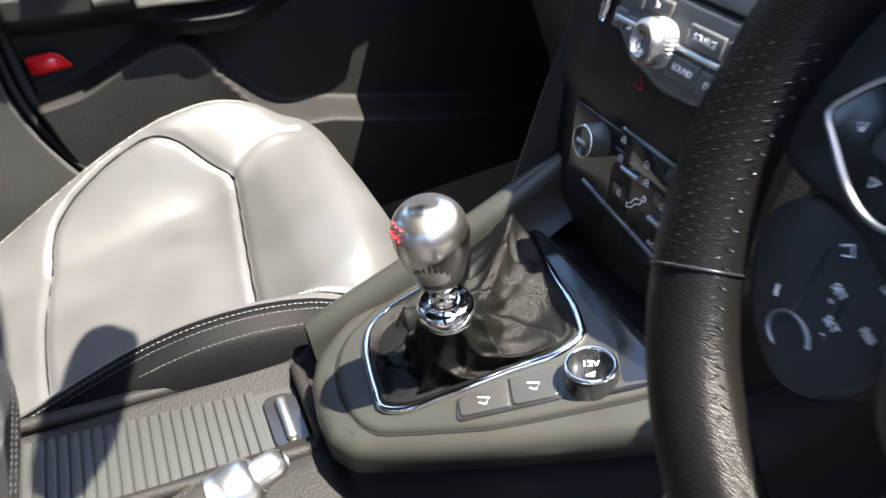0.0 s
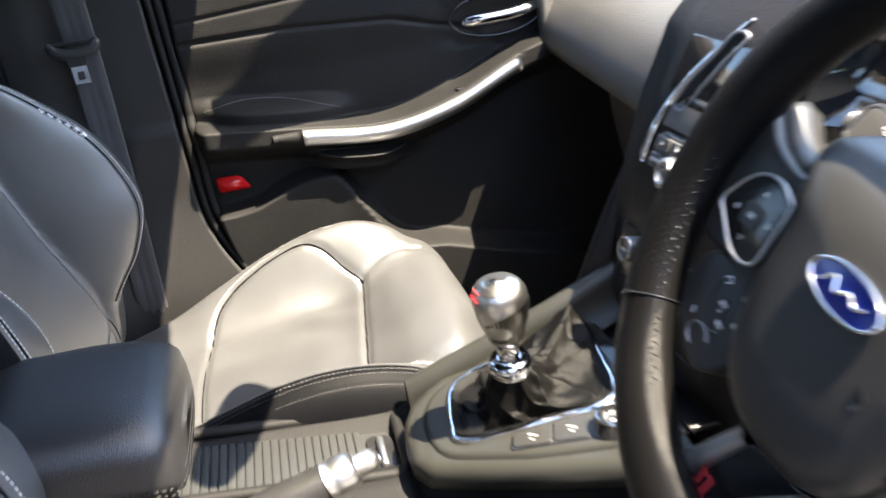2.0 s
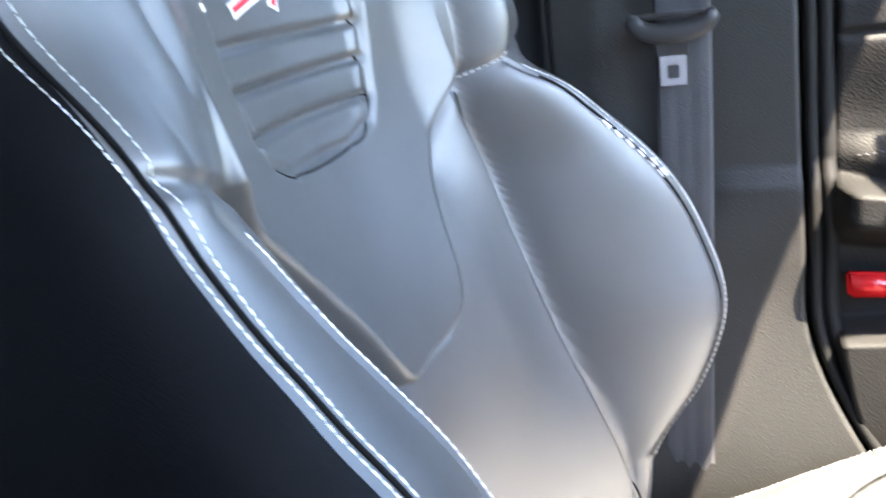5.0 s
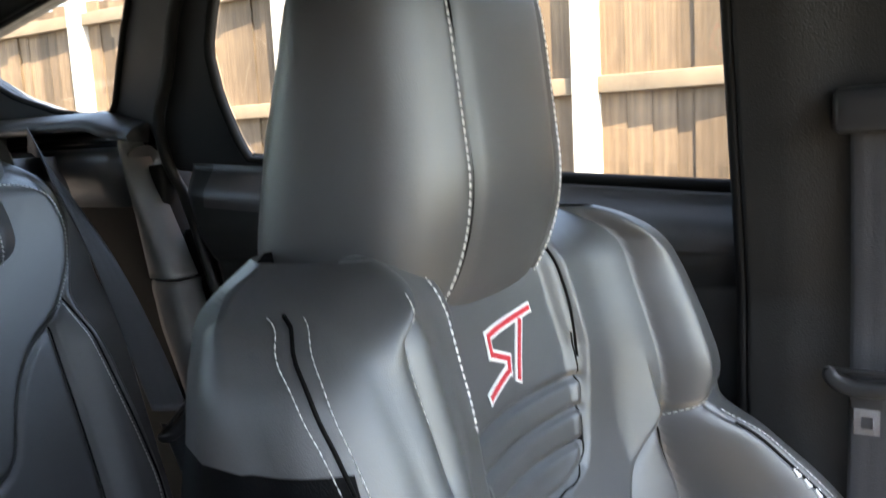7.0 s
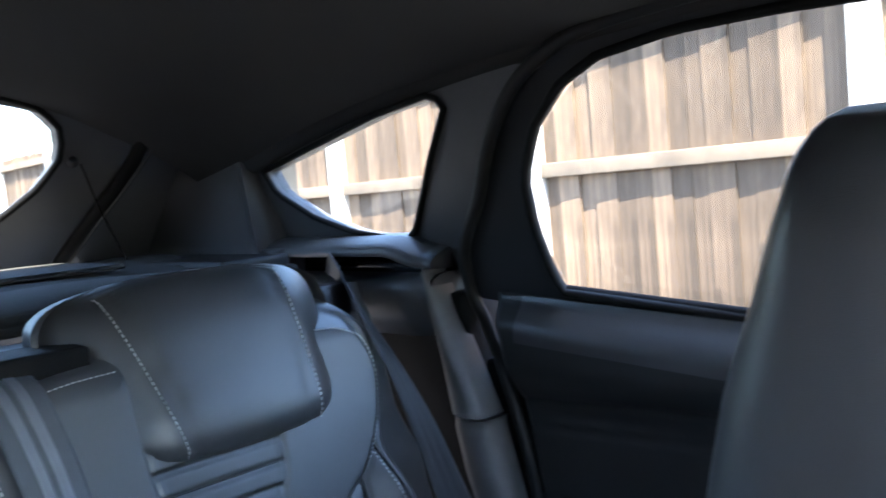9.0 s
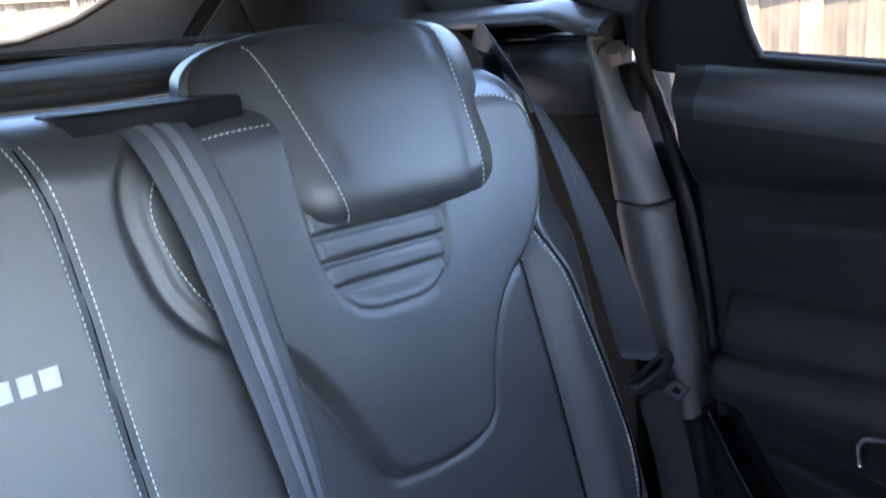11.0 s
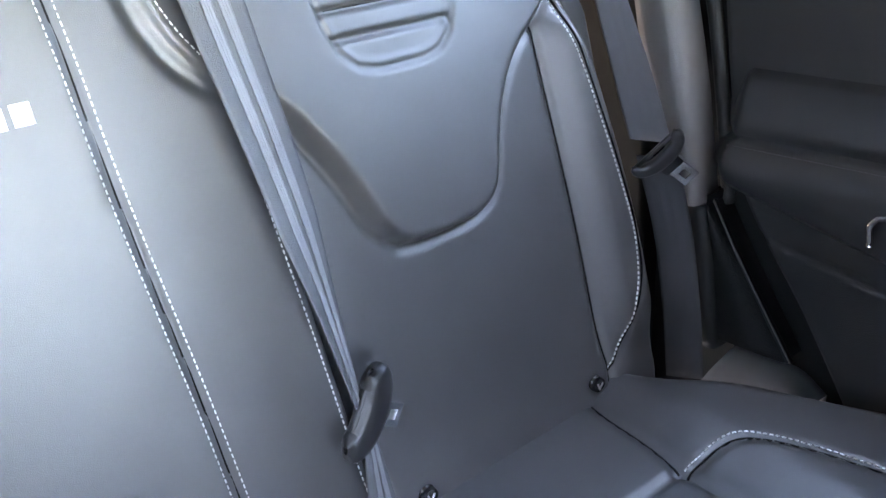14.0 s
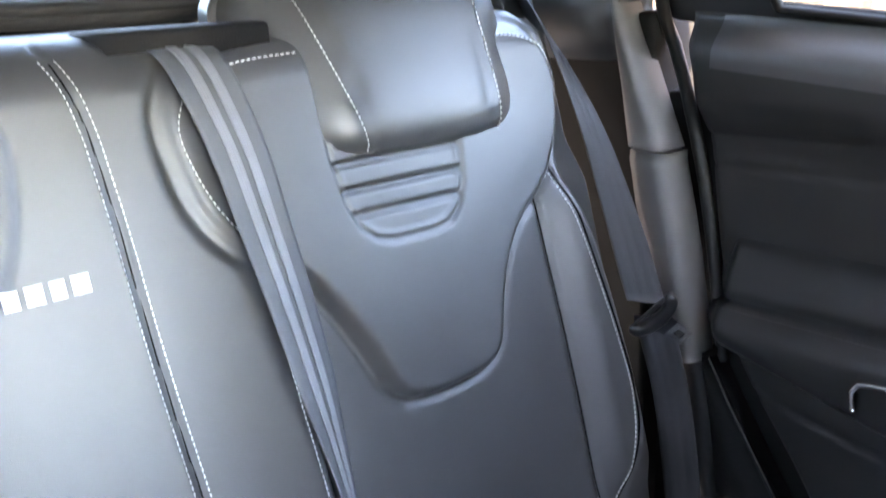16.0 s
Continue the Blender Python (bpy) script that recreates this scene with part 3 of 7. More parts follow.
# tailgate with its window
tailgate = thing("tailgate", "black trimmed tailgate with rear window", "tailgate", kind="structure")
HG = lambda x, z: (x, -1.45 - (1.45 - z) * 1.25, z)
half = [(-.20, 1.448), (-.277, 1.444), (-.327, 1.431), (-.364, 1.405), (-.381, 1.369), (-.362, 1.324), (-.314, 1.277), (-.245, 1.235), (-.166, 1.211)]
GLASS_R = half + [(0, 1.203)] + [(-x, z) for x, z in half[::-1]]
OUT_R = [(-.30, 1.475), (-.415, 1.445), (-.453, 1.412), (-.487, 1.375), (-.470, 1.32), (-.447, 1.268), (-.42, 1.20), (-.40, 1.12), (.40, 1.12), (.42, 1.20), (.447, 1.268), (.47, 1.32), (.487, 1.375), (.453, 1.412), (.415, 1.445), (.30, 1.475)]


def hatch_mesh(outer, holes, lift, thick):
    bm = bmesh.new()
    edges = []
    for loop in [outer] + list(holes):
        vs = [bm.verts.new((float(a), float(b), 0)) for a, b in loop]
        edges += [bm.edges.new((vs[k], vs[(k + 1) % len(vs)])) for k in range(len(vs))]
    bmesh.ops.triangle_fill(bm, use_beauty=True, use_dissolve=False, edges=edges)
    ext = bmesh.ops.extrude_face_region(bm, geom=list(bm.faces))
    for v in (e for e in ext["geom"] if isinstance(e, bmesh.types.BMVert)):
        v.co.z = 1
    for v in bm.verts:
        x, y, z = HG(v.co.x, v.co.y)
        k = lift - thick * v.co.z
        v.co = (x, y + k * .8, z)
    bmesh.ops.recalc_face_normals(bm, faces=bm.faces)
    return bm


gr = outline(GLASS_R, 70)
part("frame", hatch_mesh(resample(OUT_R + OUT_R[:1], 60, False)[:-1], [gr], .02, .05), QUARTER, tailgate, smooth=False)
part("window_pane", hatch_mesh(outline(GLASS_R, 70), [], -.012, .006), REARGLASS, tailgate, smooth=False)
part("window_seal", tube(np.array([np.array(HG(x, z)) + (0, .014, 0) for x, z in np.vstack([gr, gr[:2]])]), .006, 6), RUBBER, tailgate)
orr = outline(OUT_R, 90)
part("tailgate_seal", tube(np.array([np.array(HG(x * 1.03, 1.28 + (z - 1.28) * 1.03)) + (0, .03, 0) for x, z in np.vstack([orr, orr[:2]])]), .012, 8), RUBBER, tailgate)
part("seal_lip", tube(np.array([np.array(HG(x * 1.06, 1.28 + (z - 1.28) * 1.05)) + (0, .045, 0) for x, z in np.vstack([orr, orr[:2]])]), .004, 6), TRIM, tailgate)
part("cord_hook", tube([HG(-.405, 1.357), np.array(HG(-.405, 1.357)) + (0.01, .03, .0), np.array(HG(-.405, 1.357)) + (.012, .036, .004)], [.008, .009, .006], 12), PILLAR, tailgate)
part("cord", tube(resample([np.array(HG(-.405, 1.357)) + (0, .035, -.005), (-.46, -1.60, 1.27), (-.50, -1.62, 1.19)], 20), .0018, 6), BLACK, tailgate)
part("rear_body", hatch_mesh(resample([(-.74, 1.50), (-.74, .95), (.74, .95), (.74, 1.50), (-.74, 1.50)], 40, False)[:-1], [resample(OUT_R + OUT_R[:1], 60, False)[:-1]], -.03, .06), QUARTER, tailgate, smooth=False)

# parcel shelf
shelf = thing("parcel_shelf", "dark fabric parcel shelf behind the rear seats", "parcel shelf")
P = np.stack([np.stack([np.linspace(-.56, .56, 40), np.full(40, y), z + .006 * np.sin(np.linspace(-.56, .56, 40) * 9 + y * 11)], -1) for y, z in ((-1.20, 1.145), (-1.185, 1.160), (-1.20, 1.172), (-1.34, 1.178), (-1.36, 1.170), (-1.38, 1.180), (-1.60, 1.188), (-1.70, 1.185), (-1.72, 1.16))], 1)
part("board", grid(P, close_v=True, caps=True), CLOTH, shelf)

part("hem", tube(np.stack([np.linspace(-.56, .56, 30), np.full(30, -1.187), np.full(30, 1.160)], -1), .007, 8), CLOTH, shelf)
part("fold", tube(np.stack([np.linspace(-.55, .55, 30), np.full(30, -1.36), np.full(30, 1.172)], -1), .006, 8), CLOTH, shelf)
part("panel", box((-.40, -1.68, 1.188), (.40, -1.40, 1.196), .004), CLOTH, shelf)

# roof lining and the roof over it
EDGE_X = curve_fn([-1.56, -1.42, -1.25, -1.06, -.92, -.6, 0, .42], [.648, .632, .621, .611, .609, .605, .603, .58])
EDGE_Z = curve_fn([-1.56, -1.42, -1.25, -1.06, -.92, -.6, -.15, .2, .42], [1.292, 1.322, 1.356, 1.385, 1.398, 1.412, 1.408, 1.395, 1.372])
MID_Z = curve_fn([-1.56, -1.40, -1.0, -.2, .2, .42], [1.455, 1.475, 1.49, 1.485, 1.46, 1.41])
us, ys = np.linspace(-1, 1, 64), np.linspace(-1.56, .42, 50)
U, Y = np.meshgrid(us, ys, indexing="ij")
X = U * EDGE_X(Y)
Z = MID_Z(Y) + (EDGE_Z(Y) - MID_Z(Y)) * np.abs(U) ** 2.6
Y = Y - .10 * U ** 2 * smoothstep(0, .42, Y) + .105 * (1 - U ** 2) * smoothstep(-1.2, -1.56, Y)
lining = part("ceiling", grid(np.stack([X, Y, Z], -1)), CLOTH)
tagged(lining, "dark fabric roof lining", "roof lining", kind="structure")
for sgn in (-1, 1):
    yl = np.linspace(-1.52, .30, 50)
    lip = part("trim", tube(np.stack([sgn * (EDGE_X(yl) + .008), yl - .05 * smoothstep(0, .3, yl), EDGE_Z(yl) + .014], -1), .024, 10), CLOTH)
    tagged(lip, "dark cloth edge of the roof lining", "roof trim", kind="structure")
roof = part("roof", grid(np.stack([X * 1.02, Y + .05 * smoothstep(-1.2, -1.56, Y), 1.53 - .05 * (X / .6) ** 2 - .04 * smoothstep(0, .42, Y) + .02 * smoothstep(-1.2, -1.56, Y)], -1)), FRAME_BLACK)
tagged(roof, "car roof panel above the lining", "roof", kind="structure")

# other side, closed plainly: rear door, pillars, front pillars, floor, bulkhead
right = thing("wall_east", "black trimmed far side of the cabin", "cabin side", kind="structure")
part("sill", box((.66, -1.0, .27), (.76, -.16, .36), .01), PLASTIC, right)
part("quarter_panel", side_panel(resample(OUTQ + OUTQ[:1], 60, False)[:-1], [outline(WINQ, 60)], lambda y, z: (-tq(z), y, z), .03), PILLAR, right, smooth=False)
part("quarter_pane", side_panel(outline(WINQ, 60), [], lambda y, z: (-tq(z) + .012, y, z), .004), REARGLASS, right, smooth=False)
part("quarter_lower", box((.64, -1.95, .30), (.72, -.95, 1.16), .01), PLASTIC, right)
part("boot_side", box((.60, -1.95, 1.10), (.72, -1.40, 1.46), .01), CLOTH, right)
part("centre_pillar", box((.66, -.17, .30), (.74, .04, 1.10), .01), PILLAR, right)
bm = bmesh.new()
bmesh.ops.create_cube(bm, size=1)
for v in bm.verts:
    t = v.co.z + .5
    v.co = (.70 - .11 * t + v.co.x * .06, -.065 + v.co.y * (.21 - .05 * t), 1.08 + t * .33)
part("pillar_upper", bm, PILLAR, right)
for s in (-1, 1):
    p = resample([(s * .49, .40, 1.395), (s * .53, .50, 1.355), (s * .63, .74, 1.20), (s * .71, 1.15, .97)], 24)
    ap = part("front_pillar", tube(p, np.linspace(.044, .038, 24), 12), PILLAR)
    tagged(ap, "dark plastic windscreen pillar trim", "pillar trim", kind="structure")
part("arch_panel", box((-.77, -1.02, .30), (-.722, -.70, 1.02), .01), PLASTIC, quarter)
part("lower_left", box((-.78, -1.95, .30), (-.685, -.99, 1.12), .01), RUBBER, quarter)
# closed rear door on the far side
door3 = thing("door_3", "black rear door panel with window", "car door", kind="structure")
part("panel", box((.705, -.92, .30), (.765, -.165, 1.07), .012), PLASTIC, door3)
part("armrest", box((.652, -.86, .70), (.707, -.22, .77), .018, 3), ARMLEATHER, door3)
part("window_frame", side_panel(outline(FRAME2, 60), [outline(WIN2, 60)], lambda y, z: (-float(tilt_x(z)) - .004, y, z)), FRAME_BLACK, door3, smooth=False)
part("window_pane", side_panel(outline(WIN2, 60), [], lambda y, z: (-float(tilt_x(z)) + .010, y, z), .004), REARGLASS, door3, smooth=False)
WIN3 = [(.03, 1.03), (.02, 1.37), (.30, 1.375), (.62, 1.24), (1.02, 1.02)]
FRM3 = [(-.01, .99), (-.03, 1.415), (.33, 1.405), (.68, 1.26), (1.12, .99)]
lean3 = lambda y, z: (.735 - max(z - 1.0, 0) * .33, y, z)
# window of the passenger door
part("window_frame", side_panel(outline(FRM3, 40), [outline(WIN3, 40)], lambda y, z: (-lean3(y, z)[0], y, z), .02), FRAME_BLACK, door1, smooth=False)
part("window_pane", side_panel(outline(WIN3, 40), [], lambda y, z: (-.745 + max(z - 1.0, 0) * .33, y, z), .004), GLASS, door1, smooth=False)
fl = part("floor", box((-.76, -1.95, .235), (.70, 1.25, .275), .004), CARPET)
tagged(fl, "black carpet car floor", "floor", kind="structure")
bk = part("bulkhead", box((-.76, 1.18, .275), (.76, 1.25, .96), .01), PLASTIC)
tagged(bk, "dark bulkhead behind the dashboard", "bulkhead", kind="structure")
ws = part("window_1", grid(np.stack([np.stack([np.linspace(-.66, .66, 12) * (1 - .12 * k), np.full(12, 1.20 - .80 * k) - .05 * (np.linspace(-1, 1, 12)) ** 2, np.full(12, .965 + .415 * k)], -1) for k in (0, .33, .66, 1)], 1)), GLASS)
tagged(ws, "clear windscreen glass", "windscreen", kind="structure")
mirror = thing("rear_view_mirror", "black rear view mirror under the roof", "mirror")
a = np.linspace(0, 2 * np.pi, 40, endpoint=False)
mo = np.stack([np.sign(np.cos(a)) * np.abs(np.cos(a)) ** .6 * .136, np.sign(np.sin(a)) * np.abs(np.sin(a)) ** .6 * .043], -1)
P = np.stack([np.stack([.01 + mo[:, 0] * k, .425 + d + mo[:, 0] * -.2, 1.265 + mo[:, 1] * k], -1) for k, d in ((.95, -.016), (1, -.010), (1, .0), (.8, .02), (.4, .03))])
part("housing", grid(P, close_v=True, caps=True), BLACK, mirror)
part("stem", tube([(.01, .455, 1.275), (.01, .50, 1.29), (.01, .505, 1.33)], .012, 10), BLACK, mirror)

# ---- front seats ----
def patch(fn, quad, lift, n=8):
    """A thin plate that follows the surface fn, over the four-cornered area quad."""
    (a, b, c, d) = [np.array(q, float) for q in quad]
    u, v = np.meshgrid(np.linspace(0, 1, n), np.linspace(0, 1, n), indexing="ij")
    q = ((1 - u) * (1 - v))[..., None] * a + (u * (1 - v))[..., None] * b + (u * v)[..., None] * c + ((1 - u) * v)[..., None] * d
    P = fn(q[..., 0], q[..., 1])
    e = 1e-3
    N = np.cross(fn(q[..., 0] + e, q[..., 1]) - P, fn(q[..., 0], q[..., 1] + e) - P)
    N /= np.linalg.norm(N, axis=-1)[..., None] + 1e-12
    if fn in FLIPPED:
        N = -N
    top, low = P + N * lift, P - N * .001
    rim = np.concatenate([low[:1], top, low[-1:]])
    return grid(rim)


BACK_TILT = 0.215                                   # metres backwards a metre of height
W_BACK = curve_fn([0, .08, .2, .3, .38, .45, .50, .55, .60, .625, .645], [.275, .285, .298, .300, .285, .262, .252, .247, .234, .214, .165])
# extra width of the door side: a fat bolster below, a square shoulder above
WX = curve_fn([0, .06, .12, .20, .28, .34, .40, .46, .50, .55, .60, .625, .645], [.034, .062, .073, .066, .046, .028, .013, .000, -.007, -.014, -.010, .0, .014])
SHH = [(.025, .302), (.046, .305), (.062, .314), (.074, .334), (.086, .362), (.103, .390), (.124, .415), (.140, .433), (.165, .461), (.168, .63)]
SHIELD = SHH + [(-x, h) for x, h in SHH[::-1]]
# valley beside the bolster, and the piped edge on the bolster: across and forward
C_BACK = curve_fn([0, .055, .116, .25, .35, .453, .55, .65], [.065, .078, .078, .056, .045, .038, .030, .02])
XP = curve_fn([0, .06, .116, .18, .242, .30, .364, .411, .44, .462, .50, .55, .60, .645], [.180, .184, .192, .216, .232, .238, .229, .216, .204, .190, .190, .190, .184, .140])
NP = curve_fn([0, .06, .116, .18, .242, .30, .364, .411, .44, .462, .50, .55, .60, .645], [.065, .082, .095, .146, .178, .176, .158, .128, .104, .074, .058, .050, .036, .024])
# the door-side shoulder above, and the inner bolster with its flat stitched crest
XPF = curve_fn([.44, .462, .50, .55, .60, .645], [.204, .190, .190, .190, .186, .160])
NPF = curve_fn([.44, .462, .50, .55, .60, .645], [.104, .078, .074, .068, .058, .046])
XI = curve_fn([0, .1, .2, .30, .40, .44, .465], [.160, .170, .178, .180, .182, .190, .205])
NI = curve_fn([0, .1, .2, .278, .330, .357, .382, .408, .437, .46, .48, .514, .55], [.070, .100, .132, .136, .117, .106, .091, .077, .065, .058, .052, .042, .036])
NE = curve_fn([0, .116, .18, .242, .30, .33, .364, .387, .40, .415, .43, .443, .459, .48, .514, .55], [.066, .092, .126, .148, .150, .147, .137, .122, .110, .098, .085, .074, .061, .048, .039, .034])
SEAM_AT = curve_fn([0, .48, .56, .60, .63, .645], [.913, .913, .945, .968, .978, .98])
RIBS = [(-.084, .645), (.084, .645), (.090, .60), (.095, .54), (.090, .505), (.078, .466), (.066, .449), (.040, .440), (-.040, .440), (-.066, .449), (-.078, .466), (-.088, .505), (-.092, .54), (-.088, .60)]
RIB_LINES = (.464, .489, .513)


def back_front(x, h):
    """How far the front of the backrest stands forward at x across and h up."""
    w, r = W_BACK(h) + np.where(x < 0, WX(h), 0), np.abs(x)
    up = np.where(x < 0, smoothstep(.445, .470, h), smoothstep(.470, .545, h))
    far = np.where(x < 0, up, 0)
    xp, c = XP(h) * (1 - far) + XPF(h) * far, C_BACK(h)
    peak = (NP(h) + .010 * smoothstep(.05, .2, h)) * (1 - far) + NPF(h) * far
    top = c + (peak - c) * np.where(x > 0, .74, 1.0)
    rc = np.minimum(.181 - .011 * smoothstep(.38, .45, h), xp - .008)
    flat = c * np.clip(r / .17, 0, 1) ** 1.6
    k = np.clip((r - rc) / (xp - rc), 0, 1)
    n = np.where(r > rc, flat + (top - flat) * (.30 * k + .70 * (1 - (1 - k) ** 2.2)) * smoothstep(-.05, .14, k), flat)
    out = np.clip((r - xp) / np.maximum(w - xp, .004), 0, 1)
    n = np.where(r > xp, top + .008 * out * (1 - out) - .06 * (1 - np.sqrt(np.maximum(1 - out ** (2 + 2.5 * far), 0))), n)
    # inner bolster: steep wall, flat crest between two seams, rounded outer edge
    xi, xe = XI(h), .913 * W_BACK(h)
    ki = np.clip((r - xi + .040) / .040, 0, 1)
    ni = flat + (NI(h) - flat) * smoothstep(0, 1, ki)
    kk = np.clip((r - xi) / np.maximum(xe - xi, .004), 0, 1)
    ni = np.where(r > xi, NI(h) + (NE(h) - NI(h)) * kk + .006 * np.sin(np.pi * kk), ni)
    ko = np.clip((r - xe) / np.maximum(w - xe, .004), 0, 1)
    ni = np.where(r > xe, NE(h) - .05 * (1 - np.sqrt(np.maximum(1 - ko ** 2, 0))), ni)
    n = np.where(x > 0, ni * (1 - up) + n * up, n)
    d = inside(x, h, SHIELD)
    n = n + .020 * np.maximum(smoothstep(-.003, .009, d), smoothstep(.42, .52, h)) - .008 * np.exp(-((d + .004) / .005) ** 2) * (1 - smoothstep(.44, .47, h))
    n = n + .008 * np.exp(-((h - .29) / .08) ** 2) * (1 - smoothstep(.11, .165, r))
    q = inside(x, h, RIBS)
    n = n - (.004 + .012 * smoothstep(.47, .56, h)) * smoothstep(-.004, .012, q) - .004 * np.exp(-(q / .003) ** 2)
    for line in RIB_LINES:
        n = n - np.where(q > 0, .0055 * np.exp(-((h - line - .10 * np.abs(x)**2) / .0028) ** 2), 0)
    n = n - .020 * smoothstep(.32, .45, h) * (1 - smoothstep(.12, .168, r)) * (1 - .6 * smoothstep(.46, .56, h))
    n = n - np.where(x > 0, .030, 0) * up * smoothstep(.150, .20, r)
    low = (1 - smoothstep(.462, .474, h))
    n = n - .005 * np.exp(-((r - rc) / .0055) ** 2) * low * smoothstep(.03, .06, h) * (x < 0)
    n = n - .005 * np.exp(-((r - xp) / .0028) ** 2) * low * smoothstep(.10, .116, h) * (x < 0)
    n = n - .003 * np.exp(-((r - xi - .004) / .003) ** 2) * low * (x > 0)
    n = n - .004 * np.exp(-(seg_dist(r, h, [(.185, .118), (.165, .075), (.140, .03)]) / .004) ** 2)
    n = n + .01 * smoothstep(0, .1, h) - .03 * smoothstep(.05, 0, h)
    n = n - .005 * np.exp(-(seg_dist(r, h, [(.160, .458), (.19, .470), (.225, .482)]) / .004) ** 2)
    return n - .05 * (1 - np.sqrt(np.clip(1 - np.clip((h - .60) / .046, 0, 1) ** 2, 0, 1)))


def back_place(x, h):
    return np.stack([x, back_front(x, h) - BACK_TILT * h, h + 0 * x], -1)


CUSH_Z = curve_fn([-.05, .1, .2, .35, .41, .45, .50, .54, .60], [.0, .018, .032, .052, .062, .080, .098, .102, .096])
CUSH_B = curve_fn([-.05, .08, .15, .22, .31, .40, .46, .50, .53, .56, .60], [.03, .037, .056, .087, .126, .150, .150, .134, .110, .098, .09])
CUSH_BI = curve_fn([-.05, .08, .15, .22, .26, .31, .355, .43, .46, .49, .52, .60], [.035, .06, .085, .108, .121, .134, .139, .130, .119, .103, .095, .092])
CUSH_W = curve_fn([-.05, .1, .3, .45, .55, .60], [.230, .25, .267, .266, .250, .235])
INSERT = [(0, .195), (.10, .199), (.145, .204), (.170, .211), (.188, .222), (.203, .245), (.214, .285), (.220, .33), (.218, .365), (.204, .392), (.180, .418), (.157, .442)]


def front_seam(x):
    return .4245 - .115 * x


FRONT_IN = [(.160, .432), (.161, .456), (.165, .484), (.181, .505), (.200, .515)]      # seam that wraps the front panel round the inner bolster


def cushion_place(u, y):
    w, r = CUSH_W(y) * np.where(u > 0, .87, 1.0), np.abs(u)
    lip = np.where(u > 0, .83, .86)
    x = r * w
    k = np.where(u > 0, smoothstep(.50, .80, r), smoothstep(.50, .86, r))
    z = CUSH_Z(y) + (np.where(u > 0, CUSH_BI(y), CUSH_B(y)) - CUSH_Z(y)) * k + .008 * (1 - (r / .6) ** 2) * (r < .6)
    inner = np.where(u > 0, 1 - smoothstep(.128, .150, x), 1.0)
    z = z - .005 * np.exp(-(seg_dist(x, y, INSERT) / .004) ** 2) * inner
    z = z - .007 * np.exp(-((y - front_seam(u * w)) / .005) ** 2) * (x < .157) * inner
    z = z - .005 * np.exp(-(seg_dist(u * w, y, [(-.158, .442), (-.170, .475), (-.185, .54)]) / .005) ** 2)
    z = z - .004 * np.exp(-(seg_dist(u * w, y, FRONT_IN) / .004) ** 2)
    z = z + .006 * smoothstep(.43, .48, y) * (1 - smoothstep(.52, .56, y)) * (1 - smoothstep(.12, .17, x))
    z = z - .0035 * np.exp(-((r - .885) / .012) ** 2)
    z = z + .0018 * np.sin(55 * (y - 1.1 * u * w)) * np.exp(-(((y - .38) / .07) ** 2 + ((x - .10) / .06) ** 2))
    z = z - .085 * (1 - np.sqrt(np.clip(1 - np.clip((r - lip) / (1 - lip), 0, 1) ** 2, 0, 1)))
    z = z - .13 * (1 - np.sqrt(np.clip(1 - np.clip((y - .541 + np.where(u > 0, .065, .0) * r * r) / .058, 0, 1) ** 2, 0, 1)))
    return np.stack([u * w, y + 0 * u, z], -1)


def head_place(a, v):
    """Headrest: a round the waist (0 points right, a quarter turn points forward), v from -1 at the foot to 1 at the crown."""
    ca, sa = np.cos(a), np.sin(a)
    rr = np.maximum(1 - np.abs(v) ** 6.5, 1e-4) ** (1 / 2.8)
    w = .126 * rr * (1 - .05 * v)
    front = .082 * np.maximum(1 - np.abs(v) ** np.where(v > 0, 7.0, 3.0), 1e-4) ** .5 * (1 - .10 * v) * (1 - .42 * np.clip(-v - .15, 0, 1) ** 1.5)
    rear = np.interp(v, [-1, -.5, 0, .35, .7, 1], [.104, .096, .074, .050, .030, .020]) * np.maximum(1 - np.abs(v) ** 5.0, 1e-4) ** .5
    x = np.sign(ca) * np.abs(ca) ** .58 * w
    y = np.sign(sa) * np.abs(sa) ** .72 * np.where(sa > 0, front, rear) - .006 * v
    seam = np.minimum(np.abs(x - .066), np.abs(x + .066))
    y = y - .0035 * np.exp(-(seam / .0035) ** 2) * (sa > 0)
    return np.stack([x + .001, y - .172, v * .146 + .715], -1)


FLIPPED.append(back_place)


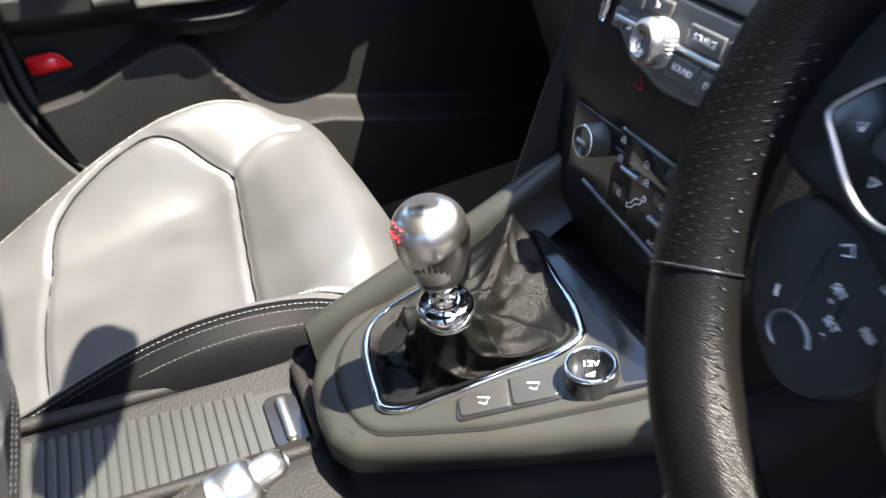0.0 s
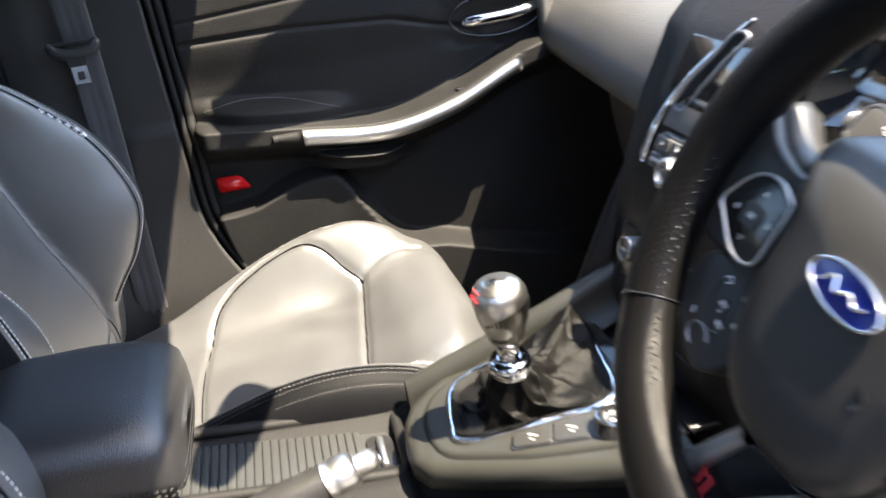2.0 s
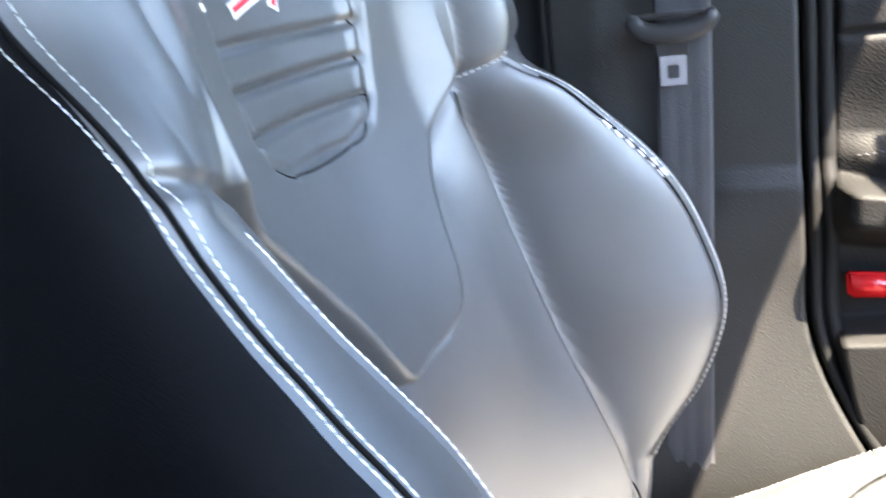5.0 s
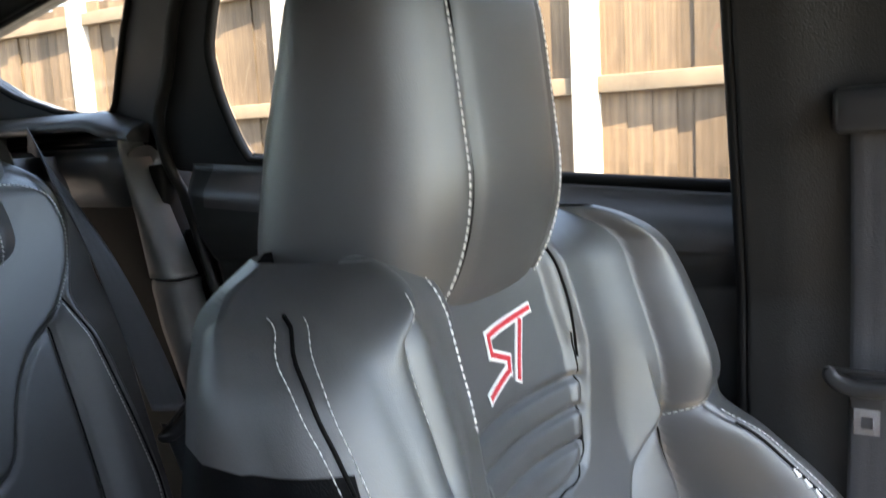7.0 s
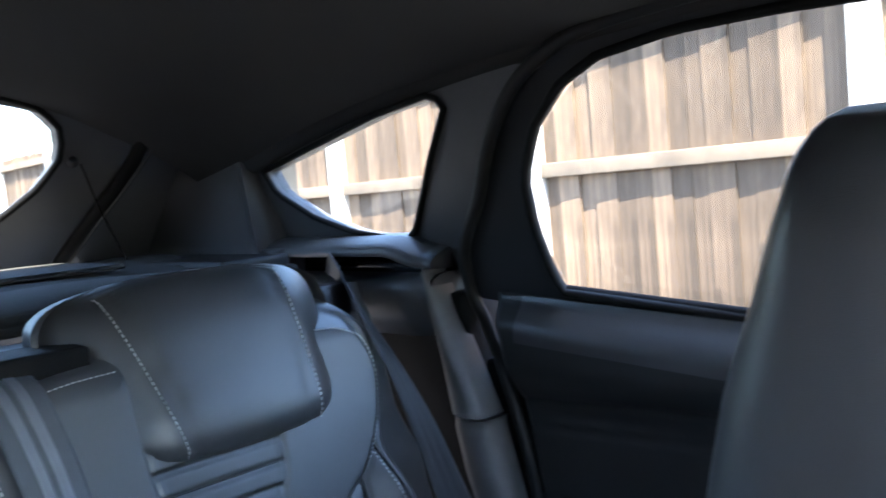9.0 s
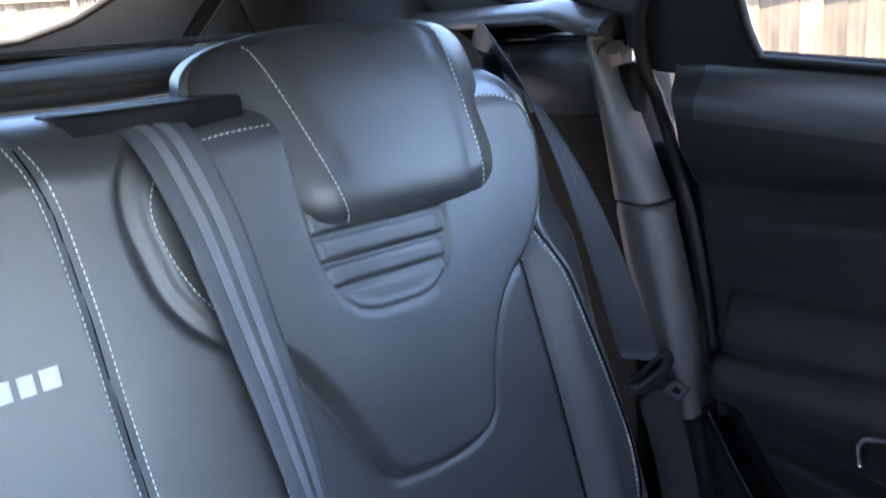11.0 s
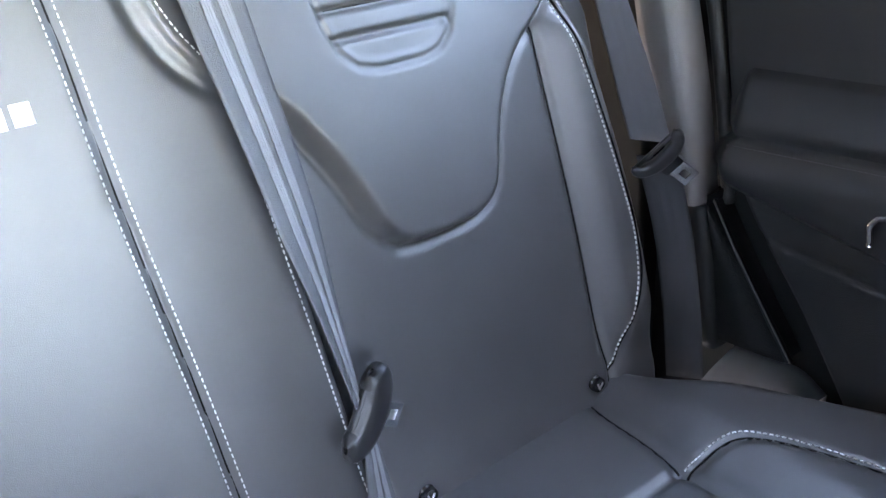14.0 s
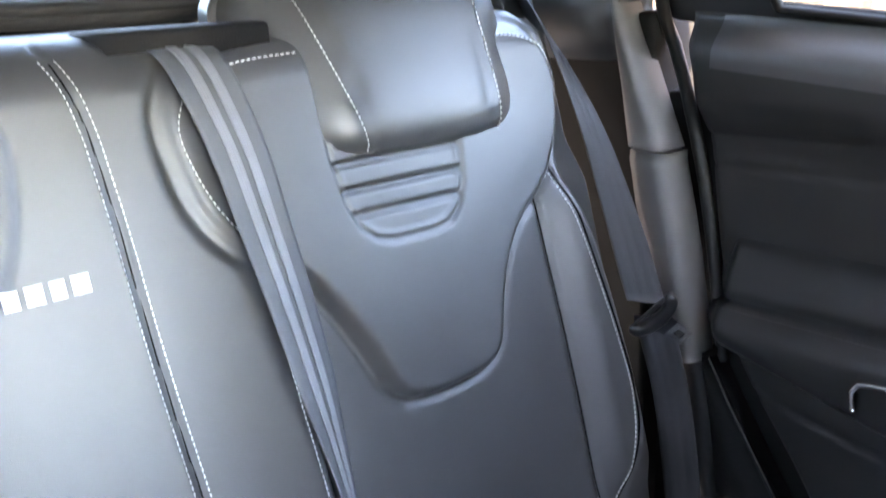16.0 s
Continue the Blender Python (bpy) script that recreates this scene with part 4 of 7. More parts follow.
def build_seat(name, label, x0, y0, z0):
    ob = thing(name, label, "car seat", "front seats")
    hs = np.concatenate([np.linspace(0, .43, 130), np.linspace(.433, .645, 100)])
    u = np.sign(np.linspace(-1, 1, 281)) * np.abs(np.linspace(-1, 1, 281)) ** .95
    X = u[:, None] * (W_BACK(hs)[None] + np.where(u[:, None] < 0, WX(hs)[None], 0))
    F = back_place(X, np.broadcast_to(hs, X.shape))

    thin = 1 - .45 * smoothstep(.40, .60, hs)

    def edge(sign, depth, pinch):
        wide = W_BACK(hs) + (WX(hs) if sign < 0 else 0)
        e = back_place(wide * sign, hs)
        e[:, 1] = np.minimum(-BACK_TILT * hs - depth * thin, e[:, 1] - .004)
        e[:, 0] = wide * sign * pinch
        return e[None]
    k0, k1 = 12, 281 - 13
    back = part("backrest", grid(F[k0:k1 + 1]), LEATHER, ob)
    part("side_panel", grid(np.concatenate([edge(-1, .135, .80), edge(-1, .12, .93), edge(-1, .07, 1.0), edge(-1, .005, 1.012), F[:k0 + 1]])), LEATHER, back)
    side = np.concatenate([F[k1:], edge(1, .005, 1.012), edge(1, .07, 1.0), edge(1, .12, .93), edge(1, .135, .80)])
    kh = int(np.searchsorted(hs, .555))
    # lower inner side carries its shade in the colour; plain leather above
    part("side_panel", grid(side[:, :kh + 1]), SHADEVINYL, back, "vinyl side panel darkened with painted shade")
    part("side_panel", grid(side[:, kh:]), LEATHER, back)
    part("back_shell", grid(np.concatenate([edge(1, .135, .80), edge(-1, .135, .80)])), SHADEVINYL, back)
    capr = F[14:-14, -1]
    part("top_cap", grid(np.stack([capr, capr * np.array((.94, 1, 1)) - np.array((0, .03, .004)), capr * np.array((.88, 1, 1)) - np.array((0, .06, .03))])), LEATHER, back)
    lines = [[(-(float(XP(h)) + .008), h) for h in np.linspace(.112, .464, 26)], [(-(float(W_BACK(h) + WX(h)) - .013), h) for h in np.linspace(.225, .49, 26)],
             [(float(XI(h)) - .003, h) for h in np.linspace(.06, .455, 24)],
             [(float(W_BACK(h) * SEAM_AT(h)) - .008, h) for h in np.linspace(.05, .625, 40)], [(float(W_BACK(h) * SEAM_AT(h)) + .001, h) for h in np.linspace(.05, .625, 40)],
             [(.170, .560), (.171, .585), (.169, .61), (.160, .632)]]
    for line in lines:
        part("stitching", stitches(back_place, line, .005, .0036, .0004, .00032), THREAD, back)
    for s in (-1, 1):
        part("welt", piping(back_place, [(s * q, h) for q, h in ((.089, .53), (.091, .56), (.089, .60), (.085, .632))], .0012), WELT, back)
    part("welt", piping(back_place, [(-float(XP(h)), h) for h in np.linspace(.118, .450, 24)], .0022), WELT, back)
    part("welt", piping(back_place, [(-.181 + .011 * float(smoothstep(.38, .45, h)), h) for h in np.linspace(.06, .448, 16)], .0009), WELT, back)
    part("welt", piping(back_place, [(float(W_BACK(h) * SEAM_AT(h)) - .003, h) for h in np.linspace(.05, .625, 40)], .0013), WELT, back)
    part("welt", piping(back_place, [(.088, .55), (.084, .49), (.074, .457), (.055, .441), (.03, .437), (-.03, .437), (-.055, .441), (-.074, .457), (-.084, .49), (-.088, .55)], .0009, -.0003), WELT, back)
    for line in RIB_LINES:
        part("welt", piping(back_place, [(x, line + .10 * x * x) for x in np.linspace(-.078, .078, 9)], .0010, -.0004), WELT, back)
    part("stitching", stitches(back_place, [(.101, .53), (.103, .56), (.102, .60), (.098, .638)], .0056, .0042), THREAD, back)
    part("stitching", stitches(back_place, [(-.165, .452), (-.18, .466), (-.200, .474)], .0056, .0042), THREAD, back)
    # slanted emblem: a zigzag, a bar and a stem, white with a red core
    for path in ([(.036, .531), (-.003, .540), (-.006, .548), (.018, .557), (.017, .570), (-.048, .577)], [(-.033, .570), (-.014, .532)]):
        for (p0, p1) in zip(path[:-1], path[1:]):
            p0, p1 = np.array(p0), np.array(p1)
            t = (p1 - p0) / np.linalg.norm(p1 - p0)
            nrm = np.array((-t[1], t[0]))
            badge = part("badge", patch(back_place, [p0 - nrm * .0042 - t * .004, p0 + nrm * .0042 - t * .004, p1 + nrm * .0042 + t * .004, p1 - nrm * .0042 + t * .004], .0010), WHITE, back, "white embroidered emblem with red core")
            part("badge_bar", patch(back_place, [p0 - nrm * .0019 - t * .0019, p0 + nrm * .0019 - t * .0019, p1 + nrm * .0019 + t * .0019, p1 - nrm * .0019 + t * .0019], .0017), RED_THREAD, badge)
    # the row of small white marks sewn on the outer bolster
    for s in (-1, ):
        for k in range(6):
            h = .362 + k * .0092
            xo = .234 - .0030 * k
            part("mark", patch(back_place, [(s * (xo - .0075), h - .005), (s * xo, h - .005), (s * xo, h + .0012), (s * (xo - .0075), h + .0012)], .0012, 4), THREAD, back)
    # cushion
    n, m = 150, 150
    ys = np.concatenate([np.linspace(-.03, .530, 120), np.linspace(.533, .5985, 30)])
    u = np.linspace(-1, 1, m)
    P = cushion_place(np.broadcast_to(u[:, None], (m, n)), np.broadcast_to(ys[None], (m, n)))
    lo, lo2 = P[[0]].copy(), P[[0]].copy()
    hi, hi2 = P[[-1]].copy(), P[[-1]].copy()
    for q, zz, k in ((lo, -.17, .9), (lo2, -.07, 1.02), (hi, -.17, .9), (hi2, -.07, 1.02)):
        q[..., 2] = zz
        q[..., 0] *= k
    cush = part("cushion", grid(np.concatenate([lo, lo2, P[:135]]), caps=False), LEATHER, ob)
    wall = np.concatenate([P[134:], hi2, hi])
    kf = int(np.searchsorted(ys, .486))
    # inner flank of the cushion, its shade painted in as near-black
    part("side_panel", grid(wall[:, :kf + 1]), SHADEVINYL, cush, "vinyl side panel darkened with painted shade")
    part("front_corner", grid(wall[:, kf:]), LEATHER, cush)
    part("welt", piping(lambda a, b: cushion_place(a / (CUSH_W(b) * .87), b), FRONT_IN, .0016), WELT, cush)
    part("stitching", stitches(lambda a, b: cushion_place(a / (CUSH_W(b) * .87), b), [(a - .006, b + .003) for a, b in FRONT_IN[:4]], .005, .0034, .0003, .00026), THREAD, cush)
    ends = np.concatenate([lo, P, hi])[:, -1]
    part("front_panel", grid(np.stack([ends, ends * np.array((.98, 1, 0)) + np.array((0, -.02, -.17))])), LEATHER, cush)
    sq = lambda a, b: cushion_place(a / (CUSH_W(b) * np.where(a > 0, .87, 1.0)), b)
    for s in (-1, 1):
        if s < 0:
            part("welt", piping(sq, [(s * q, y) for q, y in INSERT[2:]], .0016), WELT, cush)
            line = [(s * (q + .005), y - .0037) for q, y in INSERT[2:8]]
            part("stitching", stitches(sq, line, .005, .0034, .0003, .00026), THREAD, cush)
        line = [(s * (float(CUSH_W(y)) * (.90 if s < 0 else .83 * .87)), y) for y in np.linspace(.05, .50, 14)]
        part("stitching", stitches(sq, line, .005, .0034, .0003, .00024), THREAD if s < 0 else GREYTHREAD, cush)
        if s < 0:
            line = [(s * q, y) for q, y in ((.164, .448), (.177, .478), (.191, .52))]
            part("stitching", stitches(sq, line, .005, .0034, .0003, .00026), THREAD, cush)
    part("welt", piping(sq, [(x, float(front_seam(x))) for x in np.linspace(-.157, .146, 21)], .0017), WELT, cush)
    part("welt", piping(sq, [(x, .195 + .4 * x * x) for x in np.linspace(-.145, .145, 15)], .0011), WELT, cush)
    for du, ya, yb in ((.86 * .87, .20, .47), (.91 * .87, .30, .46)):
        line = [(float(CUSH_W(y)) * du, y) for y in np.linspace(ya, yb, 12)]
        part("stitching", stitches(sq, line, .005, .0034, .0003, .00020), GREYTHREAD, cush)
    # headrest
    v = np.concatenate([[-.9999], np.linspace(-.985, .985, 56), [.9999]])
    a = np.linspace(0, 2 * np.pi, 120, endpoint=False)
    A, V = np.meshgrid(a, v, indexing="ij")
    head = part("headrest", grid(head_place(A, V), close_u=True, caps=True), LEATHER, ob)
    for s in (-1, 1):
        for o in (.0, ):
            def line_at(h):
                w = float(.126 * max(1 - abs(h) ** 6.5, 1e-4) ** (1 / 2.8) * (1 - .05 * h))
                c = min((.073 / w), .999) ** (1 / .58)
                return math.acos(c) if s > 0 else math.pi - math.acos(c)
            line = [(line_at(h), h) for h in np.linspace(-.90, .88, 22)]
            part("stitching", stitches(head_place, line, .0056, .0042, .001), THREAD, head)
            part("welt", piping(head_place, [(a - .07 * (-1 if s > 0 else 1), h) for a, h in line[1:-3]], .0012), WELT, head)
    for s in (-1, 1):
        part("headrest_post", tube([(s * .05, -.155, .60), (s * .05, -.17, .70)], .006, 10), CHROME, ob)
    # seat base
    part("base", box((-.20, -.10, -.15), (.20, .50, -.03), .02), PLASTIC, ob)
    ob.location = (x0, y0, z0)
    return ob


passenger = build_seat("passenger_seat", "black leather sports seat with high bolsters and white stitching", -0.36, -0.165, 0.43)
driver = copy_thing(passenger, pose(0.36, -0.165, 0.43))
driver.name = "driver_seat"
tagged(driver, "black leather sports seat behind the steering wheel")

# ---- rear bench ----
bench = thing("rear_bench", "black leather rear bench with moulded outer seats", "car seat")
RC = -.293
RSO = [(-.040, .2425), (-.068, .249), (-.086, .262), (-.098, .287), (-.107, .316), (-.116, .337), (-.135, .370), (-.157, .393), (-.184, .411), (-.208, .440), (-.236, .495), (-.242, .545), (-.222, .590), (-.16, .608)]
RSI = [(.16, .608), (.215, .590), (.236, .545), (.232, .510), (.222, .468), (.205, .440), (.178, .416), (.152, .403), (.128, .382), (.107, .351), (.082, .304), (.064, .263), (.048, .247), (.020, .2415)]
RSHIELD = [tuple(q) for q in resample(RSO + RSI + RSO[:1], 70)[:-1]]
RRB = [(.078, .60), (.076, .49), (.070, .450), (.060, .426), (.045, .413), (.025, .408)]
RRIBS = RRB + [(-x, h) for x, h in RRB[::-1]]
SPLIT = curve_fn([0, .09, .2, .28, .36, .43], [.158, .154, .149, .1445, .138, .131])      # edge of the raised middle section
R_TILT = .29


OUT_EDGE = curve_fn([0, .2, .35, .44, .48, .54, .58, .62], [.262, .264, .246, .230, .243, .256, .248, .215])
MID_SEAM = curve_fn([0, .14, .24, .32, .39, .50, .566, .60, .613], [-.040, -.033, -.027, -.0205, -.0165, -.0115, -.004, .006, .014])


BOL = [(-.178, .021), (-.204, .049), (-.226, .082), (-.247, .116), (-.256, .170), (-.249, .244), (-.233, .336), (-.220, .40), (-.210, .437)]      # seam round the outer bolster


def bench_front(x, h):
    s = np.where(x < 0, x - RC, -(x + RC))           # mirrored for the other seat, positive towards the middle
    n = 0 * x
    gap = SPLIT(h)
    mid = 1 - smoothstep(gap - .007, gap + .003, np.abs(x))
    d = inside(s, h, RSHIELD)
    low = 1 - smoothstep(-.004, .016, d) * smoothstep(.38, .43, h)
    n = n + .022 * mid * low
    n = n + (.022 * smoothstep(-.003, .020, d) - .004 * np.exp(-(d / .005) ** 2)) * np.maximum(1 - mid, smoothstep(.38, .43, h))
    q = inside(s, h, RRIBS)
    n = n - .003 * smoothstep(0, .010, q) - .0035 * np.exp(-(q / .003) ** 2)
    for line in (.437, .461, .486):
        n = n - np.where(q > 0, .0042 * np.exp(-((h - line) / .0028) ** 2), 0)
    crease = -.184 - .004 * np.sin(h * 9)
    k = smoothstep(-.182, -.225, s) * (1 - smoothstep(.38, .45, h)) * smoothstep(.02, .10, h)
    n = n + .024 * k
    n = n - .006 * np.exp(-((s - crease) / .0045) ** 2) * (1 - smoothstep(.40, .43, h))
    n = n - .003 * np.exp(-(seg_dist(s, h, BOL) / .0035) ** 2)
    lip = OUT_EDGE(h)
    n = n - .10 * smoothstep(lip - .012, lip + .045, -s)
    n = n - .020 * np.exp(-((np.abs(x) - gap - .006) / .008) ** 2) * (1 - smoothstep(.40, .43, h))
    n = n - .004 * np.exp(-((x - MID_SEAM(h)) / .0028) ** 2)
    n = n - .06 * (1 - np.sqrt(np.clip(1 - np.clip((h - .570) / .05, 0, 1) ** 2, 0, 1)))
    return n + .012 * np.exp(-((h - .015) / .04) ** 2)


def bench_place(x, h):
    return np.stack([x, bench_front(x, h) - R_TILT * h, h + 0 * x], -1)


FLIPPED.append(bench_place)
xs = np.concatenate([np.linspace(-.63, -.08, 260), np.linspace(-.077, .10, 60), np.linspace(.11, .63, 90)])
hs = np.concatenate([np.linspace(-.02, .23, 50), np.linspace(.233, .62, 150)])
X, H = np.meshgrid(xs, hs, indexing="ij")
P = bench_place(X, H)
bk = P[:, [-1, 0]].copy()
bk[..., 1] = -R_TILT * bk[..., 2] - .11
back = part("backrest", grid(np.concatenate([P, bk], 1), close_v=True, caps=True), LEATHER, bench)
for c in (-.0062, .0062):
    part("stitching", stitches(bench_place, [(float(MID_SEAM(h)) + c, h) for h in (.02, .1, .2, .28, .34, .4, .46, .51, .55, .584, .605)], .0058, .0039, .0005, .0007), THREAD, back)
for line in ([(-.1445, .03), (-.142, .09), (-.138, .18), (-.132, .278), (-.126, .36), (-.1205, .412)],
             [(RC + q, h) for q, h in ((-.184, .029), (-.206, .057), (-.226, .092), (-.241, .124), (-.249, .173), (-.242, .244), (-.226, .336), (-.214, .40), (-.206, .434))],
             [(RC + q, h) for q, h in ((-.188, .428), (-.207, .450), (-.227, .487), (-.235, .528), (-.228, .562), (-.197, .583), (-.150, .590), (-.10, .592))],
             [(-.112, .447), (-.098, .470), (-.085, .504), (-.080, .541), (-.091, .568)], [(-.125, .586), (-.16, .590), (-.21, .592)]):
    part("stitching", stitches(bench_place, line, .0058, .0039, .0008, .0007), THREAD, back)
# raised white marks across the middle
for k, (wd, ht) in enumerate(((.0135, .0155), (.0125, .0155), (.0120, .0150), (.0135, .0155), (.0115, .0150), (.0140, .0155))):
    x0 = .112 - k * .0172
    part("mark", patch(bench_place, [(x0 - wd / 2, .4255 + .0004 * k), (x0 + wd / 2, .4255 + .0004 * k), (x0 + wd / 2, .4255 + ht + .0004 * k), (x0 - wd / 2, .4255 + ht + .0004 * k)], .0008, 4), WHITE, back)
for dx in (-.156, .086):
    c = bench_place(np.array(RC + dx), np.array(.030 if dx < 0 else .022))
    ic = part("isofix_tag", tube([c + (0, .0, 0), c + (0, .008, 0)], [.0095, .0085], 20), BLACK, back, "small black round child seat anchor tag")
    part("tag_mark", tube([c + (-.004, .0085, .003), c + (.001, .0088, -.004), c + (.004, .0085, .004)], .0012, 6), THREAD, ic)
part("welt", piping(bench_place, [(float(MID_SEAM(h)), h) for h in np.linspace(.02, .60, 14)], .0020, -.001), WELT, back)
part("welt", piping(bench_place, [(RC - .184 - .004 * math.sin(h * 9), h) for h in np.linspace(.03, .405, 14)], .0013), WELT, back)
part("welt", piping(bench_place, [(RC + q, h) for q, h in BOL], .0014), WELT, back)
for line in (.437, .461, .486):
    part("welt", piping(bench_place, [(RC + x, line) for x in np.linspace(-.064, .064, 7)], .0010, -.0004), WELT, back)
# belt outlet cover on top of the middle back
guide = [(-.188, -.240), (-.040, -.240), (-.022, -.215), (-.040, -.168), (-.188, -.168)]
part("belt_guide", loop_slab(guide, .572, .622, .006, 3), PLASTIC, bench)
part("latch", tube([(-.47, -.20, .615), (-.45, -.205, .625), (-.47, -.215, .63)], .01, 10), PLASTIC, bench)
# cushion
CW = lambda x: np.where(x < 0, x - RC, -(x + RC))


CREASE = [(-.146, .0), (-.120, .092), (-.104, .157)]
PANEL = [(-.104, .165), (-.128, .163), (-.151, .163), (-.172, .170), (-.190, .190), (-.206, .222), (-.222, .272), (-.238, .34), (-.245, .42)]


def rear_cushion(x, y):
    s = CW(x)
    z = .008 + .027 * smoothstep(-.02, .14, y) + .006 * smoothstep(.3, .45, y)
    z = z + np.where(s < 0, .012, .030) * smoothstep(.13, .19, np.abs(s)) * (1 - .3 * smoothstep(.3, .5, y)) - .12 * (1 - np.sqrt(np.clip(1 - np.clip((-s - np.interp(y, [0, .056, .11, .183, .25], [.195, .212, .237, .268, .300])) / .050, 0, 1) ** 2, 0, 1)))
    z = z - .006 * np.exp(-(seg_dist(s, y, CREASE + [(-.112, .28), (-.12, .45)]) / .005) ** 2)
    z = z - .004 * np.exp(-(seg_dist(s, y, PANEL) / .004) ** 2)
    z = z - .006 * np.exp(-((y - .157) / .005) ** 2) * (np.abs(s) < .104)
    z = z - .05 * smoothstep(.0, -.04, y)
    return np.stack([x, y + 0 * x, z - .10 * (1 - np.sqrt(np.clip(1 - np.clip((y - .42) / .09, 0, 1) ** 2, 0, 1)))], -1)


xs, ys = np.linspace(-.640, .640, 240), np.linspace(-.04, .508, 120)
X, Y = np.meshgrid(xs, ys, indexing="ij")
P = rear_cushion(X, Y)
low = P[:, [-1, 0]].copy()
low[..., 2] = -.20
cush = part("cushion", grid(np.concatenate([P, low], 1), close_v=True, caps=True), LEATHER, bench)
part("stitching", stitches(rear_cushion, [(RC + a - .003, b - .006) for a, b in PANEL[:-1]], .0058, .0039, .001, .0007), THREAD, cush)
part("welt", piping(rear_cushion, [(RC + a, b) for a, b in PANEL[:-1]], .0014), WELT, cush)
part("welt", piping(rear_cushion, [(RC + a, b) for a, b in CREASE], .0014), WELT, cush)


# rear headrest
def rear_head(a, v):
    ca, sa = np.cos(a), np.sin(a)
    rr = np.maximum(1 - np.abs(v) ** 4.6, 1e-4) ** (1 / 2.4)
    x = np.sign(ca) * np.abs(ca) ** .56 * .176 * rr * (1 + .05 * v)
    y = np.sign(sa) * np.abs(sa) ** .8 * (.058 - .012 * v) * rr
    seam = np.abs(np.abs(x) - np.where(x > 0, .088 + .026 * v, .080))
    y = y - (.050 * np.clip((np.abs(x) - .085) / .09, 0, 1) ** 1.6 + .0035 * np.exp(-(seam / .0035) ** 2)) * (sa > 0)
    return np.stack([x, y - .030 * v, v * .098], -1)


v = np.concatenate([[-.9999], np.linspace(-.985, .985, 46), [.9999]])
a = np.linspace(0, 2 * np.pi, 120, endpoint=False)
A, V = np.meshgrid(a, v, indexing="ij")
for k, hx in enumerate((-.332, .332)):
    head = part("headrest", grid(rear_head(A, V), close_u=True, caps=True), LEATHER, bench)
    head.location = (hx, -.192, .580)
    for s in (-1, 1):
        def rear_line(h):
            w = float(.176 * max(1 - abs(h) ** 4.6, 1e-4) ** (1 / 2.4) * (1 + .05 * h))
            c = min((.098 + .026 * h if s > 0 else .090) / w, .999) ** (1 / .56)
            return math.acos(c) if s > 0 else math.pi - math.acos(c)
        part("stitching", stitches(rear_head, [(rear_line(h), h) for h in np.linspace(-.88, .86, 18)], .0058, .0039, .001, .0007), THREAD, head)
bench.location = (0, -0.86, 0.52)

# ---- centre console ----
def text(body, size, mat, parent, m, name="lettering", extrude=.0002):
    cu = bpy.data.curves.new(name, "FONT")
    cu.body, cu.size, cu.extrude, cu.align_x, cu.align_y = body, size, extrude, "CENTER", "CENTER"
    cu.materials.append(mat)
    ob = new(name, cu)
    ob.parent = parent
    ob.matrix_local = m
    return ob


def rounded(x0, y0, x1, y1, r, n=6):
    out = []
    for cx, cy, s in ((x1 - r, y1 - r, 0), (x0 + r, y1 - r, 1), (x0 + r, y0 + r, 2), (x1 - r, y0 + r, 3)):
        out += [(cx + r * math.cos((s + k / n) * math.pi / 2), cy + r * math.sin((s + k / n) * math.pi / 2)) for k in range(n + 1)]
    return out


console = thing("centre_console", "dark plastic centre console with roller cover", "console")
# body: profile across, swept along the car
def console_ring(y):
    w0 = -.148
    w1 = float(np.interp(y, [.20, .255, .272, .32, .37, .45, .52, .70], [.098, .094, .028, .052, .080, .130, .150, .155]))
    top = float(np.interp(y, [-.25, .0, .26, .30, .45, .62], [.545, .548, .524, .535, .562, .60]))
    mid = max(w1 - .068, -.030)
    return [(w0 - .01, y, .28), (w0 - .004, y, top - .05), (w0, y, top - .012), (w0 + .008, y, top), (w0 + .018, y, top + .001), (-.115, y, top - .016), (-.052, y, top - .016),
            (-.042, y, top - .002), (min(-.010, mid), y, top - .004), (mid + .004, y, top - .02), (w1 - .02, y, top - .028), (w1 - .004, y, top - .034), (w1, y, top - .060), (w1 + .006, y, .28)]


ysC = np.r_[-.30, -.2, -.1, np.linspace(-.02, .24, 14), .255, .262, .268, .272, .28, .29, .30, .34, .36, .40, .46, .52, .6, .70]
part("body", grid(np.array([console_ring(y) for y in ysC]), close_v=False), PLASTIC, console)
# raised rim round the roller cover
rim = [(x, y, .552) for x, y in rounded(-.142, .026, -.030, .262, .016)]
part("cover_rim", tube(np.array(rim + rim[:2]), .0065, 8), PLASTIC, console)
part("cover_well", box((-.136, .03, .515), (-.036, .258, .535), .002), PLASTIC, console)
cover = part("roller_cover", box((-.135, .032, .533), (-.037, .256, .5425), .001), ROLLER, console, "grey slatted roller cover")
for k in range(21):
    y = .040 + k * .0087
    part("slat", box((-.134, y, .5425), (-.038, y + .0074, .5450), .0012, 2), ROLLER, cover)
part("pull_recess", loop_slab(rounded(-.108, .226, -.045, .254, .010), .5435, .546, .001), BLACK, cover)
part("pull_handle", box((-.098, .236, .545), (-.050, .244, .553), .003, 2), SILVER, cover, "silver pull of the roller cover")

TILT_COVER = Matrix.Translation((0, .035, .545)) @ Matrix.Rotation(-.145, 4, "X") @ Matrix.Translation((0, -.035, -.545))
for ob in console.children:
    if ob.name.split(".")[0] in ("cover_rim", "cover_well", "roller_cover"):
        ob.matrix_local = TILT_COVER

